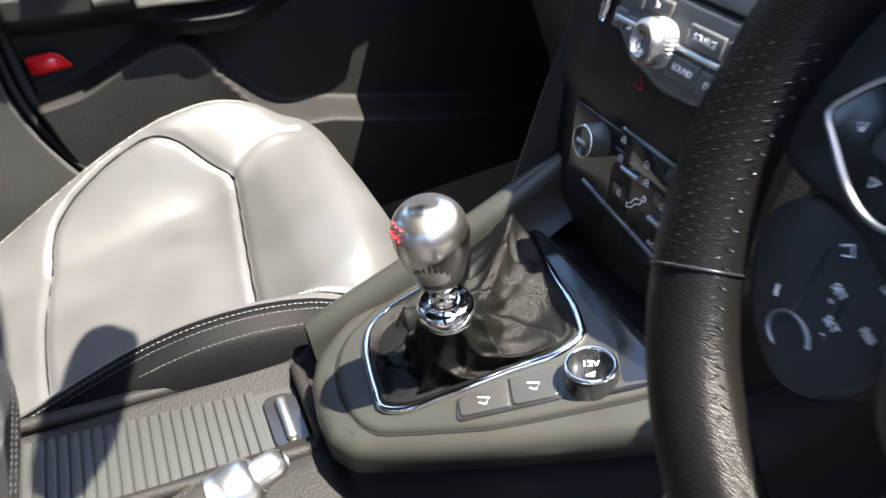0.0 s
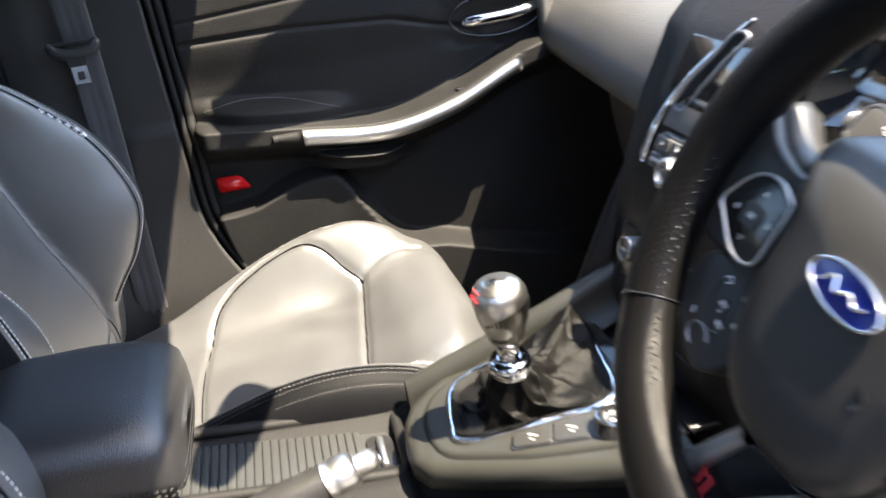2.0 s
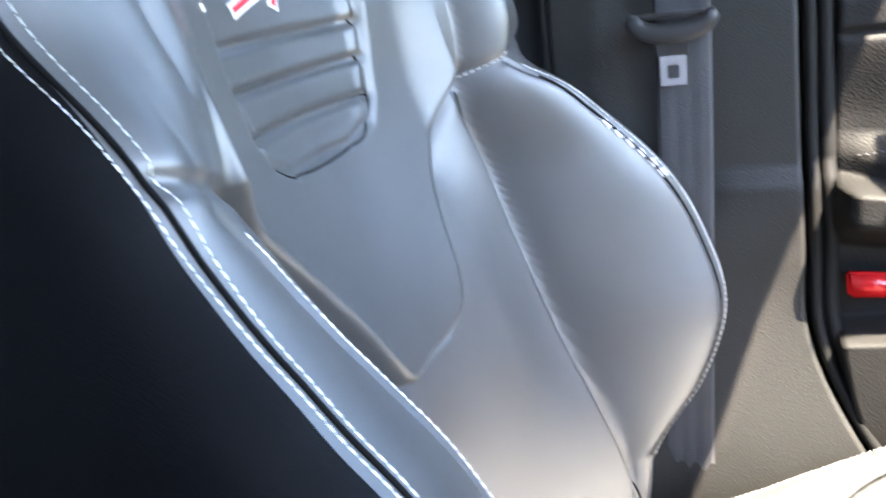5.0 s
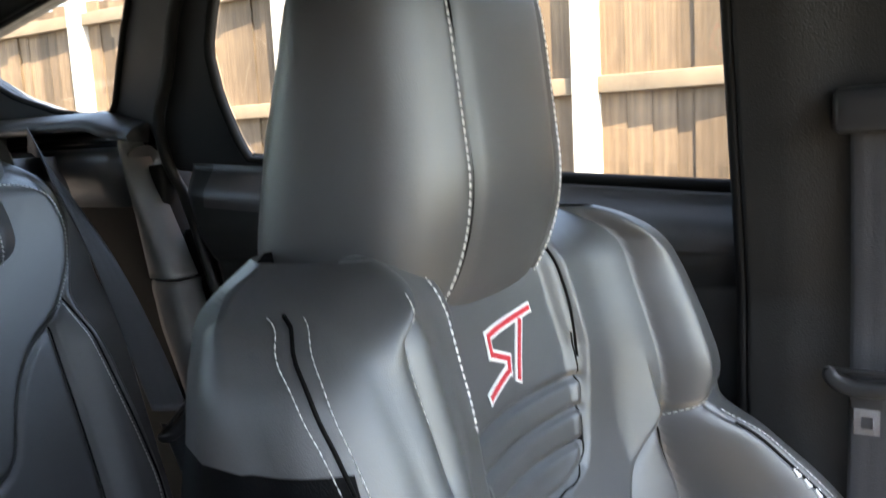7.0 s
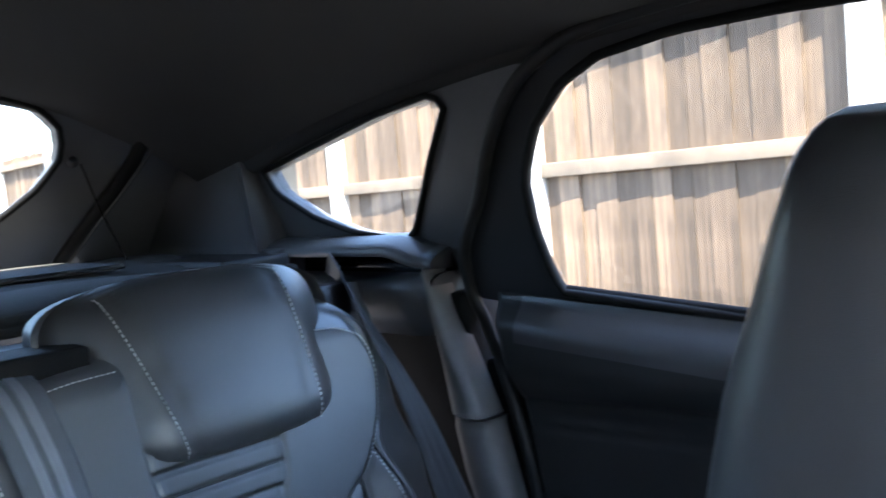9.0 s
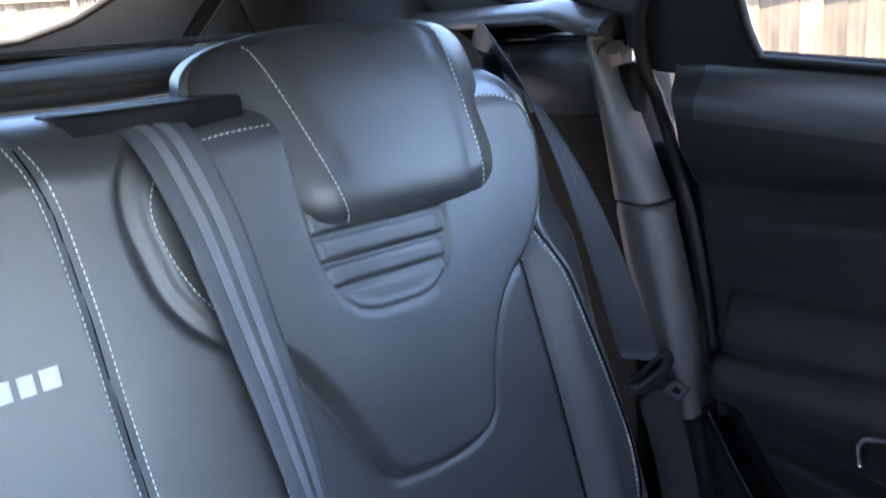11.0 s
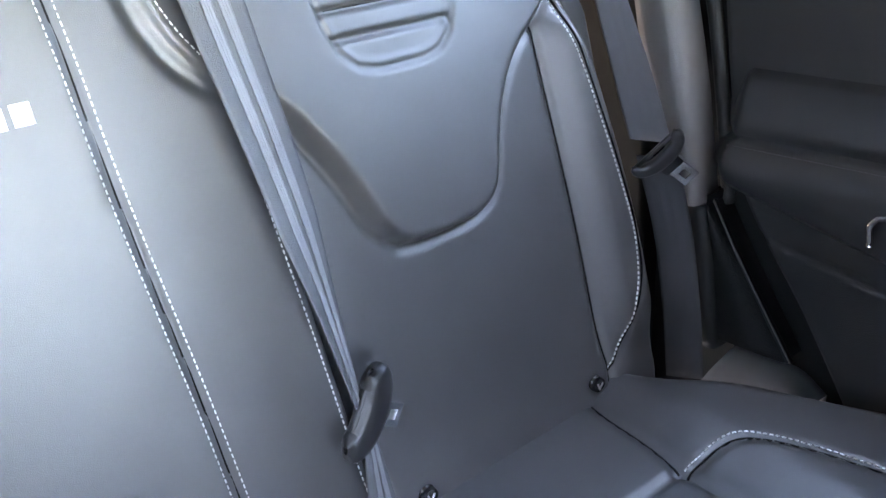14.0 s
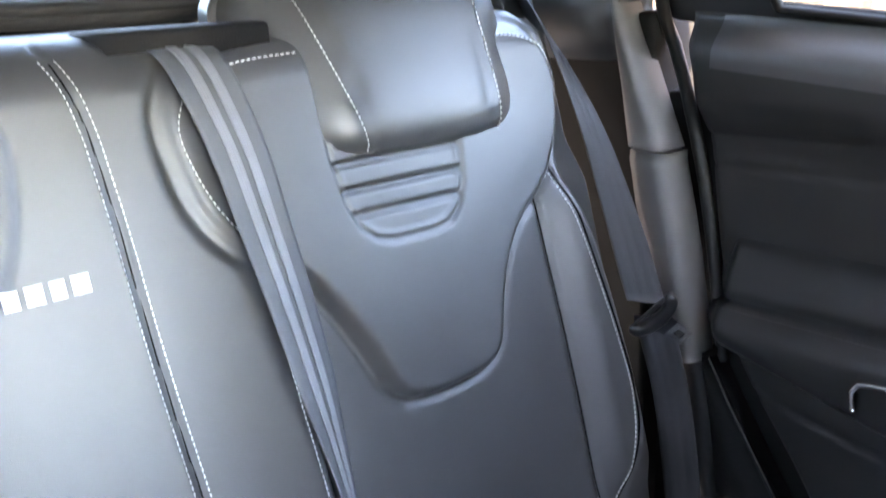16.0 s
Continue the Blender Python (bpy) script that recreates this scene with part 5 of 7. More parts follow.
# gear surround
GZ = lambda x, y: .562 + .20 * max(y - .27, 0) + .10 * max(y - .46, 0)
surround = thing("gear_surround", "grey plastic gear lever surround with chrome edging", "gear console")
outer = resample([(-.061, .264), (-.030, .2595), (.002, .2605), (.022, .271), (.036, .290), (.058, .322), (.087, .368), (.137, .451), (.152, .488), (-.122, .488), (-.126, .44), (-.124, .384), (-.116, .325), (-.104, .298), (-.085, .274), (-.061, .264)], 110, False)[:-1]
part("frame", loop_slab([tuple(q) for q in outer], lambda x, y: GZ(x, y) - .026, lambda x, y: GZ(x, y) - .003, .013, 5), GREYPLASTIC, surround)
inner = [tuple(q) for q in resample([(-.058, .286), (-.036, .281), (-.012, .281), (.010, .286), (.024, .296), (.042, .322), (.067, .360), (.082, .391), (.114, .465), (.122, .482), (-.108, .482), (-.106, .40), (-.099, .335), (-.088, .308), (-.074, .294), (-.058, .286)], 90, False)[:-1]]
part("inlay", loop_slab(inner, lambda x, y: GZ(x, y) - .02, lambda x, y: GZ(x, y) + .001, .006, 4), GREYPLASTIC, surround)
part("inlay_groove", tube(np.array([(x, y, GZ(x, y) - .0035) for x, y in inner + inner[:2]]), .0016, 6), RUBBER, surround)
tray = [tuple(q) for q in resample([(.050, .430), (.072, .418), (.088, .420), (.100, .445), (.112, .476), (.0, .479), (-.10, .479), (-.094, .462), (-.060, .469), (-.004, .461), (.036, .455), (.048, .445), (.050, .430)], 60, False)[:-1]]
part("tray", loop_slab(tray, lambda x, y: GZ(x, y) - .004, lambda x, y: GZ(x, y) + .0022, .0008), GLOSSBLACK, surround, "gloss black tray in front of the gear lever")
well = [tuple(q) for q in resample([(-.086, .345), (-.074, .322), (-.061, .315), (-.036, .309), (-.006, .305), (.006, .304), (.013, .310), (.027, .352), (.036, .393), (.045, .437), (.042, .449), (.029, .455), (-.021, .463), (-.060, .466), (-.080, .458), (-.088, .430), (-.088, .38), (-.086, .345)], 90)[:-1]]
part("chrome_edge", tube(np.array([(x, y, GZ(x, y) + .0025) for x, y in well + well[:2]]), .0034, 10), CHROME, surround, "thin chrome edging")
part("well_floor", loop_slab(well, lambda x, y: GZ(x, y) - .01, lambda x, y: GZ(x, y) + .0022, 0), BLACK, surround)



def quad_loop(a, b, c, d, r=.004):
    """A four-cornered outline with clipped corners."""
    q, out = [Vector(p) for p in (a, b, c, d)], []
    for k in range(4):
        p, prev, nxt = q[k], q[k - 1], q[(k + 1) % 4]
        out += [tuple(p + (prev - p).normalized() * r), tuple(p + ((prev - p).normalized() + (nxt - p).normalized()) * r * .3), tuple(p + (nxt - p).normalized() * r)]
    return out


part("button_frame", loop_slab(quad_loop((.033, .352), (.052, .344), (.081, .413), (.050, .427)), lambda x, y: GZ(x, y) - .004, lambda x, y: GZ(x, y) + .0022, .0008), BLACK, surround)
for qa, qb, qc, qd in (((.0355, .353), (.0505, .348), (.0645, .3805), (.0415, .389)), ((.042, .3905), (.065, .382), (.0775, .411), (.0515, .4225))):
    b = part("button", loop_slab(quad_loop(qa, qb, qc, qd, .003), lambda x, y: GZ(x, y), lambda x, y: GZ(x, y) + .0035, .001), BUTTON, surround)
    cx, cy = (qa[0] + qb[0] + qc[0] + qd[0]) / 4, (qa[1] + qb[1] + qc[1] + qd[1]) / 4
    part("symbol", tube([(cx - .004, cy - .003, GZ(cx, cy) + .0036), (cx + .001, cy + .004, GZ(cx, cy) + .0042), (cx + .005, cy - .001, GZ(cx, cy) + .0038), (cx + .001, cy - .004, GZ(cx, cy) + .0034)], .0004, 6), WHITE, b)
sk = part("socket", tube([(.079, .438, .575), (.077, .436, .606), (.077, .436, .609)], [.020, .0185, .016], 32), BLACK, surround, "black power socket cap with chrome ring")
part("socket_ring", tube(np.array([(.077 + .0165 * math.cos(a), .436 + .0165 * math.sin(a), .6085) for a in np.linspace(0, 2 * np.pi, 41)]), .0018, 8), CHROME, sk)
text("12V", .0075, WHITE, sk, Matrix.Translation((.077, .436, .6096)) @ Matrix.Rotation(radians(62), 4, "Z"))
part("socket_mark", tube([(.085, .428, .6096), (.088, .432, .6096), (.085, .435, .6096), (.085, .428, .6096)], .0006, 6), WHITE, sk)

# rail along the passenger side and the cheek of the stack above it
rp = resample([(-.121, .278, .562), (-.118, .300, .573), (-.108, .380, .606), (-.096, .465, .644), (-.094, .52, .668)], 24)
part("side_rail", grid(np.stack([rp + np.array(o) for o in ((-.014, 0, -.10), (-.012, 0, -.010), (-.008, 0, .0), (.0, 0, .003), (.007, 0, .0), (.010, 0, -.014), (.012, 0, -.06))], 1), caps=True), GREYPLASTIC, surround)
ck = resample([(-.110, .560, .800), (-.110, .546, .778), (-.110, .519, .731), (-.110, .472, .633), (-.110, .455, .60)], 30)
part("stack_cheek", grid(np.stack([ck + np.array(o) for o in ((-.045, .20, .0), (-.024, .06, .0), (-.014, .014, 0), (-.007, .002, 0), (.0, .0, 0), (.008, .006, 0), (.012, .04, 0))], 1), caps=True), STACK, surround)

# gear lever: gaiter, collar, knob
lever = thing("gear_lever", "brushed metal gear knob on a black leather gaiter", "gear lever")
na, nv = 168, 72
a = np.linspace(0, 2 * np.pi, na, endpoint=False)
v = np.linspace(0, 1, nv)
A, V = np.meshgrid(a, v, indexing="ij")
wl = np.array(resample(well + well[:1], na + 1, False)[:-1])
top = np.array([.002, .366])
th = np.arctan2(wl[:, 1] - .385, wl[:, 0] + .022)
wl = wl[np.argsort(th)]
tt = np.sort(th)
A = tt[:, None] + 0 * V
topring = np.stack([top[0] + .017 * np.cos(tt), top[1] + .017 * np.sin(tt)], -1)
# a rolled pad along the chrome, loose folds, then a narrow boot up to the collar
k = np.interp(V, [0, .10, .22, .45, .62, .80, 1], [0, .06, .17, .46, .68, .86, 1])
R0 = wl[:, None] * (1 - k[..., None]) + topring[:, None] * k[..., None]
zb = np.array([GZ(x, y) for x, y in wl])[:, None] + .001
rise = np.interp(V, [0, .05, .10, .17, .24, .34, .50, .62, .72, .86, 1], [0, .10, .13, .10, .04, .08, .17, .30, .48, .78, 1])
back = np.exp(-((np.mod(A - 2.15 + np.pi, 2 * np.pi) - np.pi) / .62) ** 2)
Zg = zb + (.634 - zb) * rise + back * .040 * np.interp(V, [0, .08, .25, .42, .60, .8, 1], [0, .55, 1, .9, .55, .2, 0])
ridge = lambda w: 1 - 2 * np.abs(np.sin(w)) ** .7
mid = np.interp(V, [0, .14, .30, .55, .80, 1], [0, .12, 1, .9, .35, 0])
fold = .0042 * mid * (ridge(2.5 * A + 3.5 * V + .6 * np.sin(3 * A)) + .55 * ridge(4.5 * A - 6 * V + 1.3))
front_fold = np.exp(-((np.mod(A + 2.2 + np.pi, 2 * np.pi) - np.pi) / .55) ** 2)
fold = fold + .0034 * mid * front_fold * ridge(17 * V + 2 * A) + .0055 * mid * back * ridge(8 * V - 5 * A) + .004 * mid * back * ridge(7 * A + 3 * V) + .0009 * np.sin(np.pi * V) * np.sin(11 * A + 13 * V)
Zg = Zg + fold
R0 = R0 + np.stack([np.cos(A), np.sin(A)], -1) * (fold * .9 + .0016 * np.sin(8 * A) * np.interp(V, [0, .6, .8, 1], [0, 0, 1, 0]))[..., None]
part("gaiter", grid(np.concatenate([R0, Zg[..., None]], -1), close_u=True), GAITER, lever, "black wrinkled leather gaiter")
LT = Vector((.10, -.06, 1)).normalized()
base = Vector((.002, .366, .632))
lt = lambda s: tuple(base + LT * s)
part("collar", tube([lt(-.004), lt(0), lt(.008), lt(.012), lt(.013)], [.0185, .0205, .0205, .0175, .011], 40), CHROME, lever, "polished collar ring")
part("shaft", tube([lt(.010), lt(.026), lt(.036)], [.0095, .0105, .013], 24), CHROME, lever)
ks = np.linspace(0, 1, 26)
rad = curve_fn([0, .06, .2, .45, .7, .85, .95, 1], [.011, .0165, .0205, .0262, .0285, .0255, .0165, .001])(ks)
part("knob", tube([lt(.030 + .068 * s) for s in ks], rad * .88, 40), KNOB, lever, "satin metal gear knob")
KR = curve_fn([0, .06, .2, .45, .7, .85, .95, 1], [.011, .0165, .0205, .0262, .0285, .0255, .0165, .001])
def knob_at(s, w, lift=0.0):
    return np.array(Vector(lt(.030 + .068 * s)) + Vector((math.cos(w), math.sin(w), 0)) * (float(KR(s)) * .88 + lift))


P = np.array([[knob_at(s0 + (s1 - s0) * q, w, .0007) for q in np.linspace(0, 1, 18)] for w, s0, s1 in [(w, .08, .42 + .30 * math.sin((w + 1.0) / 2.4 * math.pi / 2)) for w in np.linspace(-1.0, 1.4, 34)]])
part("knob_inlay", grid(P), KNOBDARK, lever, "darker metal inlay of the knob")
edge = [tuple(P[0, j]) for j in range(18)] + [tuple(P[i, -1]) for i in range(34)] + [tuple(P[-1, 17 - j]) for j in range(18)]
part("knob_seam", tube(resample(edge, 60), .0007, 6), RUBBER, lever)
for w in (-1.75, -1.50, -1.25):
    part("shift_mark", tube(np.array([knob_at(s, w, .0001) for s in (.76, .80, .84)]), .0004, 6), RED_THREAD, lever)
part("shift_mark", tube(np.array([knob_at(.80, w, .0001) for w in np.linspace(-1.75, -1.25, 6)]), .0004, 6), RED_THREAD, lever)
for w in (-1.75, -1.50, -1.25):
    for s0 in (.71, .875):
        part("shift_mark", tube(np.array([knob_at(s0, w - .03, .0001), knob_at(s0 + .015, w, .0001), knob_at(s0, w + .03, .0001)]), .0004, 6), RED_THREAD, lever)

# handbrake
brake = thing("handbrake", "black leather handbrake lever with bright button", "handbrake")
p = resample([(.051, .080, .562), (.05, .11, .572), (.05, .145, .583), (.05, .185, .594)], 24)
part("grip", tube(p, np.interp(np.linspace(0, 1, 24), [0, .12, .5, 1], [.017, .0180, .0190, .0165]), 20), GRIPLEATHER, brake)
part("tip", tube([(.05, .183, .5935), (.05, .192, .5965), (.05, .205, .600), (.05, .210, .6015)], [.0172, .0175, .0165, .012], 24), SILVER, brake, "bright chrome lever end")
part("button", tube([(.05, .207, .6005), (.05, .224, .6055), (.05, .229, .607)], [.0105, .010, .006], 16), SILVER, brake)
gl = lambda a, b: np.stack([.05 + .0188 * np.sin(b) + 0 * a, a, np.interp(a, [.02, .07, .13, .185], [.535, .560, .578, .594]) + .0188 * np.cos(b)], -1)
for o in (-.45, -.25):
    part("stitching", stitches(gl, [(.09, o), (.13, o), (.178, o)], .005, .0036, .0004, .0003), GREYTHREAD, brake)
aa = np.linspace(0, 2 * np.pi, 60, endpoint=False)
lev = np.linspace(0, 1, 14)
P = np.stack([np.stack([.052 + r * (1 + .12 * np.sin(6 * aa + 9 * k) * (1 - k)) * np.cos(aa), y + r * 1.35 * (1 + .10 * np.sin(5 * aa + 7 * k) * (1 - k)) * np.sin(aa), z + .006 * np.sin(4 * aa + 8 * k) * (1 - k)], -1)
              for k, r, y, z in zip(lev, np.interp(lev, [0, .3, .6, .85, 1], [.046, .043, .033, .023, .0178]), np.interp(lev, [0, .5, 1], [.045, .055, .092]), np.interp(lev, [0, .3, .7, 1], [.512, .532, .552, .566]))])
part("gaiter", grid(P, close_v=True), GAITER, brake)

# armrest
arm = thing("armrest", "black leather padded centre armrest", "armrest")
na = 60
a = np.linspace(0, 2 * np.pi, na, endpoint=False)
sec = np.stack([-.018 + np.sign(np.cos(a)) * np.abs(np.cos(a)) ** .55 * .094, np.sign(np.sin(a)) * np.abs(np.sin(a)) ** .74 * .044], -1)
rows_a = []
for y, k, dz in zip((-.26, -.25, -.2, -.1, .0, .030, .050, .062, .069, .0725, .0735, .074), (.9, .97, 1, 1, 1, .99, .965, .92, .83, .65, .35, .02), (.002, .002, .002, .001, -.002, -.005, -.008, -.011, -.013, -.015, -.016, -.016)):
    rows_a.append(np.stack([-.018 + (sec[:, 0] + .018) * (k ** .6), np.full(na, y), .666 + dz + sec[:, 1] * k], -1))
body = part("pad", grid(np.array(rows_a), close_v=True, caps=True), ARMLEATHER, arm)
for zo in (-.018, -.026):
    line = np.stack([np.linspace(-.105, .072, 60), .0725 - .012 * (np.abs(np.linspace(-1, 1, 60)) ** 6), np.full(60, .654 + zo * .8)], -1)
    lf = lambda s, b, line=line: np.stack([np.interp(s, np.linspace(0, 1, 60), line[:, k]) for k in range(3)], -1) + np.stack([0 * b, 0 * b, b], -1)
    part("stitching", stitches(lf, [(0, 0), (.5, 0), (1, 0)], .006, .0042, -.001, .0007), ARMTHREAD, body)
for zo in (-.016, -.023):
    w = math.asin((-zo / .044) ** (1 / .74))
    side = [(-.018 + .0945 * math.cos(w) ** .55 * k + .018 * (1 - k), y, .666 + dz + zo) for y, k, dz in ((-.24, .98, .002), (-.1, 1, .001), (.0, 1, -.002), (.03, .995, -.005), (.05, .98, -.008), (.062, .95, -.011))]
    lf = lambda s, b, side=side: np.stack([np.interp(s, np.linspace(0, 1, 6), [q[k] for q in side]) for k in range(3)], -1) + np.stack([0 * b, 0 * b, b], -1)
    part("stitching", stitches(lf, [(0, 0), (.5, 0), (1, 0)], .006, .0042, .0006, .0006), ARMTHREAD, body)
part("base", box((-.085, -.24, .52), (.05, .03, .625), .02, 3), PLASTIC, arm)
part("buckle", box((-.165, -.08, .46), (-.145, -.045, .545), .004), BELT_BLACK, passenger).location = (0.36, .165, -.43)

# ---- dashboard ----
dash = thing("dashboard", "dark grey moulded dashboard with control tower", "dashboard")
prof = [(1.20, .93), (1.00, .925), (.86, .915), (.77, .906), (.715, .892), (.672, .862), (.647, .823), (.634, .790), (.640, .777), (.67, .768), (.71, .757), (.74, .735), (.752, .66), (.775, .55), (.82, .42), (1.0, .40)]
xsD = np.linspace(-.675, .70, 50)
P = np.stack([np.stack([xsD, y + np.interp(np.abs(xsD), [0, .16, .40, .62, .70], [-.045, -.040, -.018, .004, .008]) * (y < .80) + 0 * xsD, z + 0 * xsD], -1) for y, z in resample(prof, 60)], 1)
part("body", grid(P, close_v=False, caps=True), DASH, dash)
# end of the dash, in the plastic coloured as if sunlit
part("end_cap", box((-.697, .648, .776), (-.668, .775, .884), .008, 3), DASHSUNLIT, dash)
part("end_slot", box((-.669, .680, .815), (-.6665, .720, .823), .0005), BLACK, dash)
part("glovebox_seam", tube(resample([(-.62, .742, .735), (-.30, .738, .735), (-.16, .736, .735)], 14), .002, 6), BLACK, dash)
# centre stack body
SY = lambda z: float(np.interp(z, [.55, .64, .70, .726, .735, .775, .83, .90, .95], [.53, .505, .517, .524, .528, .540, .562, .60, .66]))
rowsS = []
for z in np.r_[.50, .58, np.linspace(.62, .92, 26), .945]:
    y = SY(z)
    hw = float(np.interp(z, [.5, .62, .72, .80, .92], [.115, .108, .112, .118, .135]))
    bulge = .006 * float(smoothstep(.722, .735, z))
    rowsS.append([(-hw - .035, .76, z), (-hw - .012, y + .055, z), (-hw, y + .012, z), (-hw + .012, y - bulge, z), (-hw * .5, y - .004 - bulge, z), (0, y - .006 - bulge, z), (hw * .5, y - .004 - bulge, z), (hw - .012, y - bulge, z), (hw, y + .012, z), (hw + .012, y + .055, z), (hw + .035, .76, z)])
stack = part("console_tower", grid(np.array(rowsS)), STACK, dash, "dark centre stack with radio and climate controls")


def stack_m(x, z, lift=.0):
    """A frame on the face of the stack at x, z: X across, Y up the face, Z towards the seats."""
    e = .004
    up = Vector((0, SY(z + e) - SY(z - e), 2 * e)).normalized()
    out = Vector((1, 0, 0)).cross(up)
    m = Matrix((Vector((1, 0, 0)), up, out)).transposed().to_4x4()
    bulge = .006 * float(smoothstep(.722, .735, z))
    return Matrix.Translation(Vector((x, SY(z) - .004 - bulge, z)) + out * lift) @ m


def key(x0, z0, w, h, mat, lift=.003, name="button", parent=None, r=.0015, skew=0.0):
    bm = box((-w / 2, -h / 2, -.002), (w / 2, h / 2, lift), .0012, 2)
    ob = part(name, bm, mat, parent or stack)
    ob.matrix_local = stack_m(x0, z0) @ Matrix.Rotation(skew, 4, "Z")
    return ob


rl = [tuple(q) for q in resample([(-.046, .012), (-.048, .002), (-.044, -.012), (-.020, -.027), (.020, -.036), (.055, -.034), (.078, -.022), (.084, -.004), (.082, .020), (-.040, .020), (-.046, .012)], 48, False)[:-1]]
radio = part("radio_panel", loop_slab(rl, -.004, .0035, .002), STACKKEY, stack, "grey radio panel with white lettering")
radio.matrix_local = stack_m(.006, .796)
part("panel_joint", tube(np.array([(x, y, .0022) for x, y in rl + rl[:2]]), .0011, 6), BLACK, radio)
for x, z, w, h, lab in ((-.034, .789, .013, .013, ""), (-.019, .787, .013, .013, ""), (-.026, .805, .024, .012, ""), (.002, .806, .026, .010, ""), (.052, .799, .032, .013, "SOURCE"), (.079, .797, .017, .016, ""), (.042, .779, .030, .014, "SOUND"), (.069, .778, .022, .014, "DISP")):
    b = key(x, z, w, h, STACKKEY, .0055)
    if lab:
        text(lab, .0056, WHITE, stack, stack_m(x, z, .0057))
    elif x > .07:
        part("symbol", tube([(-.003, -.001, .0056), (.003, -.001, .0056), (0, .004, .0056), (-.003, -.001, .0056)], .0007, 6), WHITE, b)
        part("symbol", tube([(-.003, -.003, .0056), (.003, -.003, .0056)], .0006, 6), WHITE, b)
    else:
        part("symbol", tube([(-.003, -.0015, .0056), (0, 0, .0056), (-.003, .0015, .0056)], .0005, 6), WHITE, b)
        part("symbol", tube([(.0005, -.0015, .0056), (.0005, .0015, .0056)], .0005, 6), WHITE, b)
for x, w in ((-.024, .028), (.052, .048)):
    key(x, .7895, w, .0030, SILVER, .0065, "chrome_strip")
vol = part("volume_knob", tube([(0, 0, 0), (0, 0, .003), (0, 0, .013), (0, 0, .0165), (0, 0, .018)], [.0158, .0152, .0146, .0140, .0110], 48), SILVER, stack, "silver ribbed volume knob")
vol.matrix_local = stack_m(.014, .787, .002)
for w in np.linspace(0, 2 * np.pi, 36, endpoint=False):
    part("rib", tube([(.0152 * math.cos(w), .0152 * math.sin(w), .003), (.0147 * math.cos(w), .0147 * math.sin(w), .013)], .0006, 5), SILVER, vol)
part("knob_face", tube([(0, 0, .0175), (0, 0, .0186)], [.0108, .0102], 32), SILVERDARK, vol)
text("VOL", .0042, BLACK, vol, Matrix.Translation((0, .0045, .0188)))
part("knob_mark", tube(np.array([(.0026 * math.cos(w), -.003 + .0026 * math.sin(w), .0187) for w in np.linspace(0, 2 * np.pi, 17)]), .0004, 5), BLACK, vol)
key(.004, .758, .034, .018, STACK, .0018, "hazard_switch")
hz = stack_m(.002, .7585, .0024)
part("hazard_mark", tube([hz @ Vector(q) for q in ((-.0045, -.0035, 0), (.0045, -.0035, 0), (0, .0045, 0), (-.0045, -.0035, 0), (.0045, -.0035, 0))], .0005, 6), RED_THREAD, stack)
key(.024, .8385, .128, .044, STACKKEY, .0018, "facia_panel")
key(.030, .842, .100, .007, BLACK, .0024, "disc_slot")
key(.020, .870, .150, .052, SCREEN, .002, "display")
# vent with its chrome frame beside the display
tip = resample([(-.056, .531, .783), (-.051, .542, .815), (-.045, .556, .840), (-.027, .570, .866), (-.010, .583, .886), (.016, .600, .912)], 40)
part("chrome_strip", tube(tip, np.interp(np.linspace(0, 1, 40), [0, .05, .3, 1], [.003, .0052, .0034, .0022]), 10), CHROME, stack)
vp = resample([(-.036, .553, .838), (-.022, .560, .858), (.000, .574, .884), (.018, .588, .904), (.026, .590, .902), (.016, .578, .884), (-.004, .564, .858), (-.024, .553, .834), (-.036, .553, .838)], 50)
part("vent_frame", tube(vp, .0018, 8), SILVERDARK, stack, "chrome frame of the air vent")
part("vent_core", grid(np.stack([vp[:26], vp[::-1][:26] + (0, .003, 0)], 1)), BLACK, stack)
# climate panel
key(.012, .682, .165, .078, BLACK, .0015, "climate_panel")
ac = part("climate_knob", tube([(0, 0, 0), (0, 0, .014), (0, 0, .0165)], [.0125, .0120, .0105], 36), BUTTON, stack)
ac.matrix_local = stack_m(-.031, .7045, .002)
part("knob_ring", tube(np.array([(.0115 * math.cos(t), .0115 * math.sin(t), .0155) for t in np.linspace(0, 2 * np.pi, 41)]), .0010, 8), CHROME, ac)
text("AUTO", .0042, WHITE, ac, Matrix.Translation((0, 0, .0170)))
key(.042, .712, .070, .020, SCREEN, .003, "climate_display")
for x, z, w, h in ((-.004, .716, .016, .012), (-.003, .703, .018, .010), (.026, .711, .020, .010), (.002, .679, .018, .013), (.030, .700, .018, .012), (.050, .692, .022, .013), (.056, .672, .022, .015), (.066, .684, .016, .014)):
    b = key(x, z, w, h, BLACK, .0028)
    part("symbol", tube([(-.0022, -.002, .0029), (-.0022, .001, .0029), (0, .0026, .0029), (.0022, .001, .0029), (.0022, -.002, .0029), (-.0022, -.002, .0029)], .00035, 5), WHITE, b)
    part("symbol", tube([(-.0008, -.001, .0029), (.0008, .0008, .0029)], .00035, 5), WHITE, b)
for x, z in ((.010, .698), (.048, .679)):
    key(x, z, .020, .0026, SILVER, .0045, "chrome_strip", skew=.0)
pm = stack_m(.022, .680, .0032)
part("seat_symbol", tube(np.array([tuple(pm @ Vector((x, y, 0))) for x, y in ((-.008, -.006), (-.003, -.004), (.001, .001), (.006, .003), (.007, .006), (.004, .006), (-.001, .004), (-.004, -.001), (-.009, -.003), (-.008, -.006))]), .0005, 5), WHITE, stack)
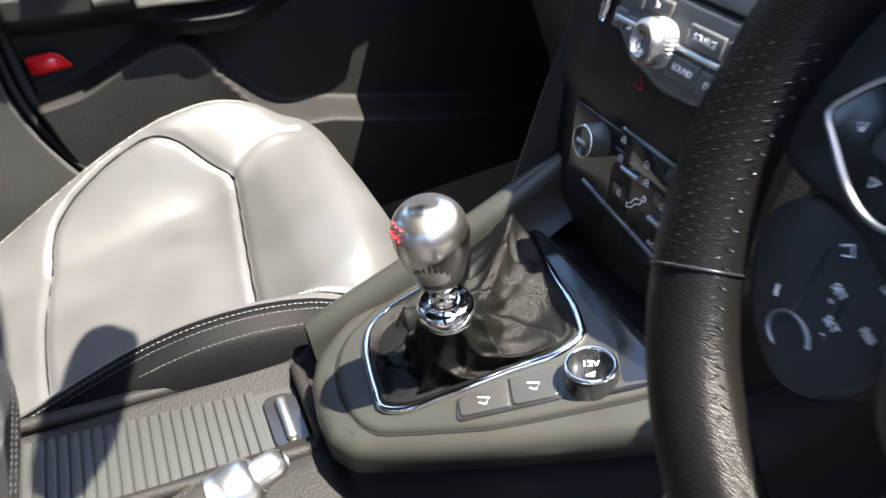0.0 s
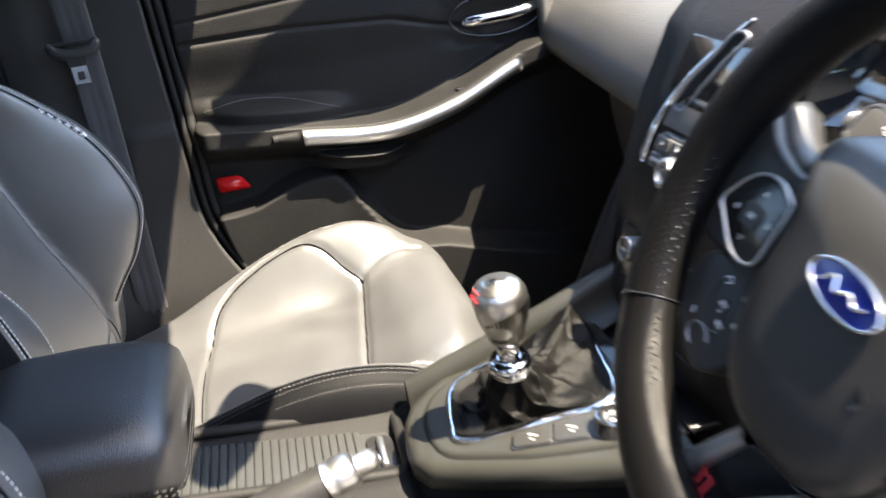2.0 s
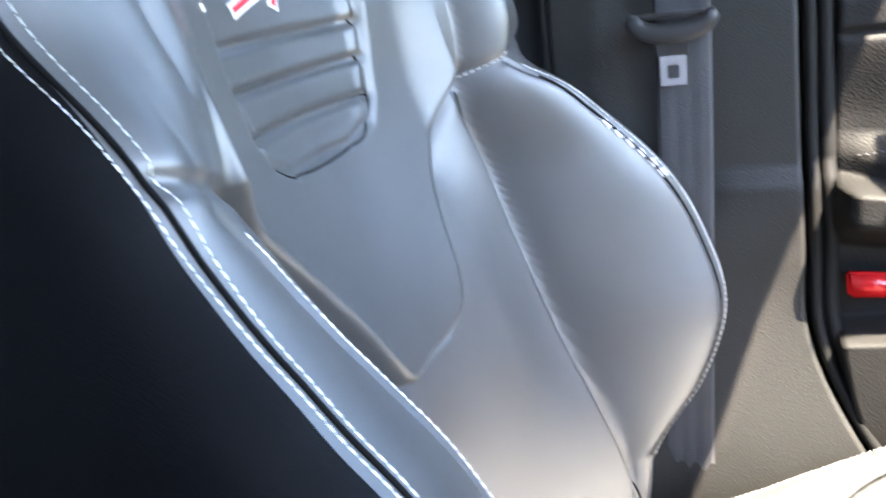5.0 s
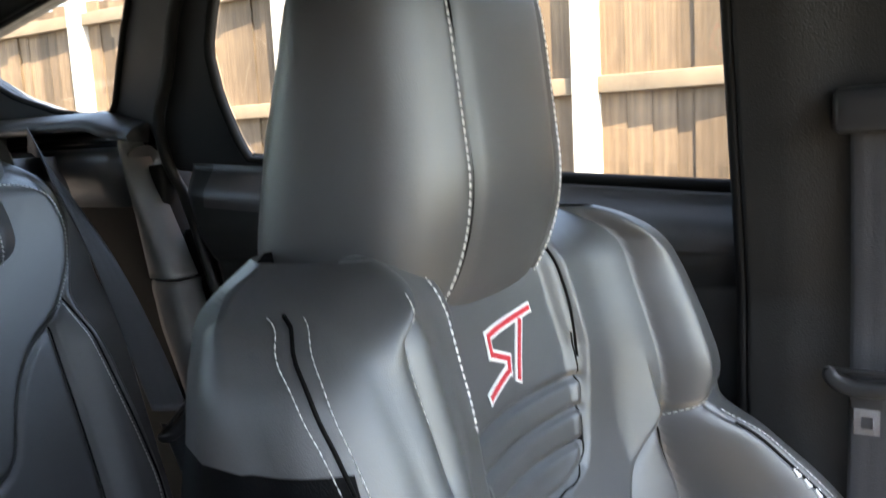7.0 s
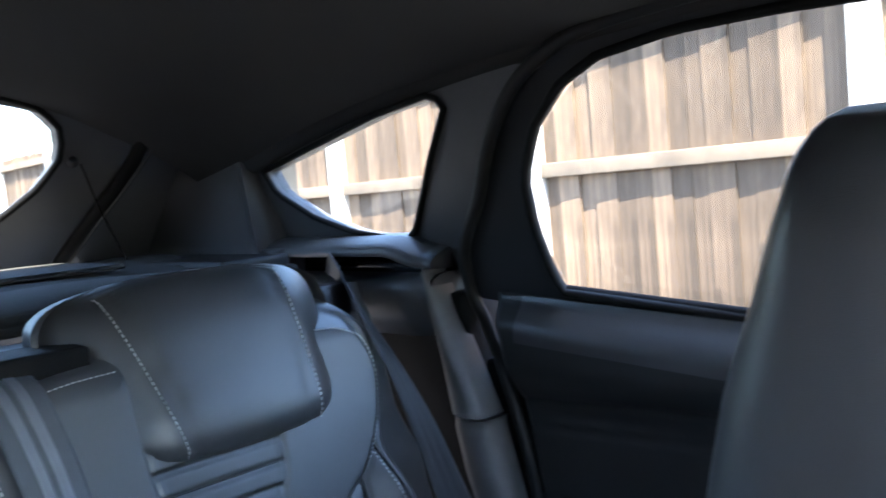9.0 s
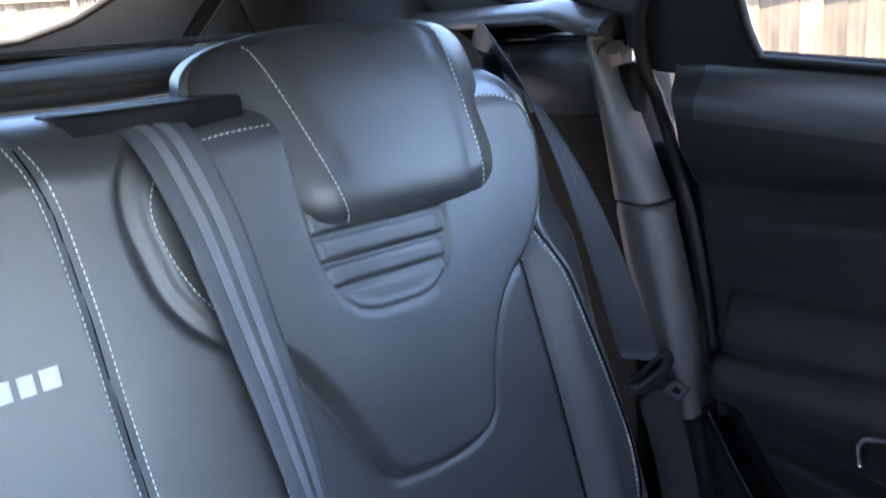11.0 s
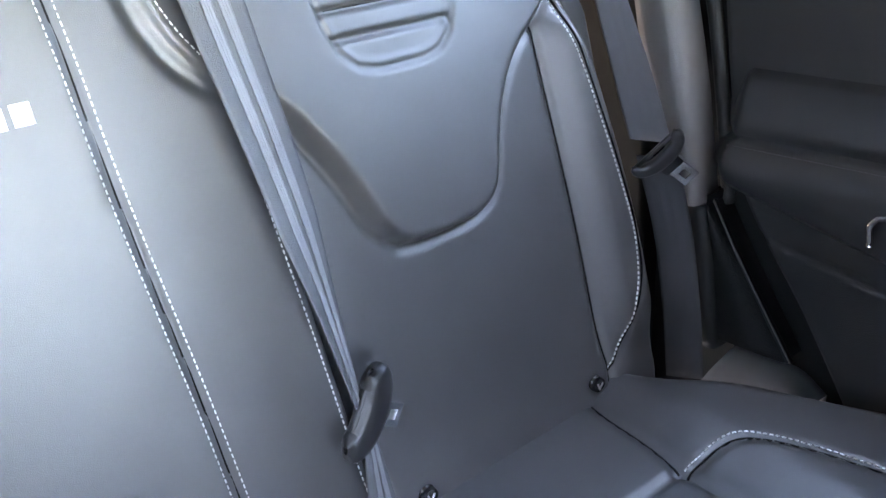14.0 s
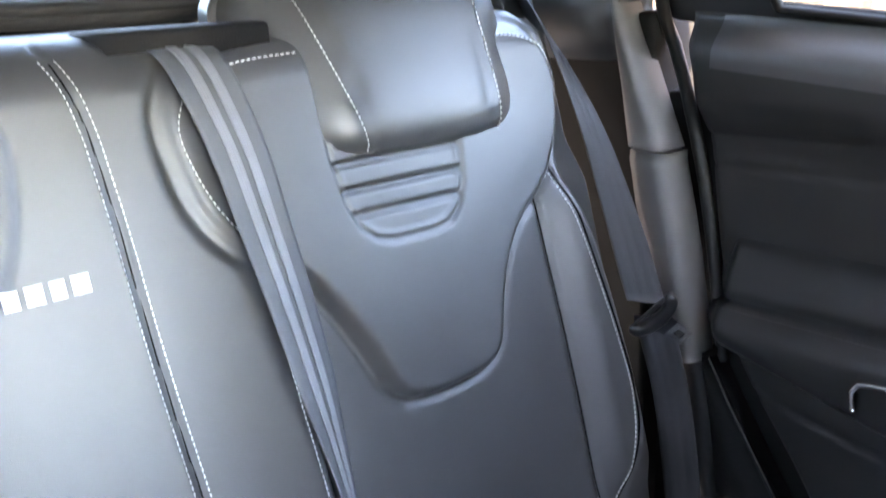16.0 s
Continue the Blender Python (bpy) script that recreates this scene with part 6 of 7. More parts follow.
part("seat_symbol", tube(np.array([tuple(pm @ Vector((.009 + .002 * math.cos(w), .0085 + .002 * math.sin(w), 0))) for w in np.linspace(0, 2 * np.pi, 13)]), .0004, 5), WHITE, stack)
part("panel_edge", tube(np.array([tuple(stack_m(x, z, .003) @ Vector((0, 0, 0))) for x, z in ((-.006, .7235), (.03, .7225), (.075, .7215))]), .0012, 6), SILVERDARK, stack)
for k in range(3):
    key(-.030 + k * .034, .664 - k * .004, .033, .003, SILVERDARK, .003, "lower_strip", skew=-.12)
text("A/C", .0052, WHITE, stack, stack_m(.046, .6625, .003))
for k in range(4):
    key(.012 + k * .0066, .6505 - k * .0005, .0045, .006, WHITE, .0006, "logo_bar")
part("phone_tray", box((-.10, .46, .585), (.10, .56, .592), .002), BLACK, dash)
# instrument hood, gauges and switches in front of the wheel
hood = resample([(.345, .68, .89), (.375, .645, .945), (.44, .625, .970), (.54, .635, .950), (.60, .66, .90)], 40)
P = np.stack([hood, hood + (0, .02, .012), hood + (0, .25, .0), hood + (0, .25, -.02), hood + (0, .02, -.012)], 1)
part("instrument_hood", grid(P, close_v=True, caps=True), DASH, dash)
part("instrument_face", box((.35, .70, .80), (.59, .72, .95), .01), BLACK, dash)
part("instrument_lens", grid(np.stack([np.stack([np.linspace(.355, .585, 16), np.full(16, y), np.full(16, z)], -1) for y, z in ((.655, .83), (.672, .885), (.69, .94))], 1)), LENS, dash, "clear instrument cover")
for cx in (.41, .53):
    part("gauge_ring", tube(np.array([(cx + .055 * math.cos(t), .697, .875 + .055 * math.sin(t)) for t in np.linspace(0, 2 * np.pi, 41)]), .0025, 8), SILVER, dash)
part("light_panel", box((.145, .640, .800), (.175, .655, .900), .006), PLASTIC, dash)
# display, air outlet and its thumbwheel beside the column
def facing_plate(loop, depth, mat, name, label=""):
    front_ring = np.array(loop)
    return part(name, grid(np.stack([front_ring + np.array(o) for o in ((0, .0, 0), (0, depth, 0))]), close_v=True, caps=True), mat, dash, label)


facing_plate([(x, .597 + .23 * (x - .165) + .3 * (z - .89), z) for x, z in ((.106, .850), (.156, .857), (.197, .878), (.216, .902), (.240, .940), (.191, .944), (.135, .938), (.087, .905))], .02, SCREEN, "display_glass", "glossy dark display glass")
facing_plate([(0.162, 0.584, 0.859), (0.201, 0.588, 0.883), (0.224, 0.593, 0.907), (0.247, 0.596, 0.924), (0.287, 0.592, 0.916), (0.284, 0.59, 0.909), (0.242, 0.583, 0.874), (0.222, 0.579, 0.853), (0.192, 0.58, 0.849)], .03, PLASTIC, "outlet_panel")
# ridge of the dash; its sunlight is painted in by the paler plastic
facing_plate([(0.29, 0.585, 0.912), (0.294, 0.585, 0.911), (0.275, 0.578, 0.877), (0.255, 0.571, 0.846), (0.228, 0.571, 0.84), (0.229, 0.575, 0.857), (0.257, 0.581, 0.887)], .04, DASHSUNLIT, "outlet_sill", "grained dash edge in a painted sunlit tone")
facing_plate([(0.181, 0.581, 0.86), (0.217, 0.582, 0.87), (0.227, 0.581, 0.868), (0.215, 0.579, 0.857), (0.196, 0.579, 0.855)], .002, BLACK, "outlet_opening")
part("outlet_rim", tube(np.array([(0.181, 0.581, 0.86), (0.217, 0.582, 0.87), (0.227, 0.581, 0.868)]) + (0, -.001, 0), .0012, 8), SILVERDARK, dash)
thumb = part("outlet_wheel", tube([(0.217, 0.585, 0.884), (0.253, 0.589, 0.905)], [.014, .014], 32), PLASTIC, dash, "ribbed black thumbwheel with white mark")
for k in range(7):
    c = np.array((0.217, 0.585, 0.884)) + (np.array((0.253, 0.589, 0.905)) - np.array((0.217, 0.585, 0.884))) * (k + .5) / 7
    part("rib", tube(np.array([c + (0, -.0142 * math.cos(w), .0142 * math.sin(w)) for w in np.linspace(-1.2, 1.2, 9)]), .0011, 5), PLASTIC, thumb)
facing_plate([(0.275, 0.567, 0.918), (0.279, 0.567, 0.919), (0.287, 0.565, 0.913), (0.284, 0.565, 0.912)], .003, WHITE, "wheel_mark")
part("outlet_symbol", tube([(0.194, 0.584, 0.874), (0.199, 0.585, 0.877), (0.202, 0.585, 0.878)], .0008, 6), WHITE, dash)
part("column_cover", grid(np.array([[(.36 + r * math.cos(t), .47 + d, .825 + d * .3 + r * .8 * math.sin(t)) for t in np.linspace(0, 2 * np.pi, 24, endpoint=False)] for r, d in ((.05, .02), (.065, .05), (.07, .12), (.075, .24))]), close_v=True, caps=True), PLASTIC, dash)
st = part("column_stalk", tube(resample([(.330, .560, .843), (.285, .555, .860), (.247, .548, .872), (.217, .542, .881)], 18), np.interp(np.linspace(0, 1, 18), [0, .4, .75, 1], [.010, .013, .017, .010]), 14), STALK, dash, "black column stalk with white symbols")
# flat face of the stalk with its outlined arrows and lamp symbols
sx = Vector((-.113, -.018, .038)).normalized()
sn = Vector((.55, -.62, .55))
sn = (sn - sx * sn.dot(sx)).normalized()
SM = Matrix((sx, sn.cross(sx), sn)).transposed().to_4x4()
SM.translation = Vector((.261, .549, .868)) + sn * .0125
face = part("stalk_face", loop_slab(rounded(-.034, -.013, .034, .013, .006), 0, .004, .0015), STALK, st)
face.matrix_local = SM
part("stalk_edge", tube(np.array([(x, y, .002) for x, y in rounded(-.035, -.014, .035, .014, .007) + rounded(-.035, -.014, .035, .014, .007)[:2]]), .0022, 8), BUTTON, face)
for px, py, sg in ((.012, .004, 1), (.012, -.005, -1)):
    ar = [(px - .006 * sg, py), (px, py + .0035), (px, py + .0015), (px + .006 * sg, py + .0015), (px + .006 * sg, py - .0015), (px, py - .0015), (px, py - .0035), (px - .006 * sg, py)]
    part("stalk_symbol", tube(np.array([(x, y, .0043) for x, y in ar]), .00045, 5), WHITE, face)
for px, py in ((-.016, .006), (-.016, -.001), (-.017, -.008)):
    part("stalk_symbol", tube(np.array([(px + .0022 * math.cos(t), py + .0026 * math.sin(t), .0043) for t in np.linspace(-1.6, 1.6, 10)] + [(px, py - .0026, .0043), (px, py + .0026, .0043)]), .00045, 5), WHITE, face)
    for k in (-1, 0, 1):
        part("stalk_symbol", tube([(px - .0015, py + k * .0016, .0043), (px - .0045, py + k * .0018, .0043)], .0004, 5), WHITE, face)

# ---- steering wheel ----
wheel = thing("steering_wheel", "black leather three spoke steering wheel with silver trims", "steering wheel")
R, RT = .1630, .0195
t = np.linspace(0, 2 * np.pi, 160, endpoint=False)
flat = 1 - .055 * np.exp(-((np.mod(t + np.pi / 2 + np.pi, 2 * np.pi) - np.pi) / .60) ** 2)
na = 24
b = np.linspace(0, 2 * np.pi, na, endpoint=False)
thumbs = np.exp(-((np.mod(t - .35 + np.pi, 2 * np.pi) - np.pi) / .30) ** 2) + np.exp(-((np.mod(t - (np.pi - .35) + np.pi, 2 * np.pi) - np.pi) / .30) ** 2)
rt = RT * (1 + .08 * thumbs)
rr = R * flat
P = np.stack([(rr[:, None] + rt[:, None] * np.cos(b)) * np.cos(t)[:, None], (rr[:, None] + rt[:, None] * np.cos(b)) * np.sin(t)[:, None], rt[:, None] * np.sin(b) * .85 + .012], -1)
rim = part("rim", grid(P, close_u=True, close_v=True), WHEELLEATHER, wheel)
for ang in (215, 325, 62, 118):
    q = radians(ang)
    rad = R * float(np.interp(q, t, flat))
    ringp = [((rad + (RT + .0002) * math.cos(c)) * math.cos(q), (rad + (RT + .0002) * math.cos(c)) * math.sin(q), .012 + (RT + .0002) * .85 * math.sin(c)) for c in np.linspace(0, 2 * np.pi, 33)]
    part("rim_seam", tube(np.array(ringp), .0009, 6), BLACK, rim)
def rim_face(u, v):
    rad = R * np.interp(np.mod(u, 2 * np.pi), t, flat)
    c = np.pi - v
    return np.stack([(rad + RT * np.cos(c)) * np.cos(u), (rad + RT * np.cos(c)) * np.sin(u), .012 + RT * .85 * np.sin(c)], -1)


for lo, hi in ((2.95, 4.15), (5.28, 6.45)):
    # cross stitched seam on the inside of the rim
    for k in range(46):
        u0 = lo + (hi - lo) * k / 46
        p0, p1 = rim_face(np.array([u0, u0 + .013]), np.array([.40, .56 if k % 2 else .24]))
        part("stitch", tube(np.array([p0, p1]) + (0, 0, .0002), .00045, 5), BLACK, rim)
# fine holes of the perforated upper and left grip
holes = []
for u0 in np.arange(2.35, 3.75, .034):
    for j, c in enumerate(np.arange(.55, 2.3, .22)):
        u = u0 + (.017 if j % 2 else 0)
        q = rim_face(np.array([u]), np.array([c]))[0]
        n = np.array([math.cos(np.pi - c) * math.cos(u), math.cos(np.pi - c) * math.sin(u), math.sin(np.pi - c)])
        holes.append(tube(np.array([q - n * .0006, q + n * .00012]), .00055, 5))
part("perforation", merge(holes), RUBBER, rim)
# hub cover, upper bridge and spokes
half = [(0, -.089), (.022, -.087), (.038, -.081), (.053, -.066), (.064, -.034), (.071, .004), (.080, .028), (.090, .046), (.084, .056), (.055, .063), (.028, .067), (0, .068)]
hub = resample([(x - .004, y) for x, y in half] + [(-x - .004, y) for x, y in half[::-1][1:-1]] + [(-.004, -.089)], 97)[:-1]
fall = lambda y: -.30 * max(y - .020, 0) - .9 * max(y - .048, 0)
lay = [(1.0, -.014), (1.0, .001), (.985, .0075), (.95, .0135), (.88, .0190), (.78, .0225), (.62, .0250), (.4, .0265), (.2, .0270), (.02, .0270)]
part("airbag_cover", grid(np.array([[(x * k, y * k, z + fall(y * k)) for x, y in hub] for k, z in lay]), close_v=True, caps=True), AIRBAG, wheel, "black grained airbag cover")
br = np.array(resample([(-.150, .034), (-.120, .016), (-.082, .026), (-.045, .040), (0, .050), (.045, .056), (.082, .050), (.120, .044), (.150, .052)], 60))
bn = np.array([(0.0, 1.0)] * 60)
part("spoke_bridge", grid(np.stack([np.concatenate([br + bn * o, np.full((60, 1), z)], -1) for o, z in ((-.040, -.030), (-.030, .0035), (-.010, .0035), (.004, .000), (.012, -.006), (.016, -.016), (.012, -.030))], 1), close_v=True, caps=True), AIRBAG, wheel, "smooth upper spoke cover")
for s in (-1, 1):
    sp = resample([(s * .060, .030), (s * .100, .022), (s * .130, .028), (s * .150, .040), (s * .156, .020), (s * .152, -.030), (s * .138, -.040), (s * .100, -.040), (s * .058, -.050), (s * .060, .040)], 60)[:-1]
    part("spoke", loop_slab([tuple(q) for q in sp], -.012, .0055, .005, 4), AIRBAG, wheel)
    pod = np.array((-.007, 0)) + np.array((s * .095, -.008)) + (.94 if s < 0 else .84) * (np.array((-s * .095, .008)) + np.array(resample([(s * .070, .010), (s * .088, .0155), (s * .106, .012), (s * .122, -.006), (s * .126, -.017), (s * .118, -.022), (s * .078, -.034), (s * .071, -.031), (s * .069, -.010), (s * .070, .010)], 44)[:-1]))
    pp = part("switch_pod", loop_slab([tuple(q) for q in pod], .004, .0110, .002), GLOSSBLACK, wheel, "black switch pod with silver edge")
    part("pod_edge", tube(np.array([(x, y, .0108) for x, y in np.vstack([pod, pod[:2]])]), .0012, 8), SILVER, pp)
    part("pod_key", loop_slab(rounded(s * .093 - .007 - .009, -.017, s * .093 - .007 + .009, -.003, .004), .0095, .0122, .001), BUTTON, pp)
    if s < 0:
        text("OK", .0042, WHITE, pp, Matrix.Translation((s * .093 - .007, -.0100, .0123)), extrude=.0001)
        for dx, dy, w in ((0, .004, 0), (.001, -.0235, 180), (-.0165, -.012, 90), (.0155, -.008, -90)):
            m = Matrix.Translation((s * .093 - .007 + dx, dy, .0112)) @ Matrix.Rotation(radians(w), 4, "Z")
            part("arrow", tube(np.array([tuple(m @ Vector(q)) for q in ((-.0018, -.0012, 0), (0, .0016, 0), (.0018, -.0012, 0), (-.0018, -.0012, 0))]), .0003, 5), WHITE, pp)
    else:
        for dx, dy, w in ((-.009, .001, 0), (.008, .002, 40), (-.004, -.025, 180), (.016, -.012, 0)):
            m = Matrix.Translation((s * .093 - .007 + dx, dy, .0112)) @ Matrix.Rotation(radians(w), 4, "Z")
            part("phone_symbol", tube(np.array([tuple(m @ Vector((.0026 * math.cos(c), .0026 * math.sin(c), 0))) for c in np.linspace(.2, 2.9, 9)]), .0006, 5), WHITE, pp)
# recessed lower switch panel between the rim and the hub
s = -1
sw = resample([(s * .064, -.040), (s * .092, -.038), (s * .122, -.044), (s * .130, -.060), (s * .122, -.078), (s * .100, -.096), (s * .078, -.100), (s * .058, -.082), (s * .056, -.056), (s * .064, -.040)], 48)[:-1]
low = part("lower_switch", loop_slab([tuple(q) for q in sw], -.012, .0035, .003, 3), BUTTON, wheel)
tw = Matrix.Rotation(radians(-12), 4, "Z")
for lab, x, y, size in (("SET", -.086, -.060, .0042), ("+", -.086, -.0645, .0042), ("SET", -.080, -.070, .0042), ("-", -.080, -.0745, .0042), ("LIM", -.073, -.048, .0038), ("RES", -.068, -.063, .0038)):
    text(lab, size, WHITE, low, Matrix.Translation((x, y, .0038)) @ tw)
part("switch_ring", tube(np.array([(-.090 + .010 * math.cos(c), -.085 + .007 * math.sin(c), .0038) for c in np.linspace(.3, 4.6, 20)]), .0008, 6), SILVERDARK, low)
part("symbol", tube([(-.097, -.048, .0038), (-.094, -.045, .0038), (-.091, -.048, .0038), (-.094, -.050, .0038)], .0005, 5), WHITE, low)
part("symbol", tube([(-.106, -.075, .0038), (-.104, -.079, .0038)], .0006, 5), WHITE, low)
for k in range(2):
    part("switch_joint", tube([(-.100 + .016 * k, -.052 - .003 * k, .0036), (-.094 + .016 * k, -.080 + .004 * k, .0036)], .0005, 5), BLACK, low)
# lower spoke with its silver frame, dark infill and badge
ls = resample([(-.050, -.160), (-.040, -.122), (-.028, -.090), (-.010, -.075), (.042, -.074), (.042, -.086), (.018, -.118), (-.006, -.149), (-.012, -.162), (-.050, -.160)], 50, False)[:-1]
part("lower_spoke", loop_slab([tuple(q) for q in ls], -.020, -.0035, .004), PLASTIC, wheel)
part("lower_spoke", loop_slab([(.0, -.140), (.02, -.100), (.055, -.060), (.095, -.045), (.10, -.062), (.055, -.095), (.03, -.150)], -.040, -.026, .006, 3), PLASTIC, wheel, "plain lower spoke back")
tp = np.array(resample([(-.017, -.093), (-.029, -.118), (-.038, -.142), (-.037, -.149), (-.028, -.152), (-.016, -.148), (-.006, -.138), (.009, -.116), (.033, -.084)], 50))
tw = np.interp(np.linspace(0, 1, 50), [0, .30, .48, .58, .7, 1], [.0052, .0068, .0060, .0045, .0024, .0012])
tn = np.gradient(tp, axis=0)
tn = np.stack([-tn[:, 1], tn[:, 0]], -1) / np.linalg.norm(tn, axis=1)[:, None]
part("spoke_trim", grid(np.stack([np.concatenate([tp + tn * tw[:, None] * o, np.full((50, 1), z)], -1) for o, z in ((-1, -.010), (-1, .0035), (-.75, .0055), (.55, .0055), (1, .0025), (1, -.010))], 1), close_v=True, caps=True), SILVER, wheel, "satin silver spoke trim")
part("trim_infill", loop_slab([(-.014, -.094), (-.034, -.144), (-.022, -.147), (.030, -.086)], -.010, .0015, .001), GLOSSBLACK, wheel)
for dx in (0, .0075):
    part("badge_stroke", tube(np.array([(-.0285 + dx, -.127, .0020), (-.0245 + dx, -.1275, .0020), (-.0255 + dx, -.138, .0020), (-.0210 + dx, -.139, .0020)]), .0007, 6), RED_THREAD, wheel, "thin red badge stroke")
# oval badge
el = np.linspace(0, 2 * np.pi, 48, endpoint=False)
part("cover_seam", tube(np.array([(x * 1.004, y * 1.004, .0005 + fall(y)) for x, y in list(hub) + list(hub)[:2]]), .0013, 6), RUBBER, wheel)
bad = part("oval_badge", loop_slab([(.029 * math.cos(q), .0115 * math.sin(q) + .004) for q in el], .036, .0415, .001), BADGEBLUE, wheel, "blue oval badge with silver rim")
part("badge_rim", tube(np.array([(.0295 * math.cos(q), .012 * math.sin(q) + .004, .0412) for q in np.r_[el, el[:2]]]), .0013, 8), CHROME, bad)
part("badge_stroke", tube(resample([(-.018, .001, .0417), (-.010, .008, .0419), (-.004, .001, .0419), (.004, .006, .0419), (.012, .002, .0419), (.019, .006, .0417)], 40), .0012, 6), CHROME, bad)
bad.location, bad.scale = (0, 0, -.0125), (.86, .86, 1)
part("hub_mark", tube([(.034, -.020, .0255), (.040, -.024, .0245), (.037, -.030, .0240)], .0009, 6), BLACK, wheel)
part("back_shroud", tube([(0, -.005, -.05), (0, -.005, -.02), (0, -.005, -.008)], [.05, .062, .060], 32), PLASTIC, wheel)
th = .53
wheel.matrix_world = Matrix.Translation((.366, .452, .846)) @ Matrix(((1, 0, 0), (0, math.sin(th), -math.cos(th)), (0, math.cos(th), math.sin(th)))).to_4x4() @ Matrix.Rotation(radians(-11), 4, "Z")

# ---- seat belts ----
def strap(p, side, width=.047, thick=.0014, shift=0.0, lift=0.0):
    """A woven band along places p; side: the way across the band at each place."""
    p, side = np.asarray(p, float), np.asarray(side, float)
    side = np.broadcast_to(side, p.shape) / np.linalg.norm(np.broadcast_to(side, p.shape), axis=1)[:, None]
    t = np.gradient(p, axis=0)
    n = np.cross(t, side)
    n /= np.linalg.norm(n, axis=1)[:, None] + 1e-12
    p = p + side * np.broadcast_to(shift, len(p))[:, None] + n * lift
    w = np.broadcast_to(width, len(p))[:, None] / 2
    u = np.linspace(-1, 1, 13)
    rel = .0006 * np.array([0, 0, 1, 1, 0, 0, 1, 0, 0, 1, 1, 0, 0])
    top = [p + side * w * k + n * (thick / 2 + r) for k, r in zip(u, rel)]
    low = [p + side * w * k - n * thick / 2 for k in u[::-1]]
    return grid(np.stack(top + low, 1), close_v=True, caps=True)


def tongue(parent, at, turn, wide=.0075, deep=.0065):
    """A winged grip that the webbing runs through, a neck and a steel plate with a square hole."""
    path = resample([(-.034, .009), (-.028, -.002), (-.014, -.008), (.0, -.009), (.014, -.008), (.028, -.002), (.034, .009)], 25)
    ang = np.linspace(0, 2 * np.pi, 14, endpoint=False)
    tang = np.gradient(path, axis=0)
    tang /= np.linalg.norm(tang, axis=1)[:, None]
    fat = np.interp(np.linspace(-1, 1, 25), [-1, -.93, -.8, 0, .8, .93, 1], [.25, .8, 1, 1.15, 1, .8, .25])
    rings = []
    for (x, z), (tx, tz), f in zip(path, tang, fat):
        u = np.sign(np.cos(ang)) * np.abs(np.cos(ang)) ** .7 * wide * f
        w = np.sign(np.sin(ang)) * np.abs(np.sin(ang)) ** .7 * deep * f
        rings.append(np.stack([x - tz * u, w, z + tx * u], -1))
    body = part("tongue_grip", grid(np.array(rings), close_v=True, caps=True), BELT_BLACK, parent)
    body.matrix_local = Matrix.Translation(at) @ turn
    part("tongue_bar", box((-.027, -.0025, .004), (.027, .0025, .009), .002, 2), BELT_BLACK, body)
    part("tongue_neck", grid(np.array([[(sx * w, sy * d, z) for sx, sy in ((-1, -1), (1, -1), (1, 1), (-1, 1))] for z, w, d in ((-.008, .017, .005), (-.018, .0135, .004), (-.027, .0125, .003))]), close_v=True, caps=True), BELT_BLACK, body, smooth=False)
    bm = bmesh.new()
    loops = []
    for hw, z0, z1 in ((.0108, -.052, -.020), (.0048, -.046, -.035)):
        loops.append([(-hw, z0), (hw, z0), (hw, z1), (-hw, z1)])
    for y in (-.0012, .0012):
        loops3 = [[bm.verts.new((x, y, z)) for x, z in lp] for lp in loops]
        for k in range(4):
            bm.faces.new([loops3[0][k], loops3[0][(k + 1) % 4], loops3[1][(k + 1) % 4], loops3[1][k]])
    bm.verts.ensure_lookup_table()
    for base in (0, 4):
        for k in range(4):
            bm.faces.new([bm.verts[base + k], bm.verts[base + (k + 1) % 4], bm.verts[8 + base + (k + 1) % 4], bm.verts[8 + base + k]])
    bmesh.ops.recalc_face_normals(bm, faces=bm.faces)
    part("tongue_plate", bm, STEEL, body, "bright steel buckle tongue", smooth=False)
    return body


fb = thing("front_seat_belt", "black woven seat belt hanging on the centre pillar", "seat belt", "seat belts")
p = resample([(-.632, -.048, 1.14), (-.650, -.048, 1.05), (-.662, -.048, .92), (-.662, -.050, .75), (-.655, -.055, .55), (-.650, -.06, .36)], 40)
part("webbing", strap(p, (0, 1, 0)), WEB, fb)
part("guide", box((-.655, -.085, 1.125), (-.615, -.012, 1.165), .012, 3), BELT_BLACK, fb)
tongue(fb, (-.650, -.056, .903), Matrix.Rotation(radians(-90), 4, "Z"))

rb = thing("rear_outer_belt", "black woven seat belt beside the rear seat", "seat belt", "seat belts")
p = resample([(-.668, -1.27, 1.160), (-.628, -1.205, 1.166), (-.588, -1.11, 1.128), (-.552, -1.03, 1.095), (-.561, -.985, 1.018), (-.580, -.946, .90), (-.592, -.910, .785)], 50)
sd1 = resample([(.2, .6, .8), (.3, .5, .8), (.55, .0, .75), (.75, -.45, .4), (.68, -.68, .1), (.66, -.7, .1), (.64, -.72, .1)], 50)
part("webbing", strap(p, -sd1), WEB, rb)
p = resample([(-.600, -.906, .765), (-.626, -.895, .66), (-.632, -.880, .56), (-.636, -.87, .46)], 24)
part("webbing_lower", strap(p, (-.65, .7, -.1)), WEB, rb)
tongue(rb, (-.592, -.898, .772), Matrix.Rotation(radians(-47), 4, "Z") @ Matrix.Rotation(radians(-12), 4, "X") @ Matrix.Rotation(radians(50), 4, "Y"))

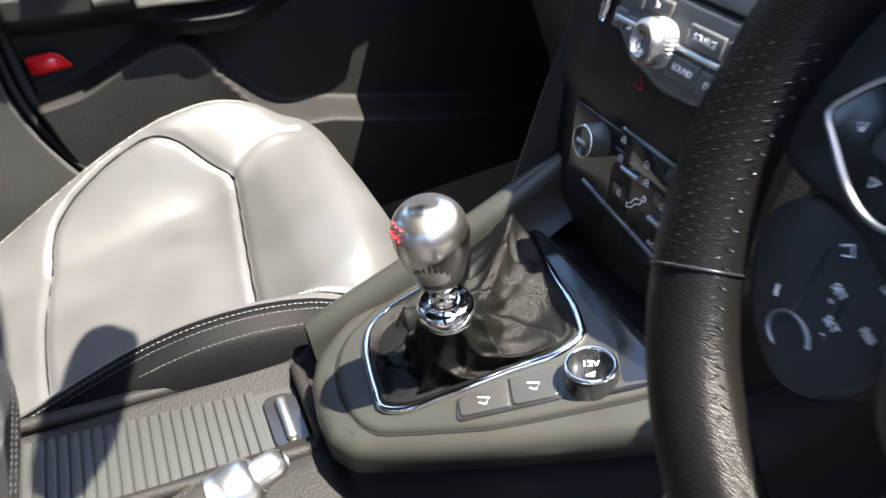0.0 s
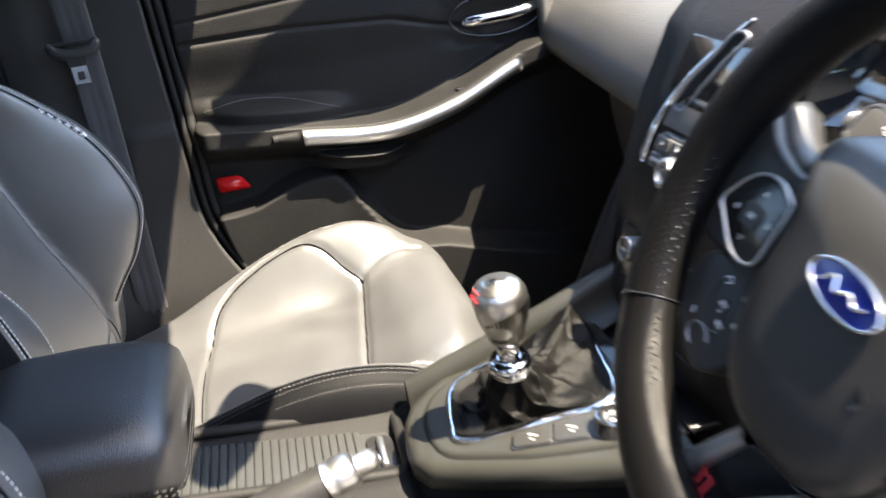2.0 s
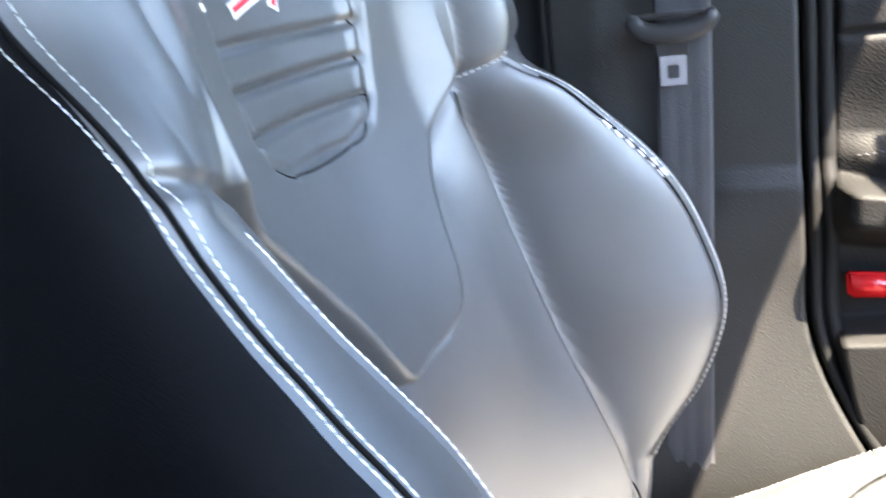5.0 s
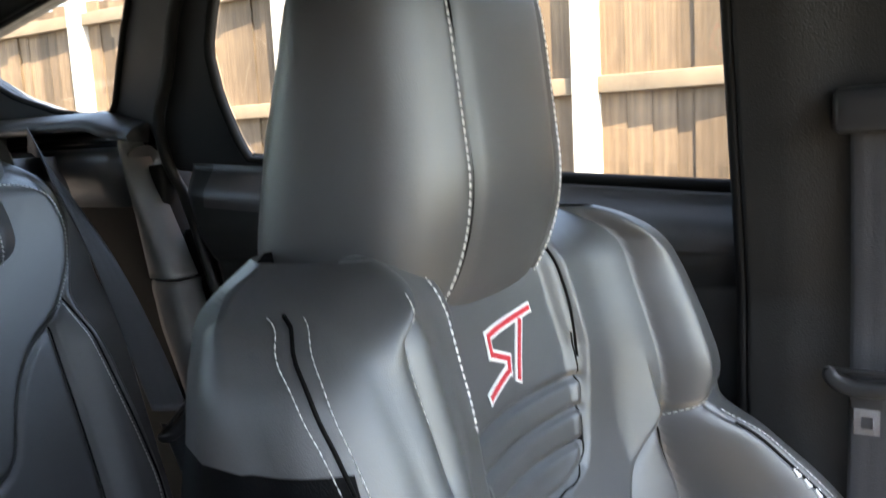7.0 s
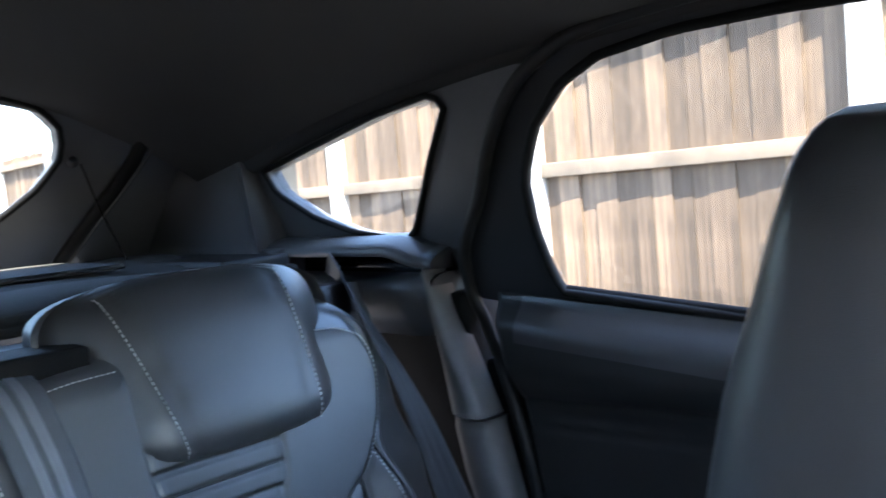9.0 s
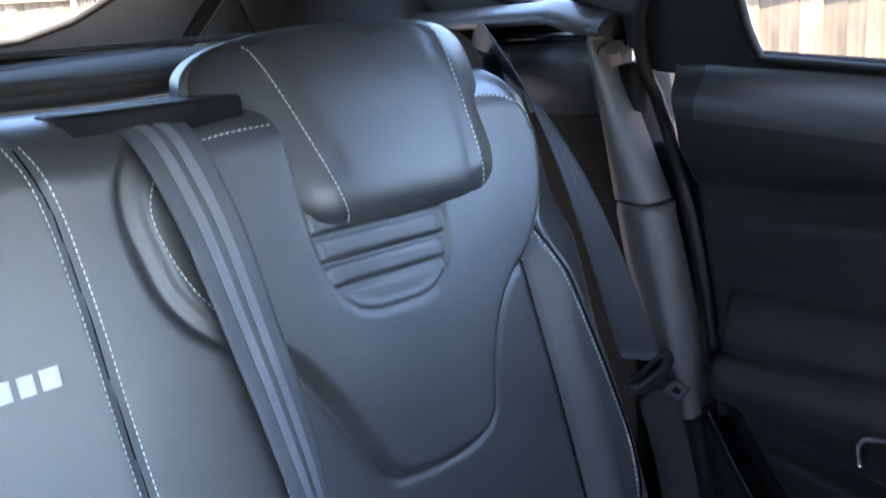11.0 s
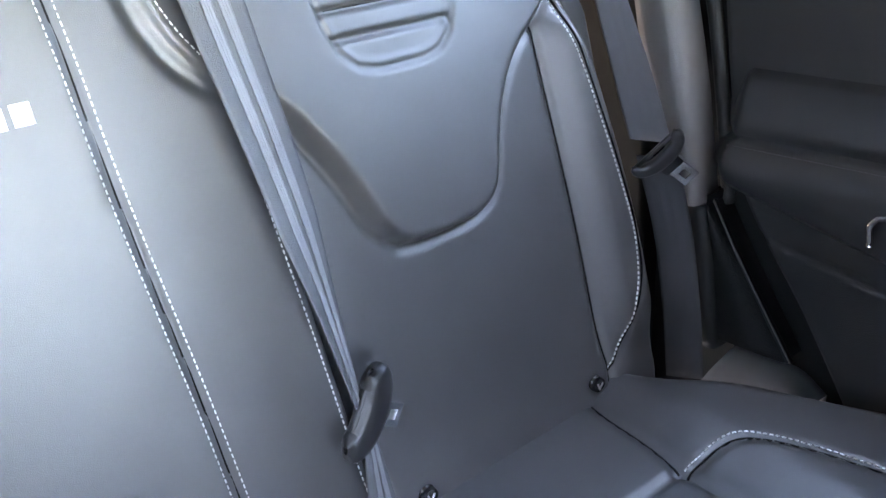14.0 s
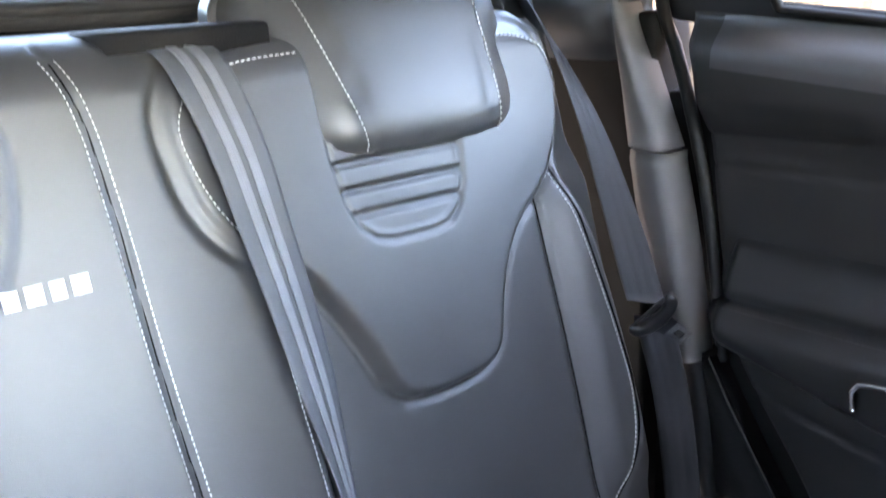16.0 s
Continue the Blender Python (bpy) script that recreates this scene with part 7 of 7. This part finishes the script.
mb = thing("rear_centre_belt", "black woven centre seat belt with grey stripes", "seat belt", "seat belts")
y_at = lambda h, lift: -.86 - R_TILT * h + lift
p = resample([(-.100, y_at(.60, -.03), 1.128), (-.104, y_at(.59, .02), 1.118), (-.115, y_at(.54, .045), 1.06), (-.127, y_at(.44, .05), .96), (-.138, y_at(.31, .055), .83), (-.140, y_at(.20, .062), .72), (-.140, y_at(.175, .066), .690)], 60)
wd = np.interp(np.linspace(0, 1, 60), [0, .70, 1], [.058, .060, .020])
sd2 = resample([(1, 0, 0), (1, .02, 0), (1, .05, 0), (1, .1, 0), (1, .2, 0), (.8, .6, 0), (.7, .8, 0)], 60)
web = part("webbing", strap(p, -sd2, wd), WEB_GREY, mb)
for k in (-.14, .14):
    part("stripe", strap(p, -sd2, wd * .17, .0008, wd * k, .0018), STRIPE, web, "pale grey woven stripe")
p = resample([(-.142, y_at(.160, .066), .678), (-.140, y_at(.10, .06), .62), (-.138, y_at(.02, .05), .545)], 24)
sd3, wd3 = -resample([(.7, .7, 0), (.9, .4, 0), (1, 0, 0)], 24), np.linspace(.022, .040, 24)
low = part("webbing_lower", strap(p, sd3, wd3), WEB_GREY, mb)
for k in (-.05, .22):
    part("stripe", strap(p, sd3, wd3 * .17, .0008, wd3 * k, .0018), STRIPE, low, "pale grey woven stripe")
tongue(mb, (-.142, y_at(.170, .070), .682), Matrix.Rotation(radians(15), 4, "Z") @ Matrix.Rotation(radians(54), 4, "Y"), .015, .010)

# ---- outside ----
xs = np.r_[-400, -60, np.linspace(-12, 12, 25), 60, 400]
ys = np.r_[-400, -60, np.linspace(-16, 16, 33), 60, 400]
X, Y = np.meshgrid(xs, ys, indexing="ij")
gz = -.08 * np.clip(Y, -7, 4)
ground = part("ground", grid(np.stack([X, Y, gz], -1)), GROUND)
tagged(ground, "grey tarmac driveway sloping down", "ground", kind="structure")


# unseen wall, added to cut the skylight coming in from the driver's side
BLOCKERBROWN = material("brown_light_blocker", (0.20, 0.135, 0.095), 0.9, grain=0.5, scale=60, mottle=0.35, mscale=9)
wall_e = part("light_blocker", box((2.35, -5.0, -.60), (2.60, 5.5, 1.72), .01), BLOCKERBROWN)
tagged(wall_e, "plain brown unseen wall added to hold off skylight", "wall", kind="structure")


def board_mesh():
    bm = box((-.011, -.066, 0), (.004, .066, 1), 0)
    for v in bm.verts:
        if v.co.y > 0:
            v.co.x = .010 if v.co.x > 0 else -.002
    me = bpy.data.meshes.new("fence_board")
    bm.to_mesh(me)
    bm.free()
    me.materials.append(WOOD)
    return me


BOARD = board_mesh()
FENCE_X = -3.38


def fence_bay(y0, y1, x0=FENCE_X, x1=FENCE_X, top=2.05):
    bay = thing("garden_fence", "weathered brown feather-edge wooden garden fence bay", "fence", "fence bays")
    bay.location = ((x0 + x1) / 2, (y0 + y1) / 2, 0)
    length = math.hypot(y1 - y0, x1 - x0)
    turn = math.atan2(-(x1 - x0), y1 - y0)
    bay.rotation_euler = (0, 0, turn)
    base = -.08 * float(np.clip((y0 + y1) / 2, -7, 4))
    n = int(length / .102)
    for k in range(n):
        ob = new("board", BOARD)
        ob.parent = bay
        ob.location = (.004 * random.uniform(-1, 1), -length / 2 + (k + .5) * length / n, base)
        ob.scale = (1, 1, top - base + random.uniform(-.012, .012))
        ob.rotation_euler = (radians(random.uniform(-.5, .5)), radians(random.uniform(-.4, .4)), 0)
    for z in (top - .74, base + .35, top - .10):
        part("rail", box((.008, -length / 2, z - .038), (.050, length / 2, z + .036), .004), WOOD_RAIL, bay)
    return bay


posts = [-1.32 + 1.66 * k for k in range(-7, 4)]
post_me = None
for k, y in enumerate(posts):
    if post_me is None:
        bm = box((-.05, -.055, 0), (.065, .055, 1), .004)
        post_me = bpy.data.meshes.new("fence_post")
        bm.to_mesh(post_me)
        bm.free()
        post_me.materials.append(CONCRETE)
    ob = new("fence_post", post_me)
    base = -.08 * float(np.clip(y, -7, 4)) - .05
    ob.location, ob.scale = (FENCE_X + .01, y, base), (1, 1, 2.12 - base)
    tagged(ob, "pale concrete fence post", "fence post", "fence posts")
    if k:
        fence_bay(posts[k - 1] + .055, y - .055)
# the fence turns behind the car
corner = posts[0]
for k in range(5):
    xa, xb = FENCE_X + 1.66 * k + .06, FENCE_X + 1.66 * (k + 1) - .06
    fence_bay(corner - .02, corner + .02, xb, xa, 2.0)
    ob = new("fence_post", post_me)
    base = .08 * 7 - .05
    ob.location, ob.scale = (xb + .06, corner, base), (1, 1, 2.07 - base)
    tagged(ob, "pale concrete fence post", "fence post", "fence posts")


def leaf_mesh(n, spread, size, seed):
    rng = np.random.default_rng(seed)
    c = rng.normal(size=(n, 3))
    c /= np.linalg.norm(c, axis=1)[:, None]
    c *= (rng.random((n, 1)) ** .33) * np.array(spread)
    c += .25 * np.array(spread) * np.sin(c[:, [1, 2, 0]] * 2.3 + seed)
    d1, d2 = rng.normal(size=(n, 3)), rng.normal(size=(n, 3))
    d1 /= np.linalg.norm(d1, axis=1)[:, None]
    d2 -= d1 * (d1 * d2).sum(1)[:, None]
    d2 /= np.linalg.norm(d2, axis=1)[:, None]
    s = size * rng.uniform(.6, 1.3, (n, 1))
    V = np.stack([c - d1 * s, c + d2 * s * .45, c + d1 * s, c - d2 * s * .45], 1).reshape(-1, 3)
    me = bpy.data.meshes.new("leaves")
    me.from_pydata(V.tolist(), [], np.arange(4 * n).reshape(-1, 4).tolist())
    me.update()
    return me


def tree(x, y, base, height, seed):
    ob = thing("tree", "leafy green garden tree behind the fence", "tree", "trees")
    ob.location = (x, y, base)
    part("trunk", tube(resample([(0, 0, 0), (.08, .05, height * .3), (0, .1, height * .7)], 14), np.linspace(.16, .05, 14), 10), BARK, ob)
    rng = np.random.default_rng(seed)
    for k in range(6):
        a = rng.uniform(0, 6.28)
        part("limb", tube(resample([(.05, .05, height * rng.uniform(.3, .5)), (math.cos(a) * .7, math.sin(a) * .7, height * .6), (math.cos(a) * 1.3, math.sin(a) * 1.3, height * .75)], 8), np.linspace(.06, .015, 8), 7), BARK, ob)
    crown = part("crown", leaf_mesh(9000, (1.7, 1.7, height * .36), .085, seed), LEAF, ob, smooth=False)
    crown.location = (0, 0, height * .66)


tree(-2.35, -15.5, .3, 5.2, 3)
tree(-.2, -17.5, .3, 4.8, 8)
shed = thing("shed", "green roofed garden shed behind the fence", "shed")
part("wall", box((-6.6, -18.0, .3), (-3.9, -15.9, 2.35), .01), WOOD_RAIL, shed)
bm = bmesh.new()
vs = [bm.verts.new(q) for q in ((-6.8, -15.7, 2.3), (-3.7, -15.7, 2.3), (-3.7, -17, 2.95), (-6.8, -17, 2.95), (-3.7, -18.2, 2.3), (-6.8, -18.2, 2.3))]
for f in ((0, 1, 2, 3), (3, 2, 4, 5), (0, 3, 5), (1, 4, 2), (0, 5, 4, 1)):
    bm.faces.new([vs[k] for k in f])
part("roof", bm, GREEN_ROOF, shed, "pale green felt roof", smooth=False)
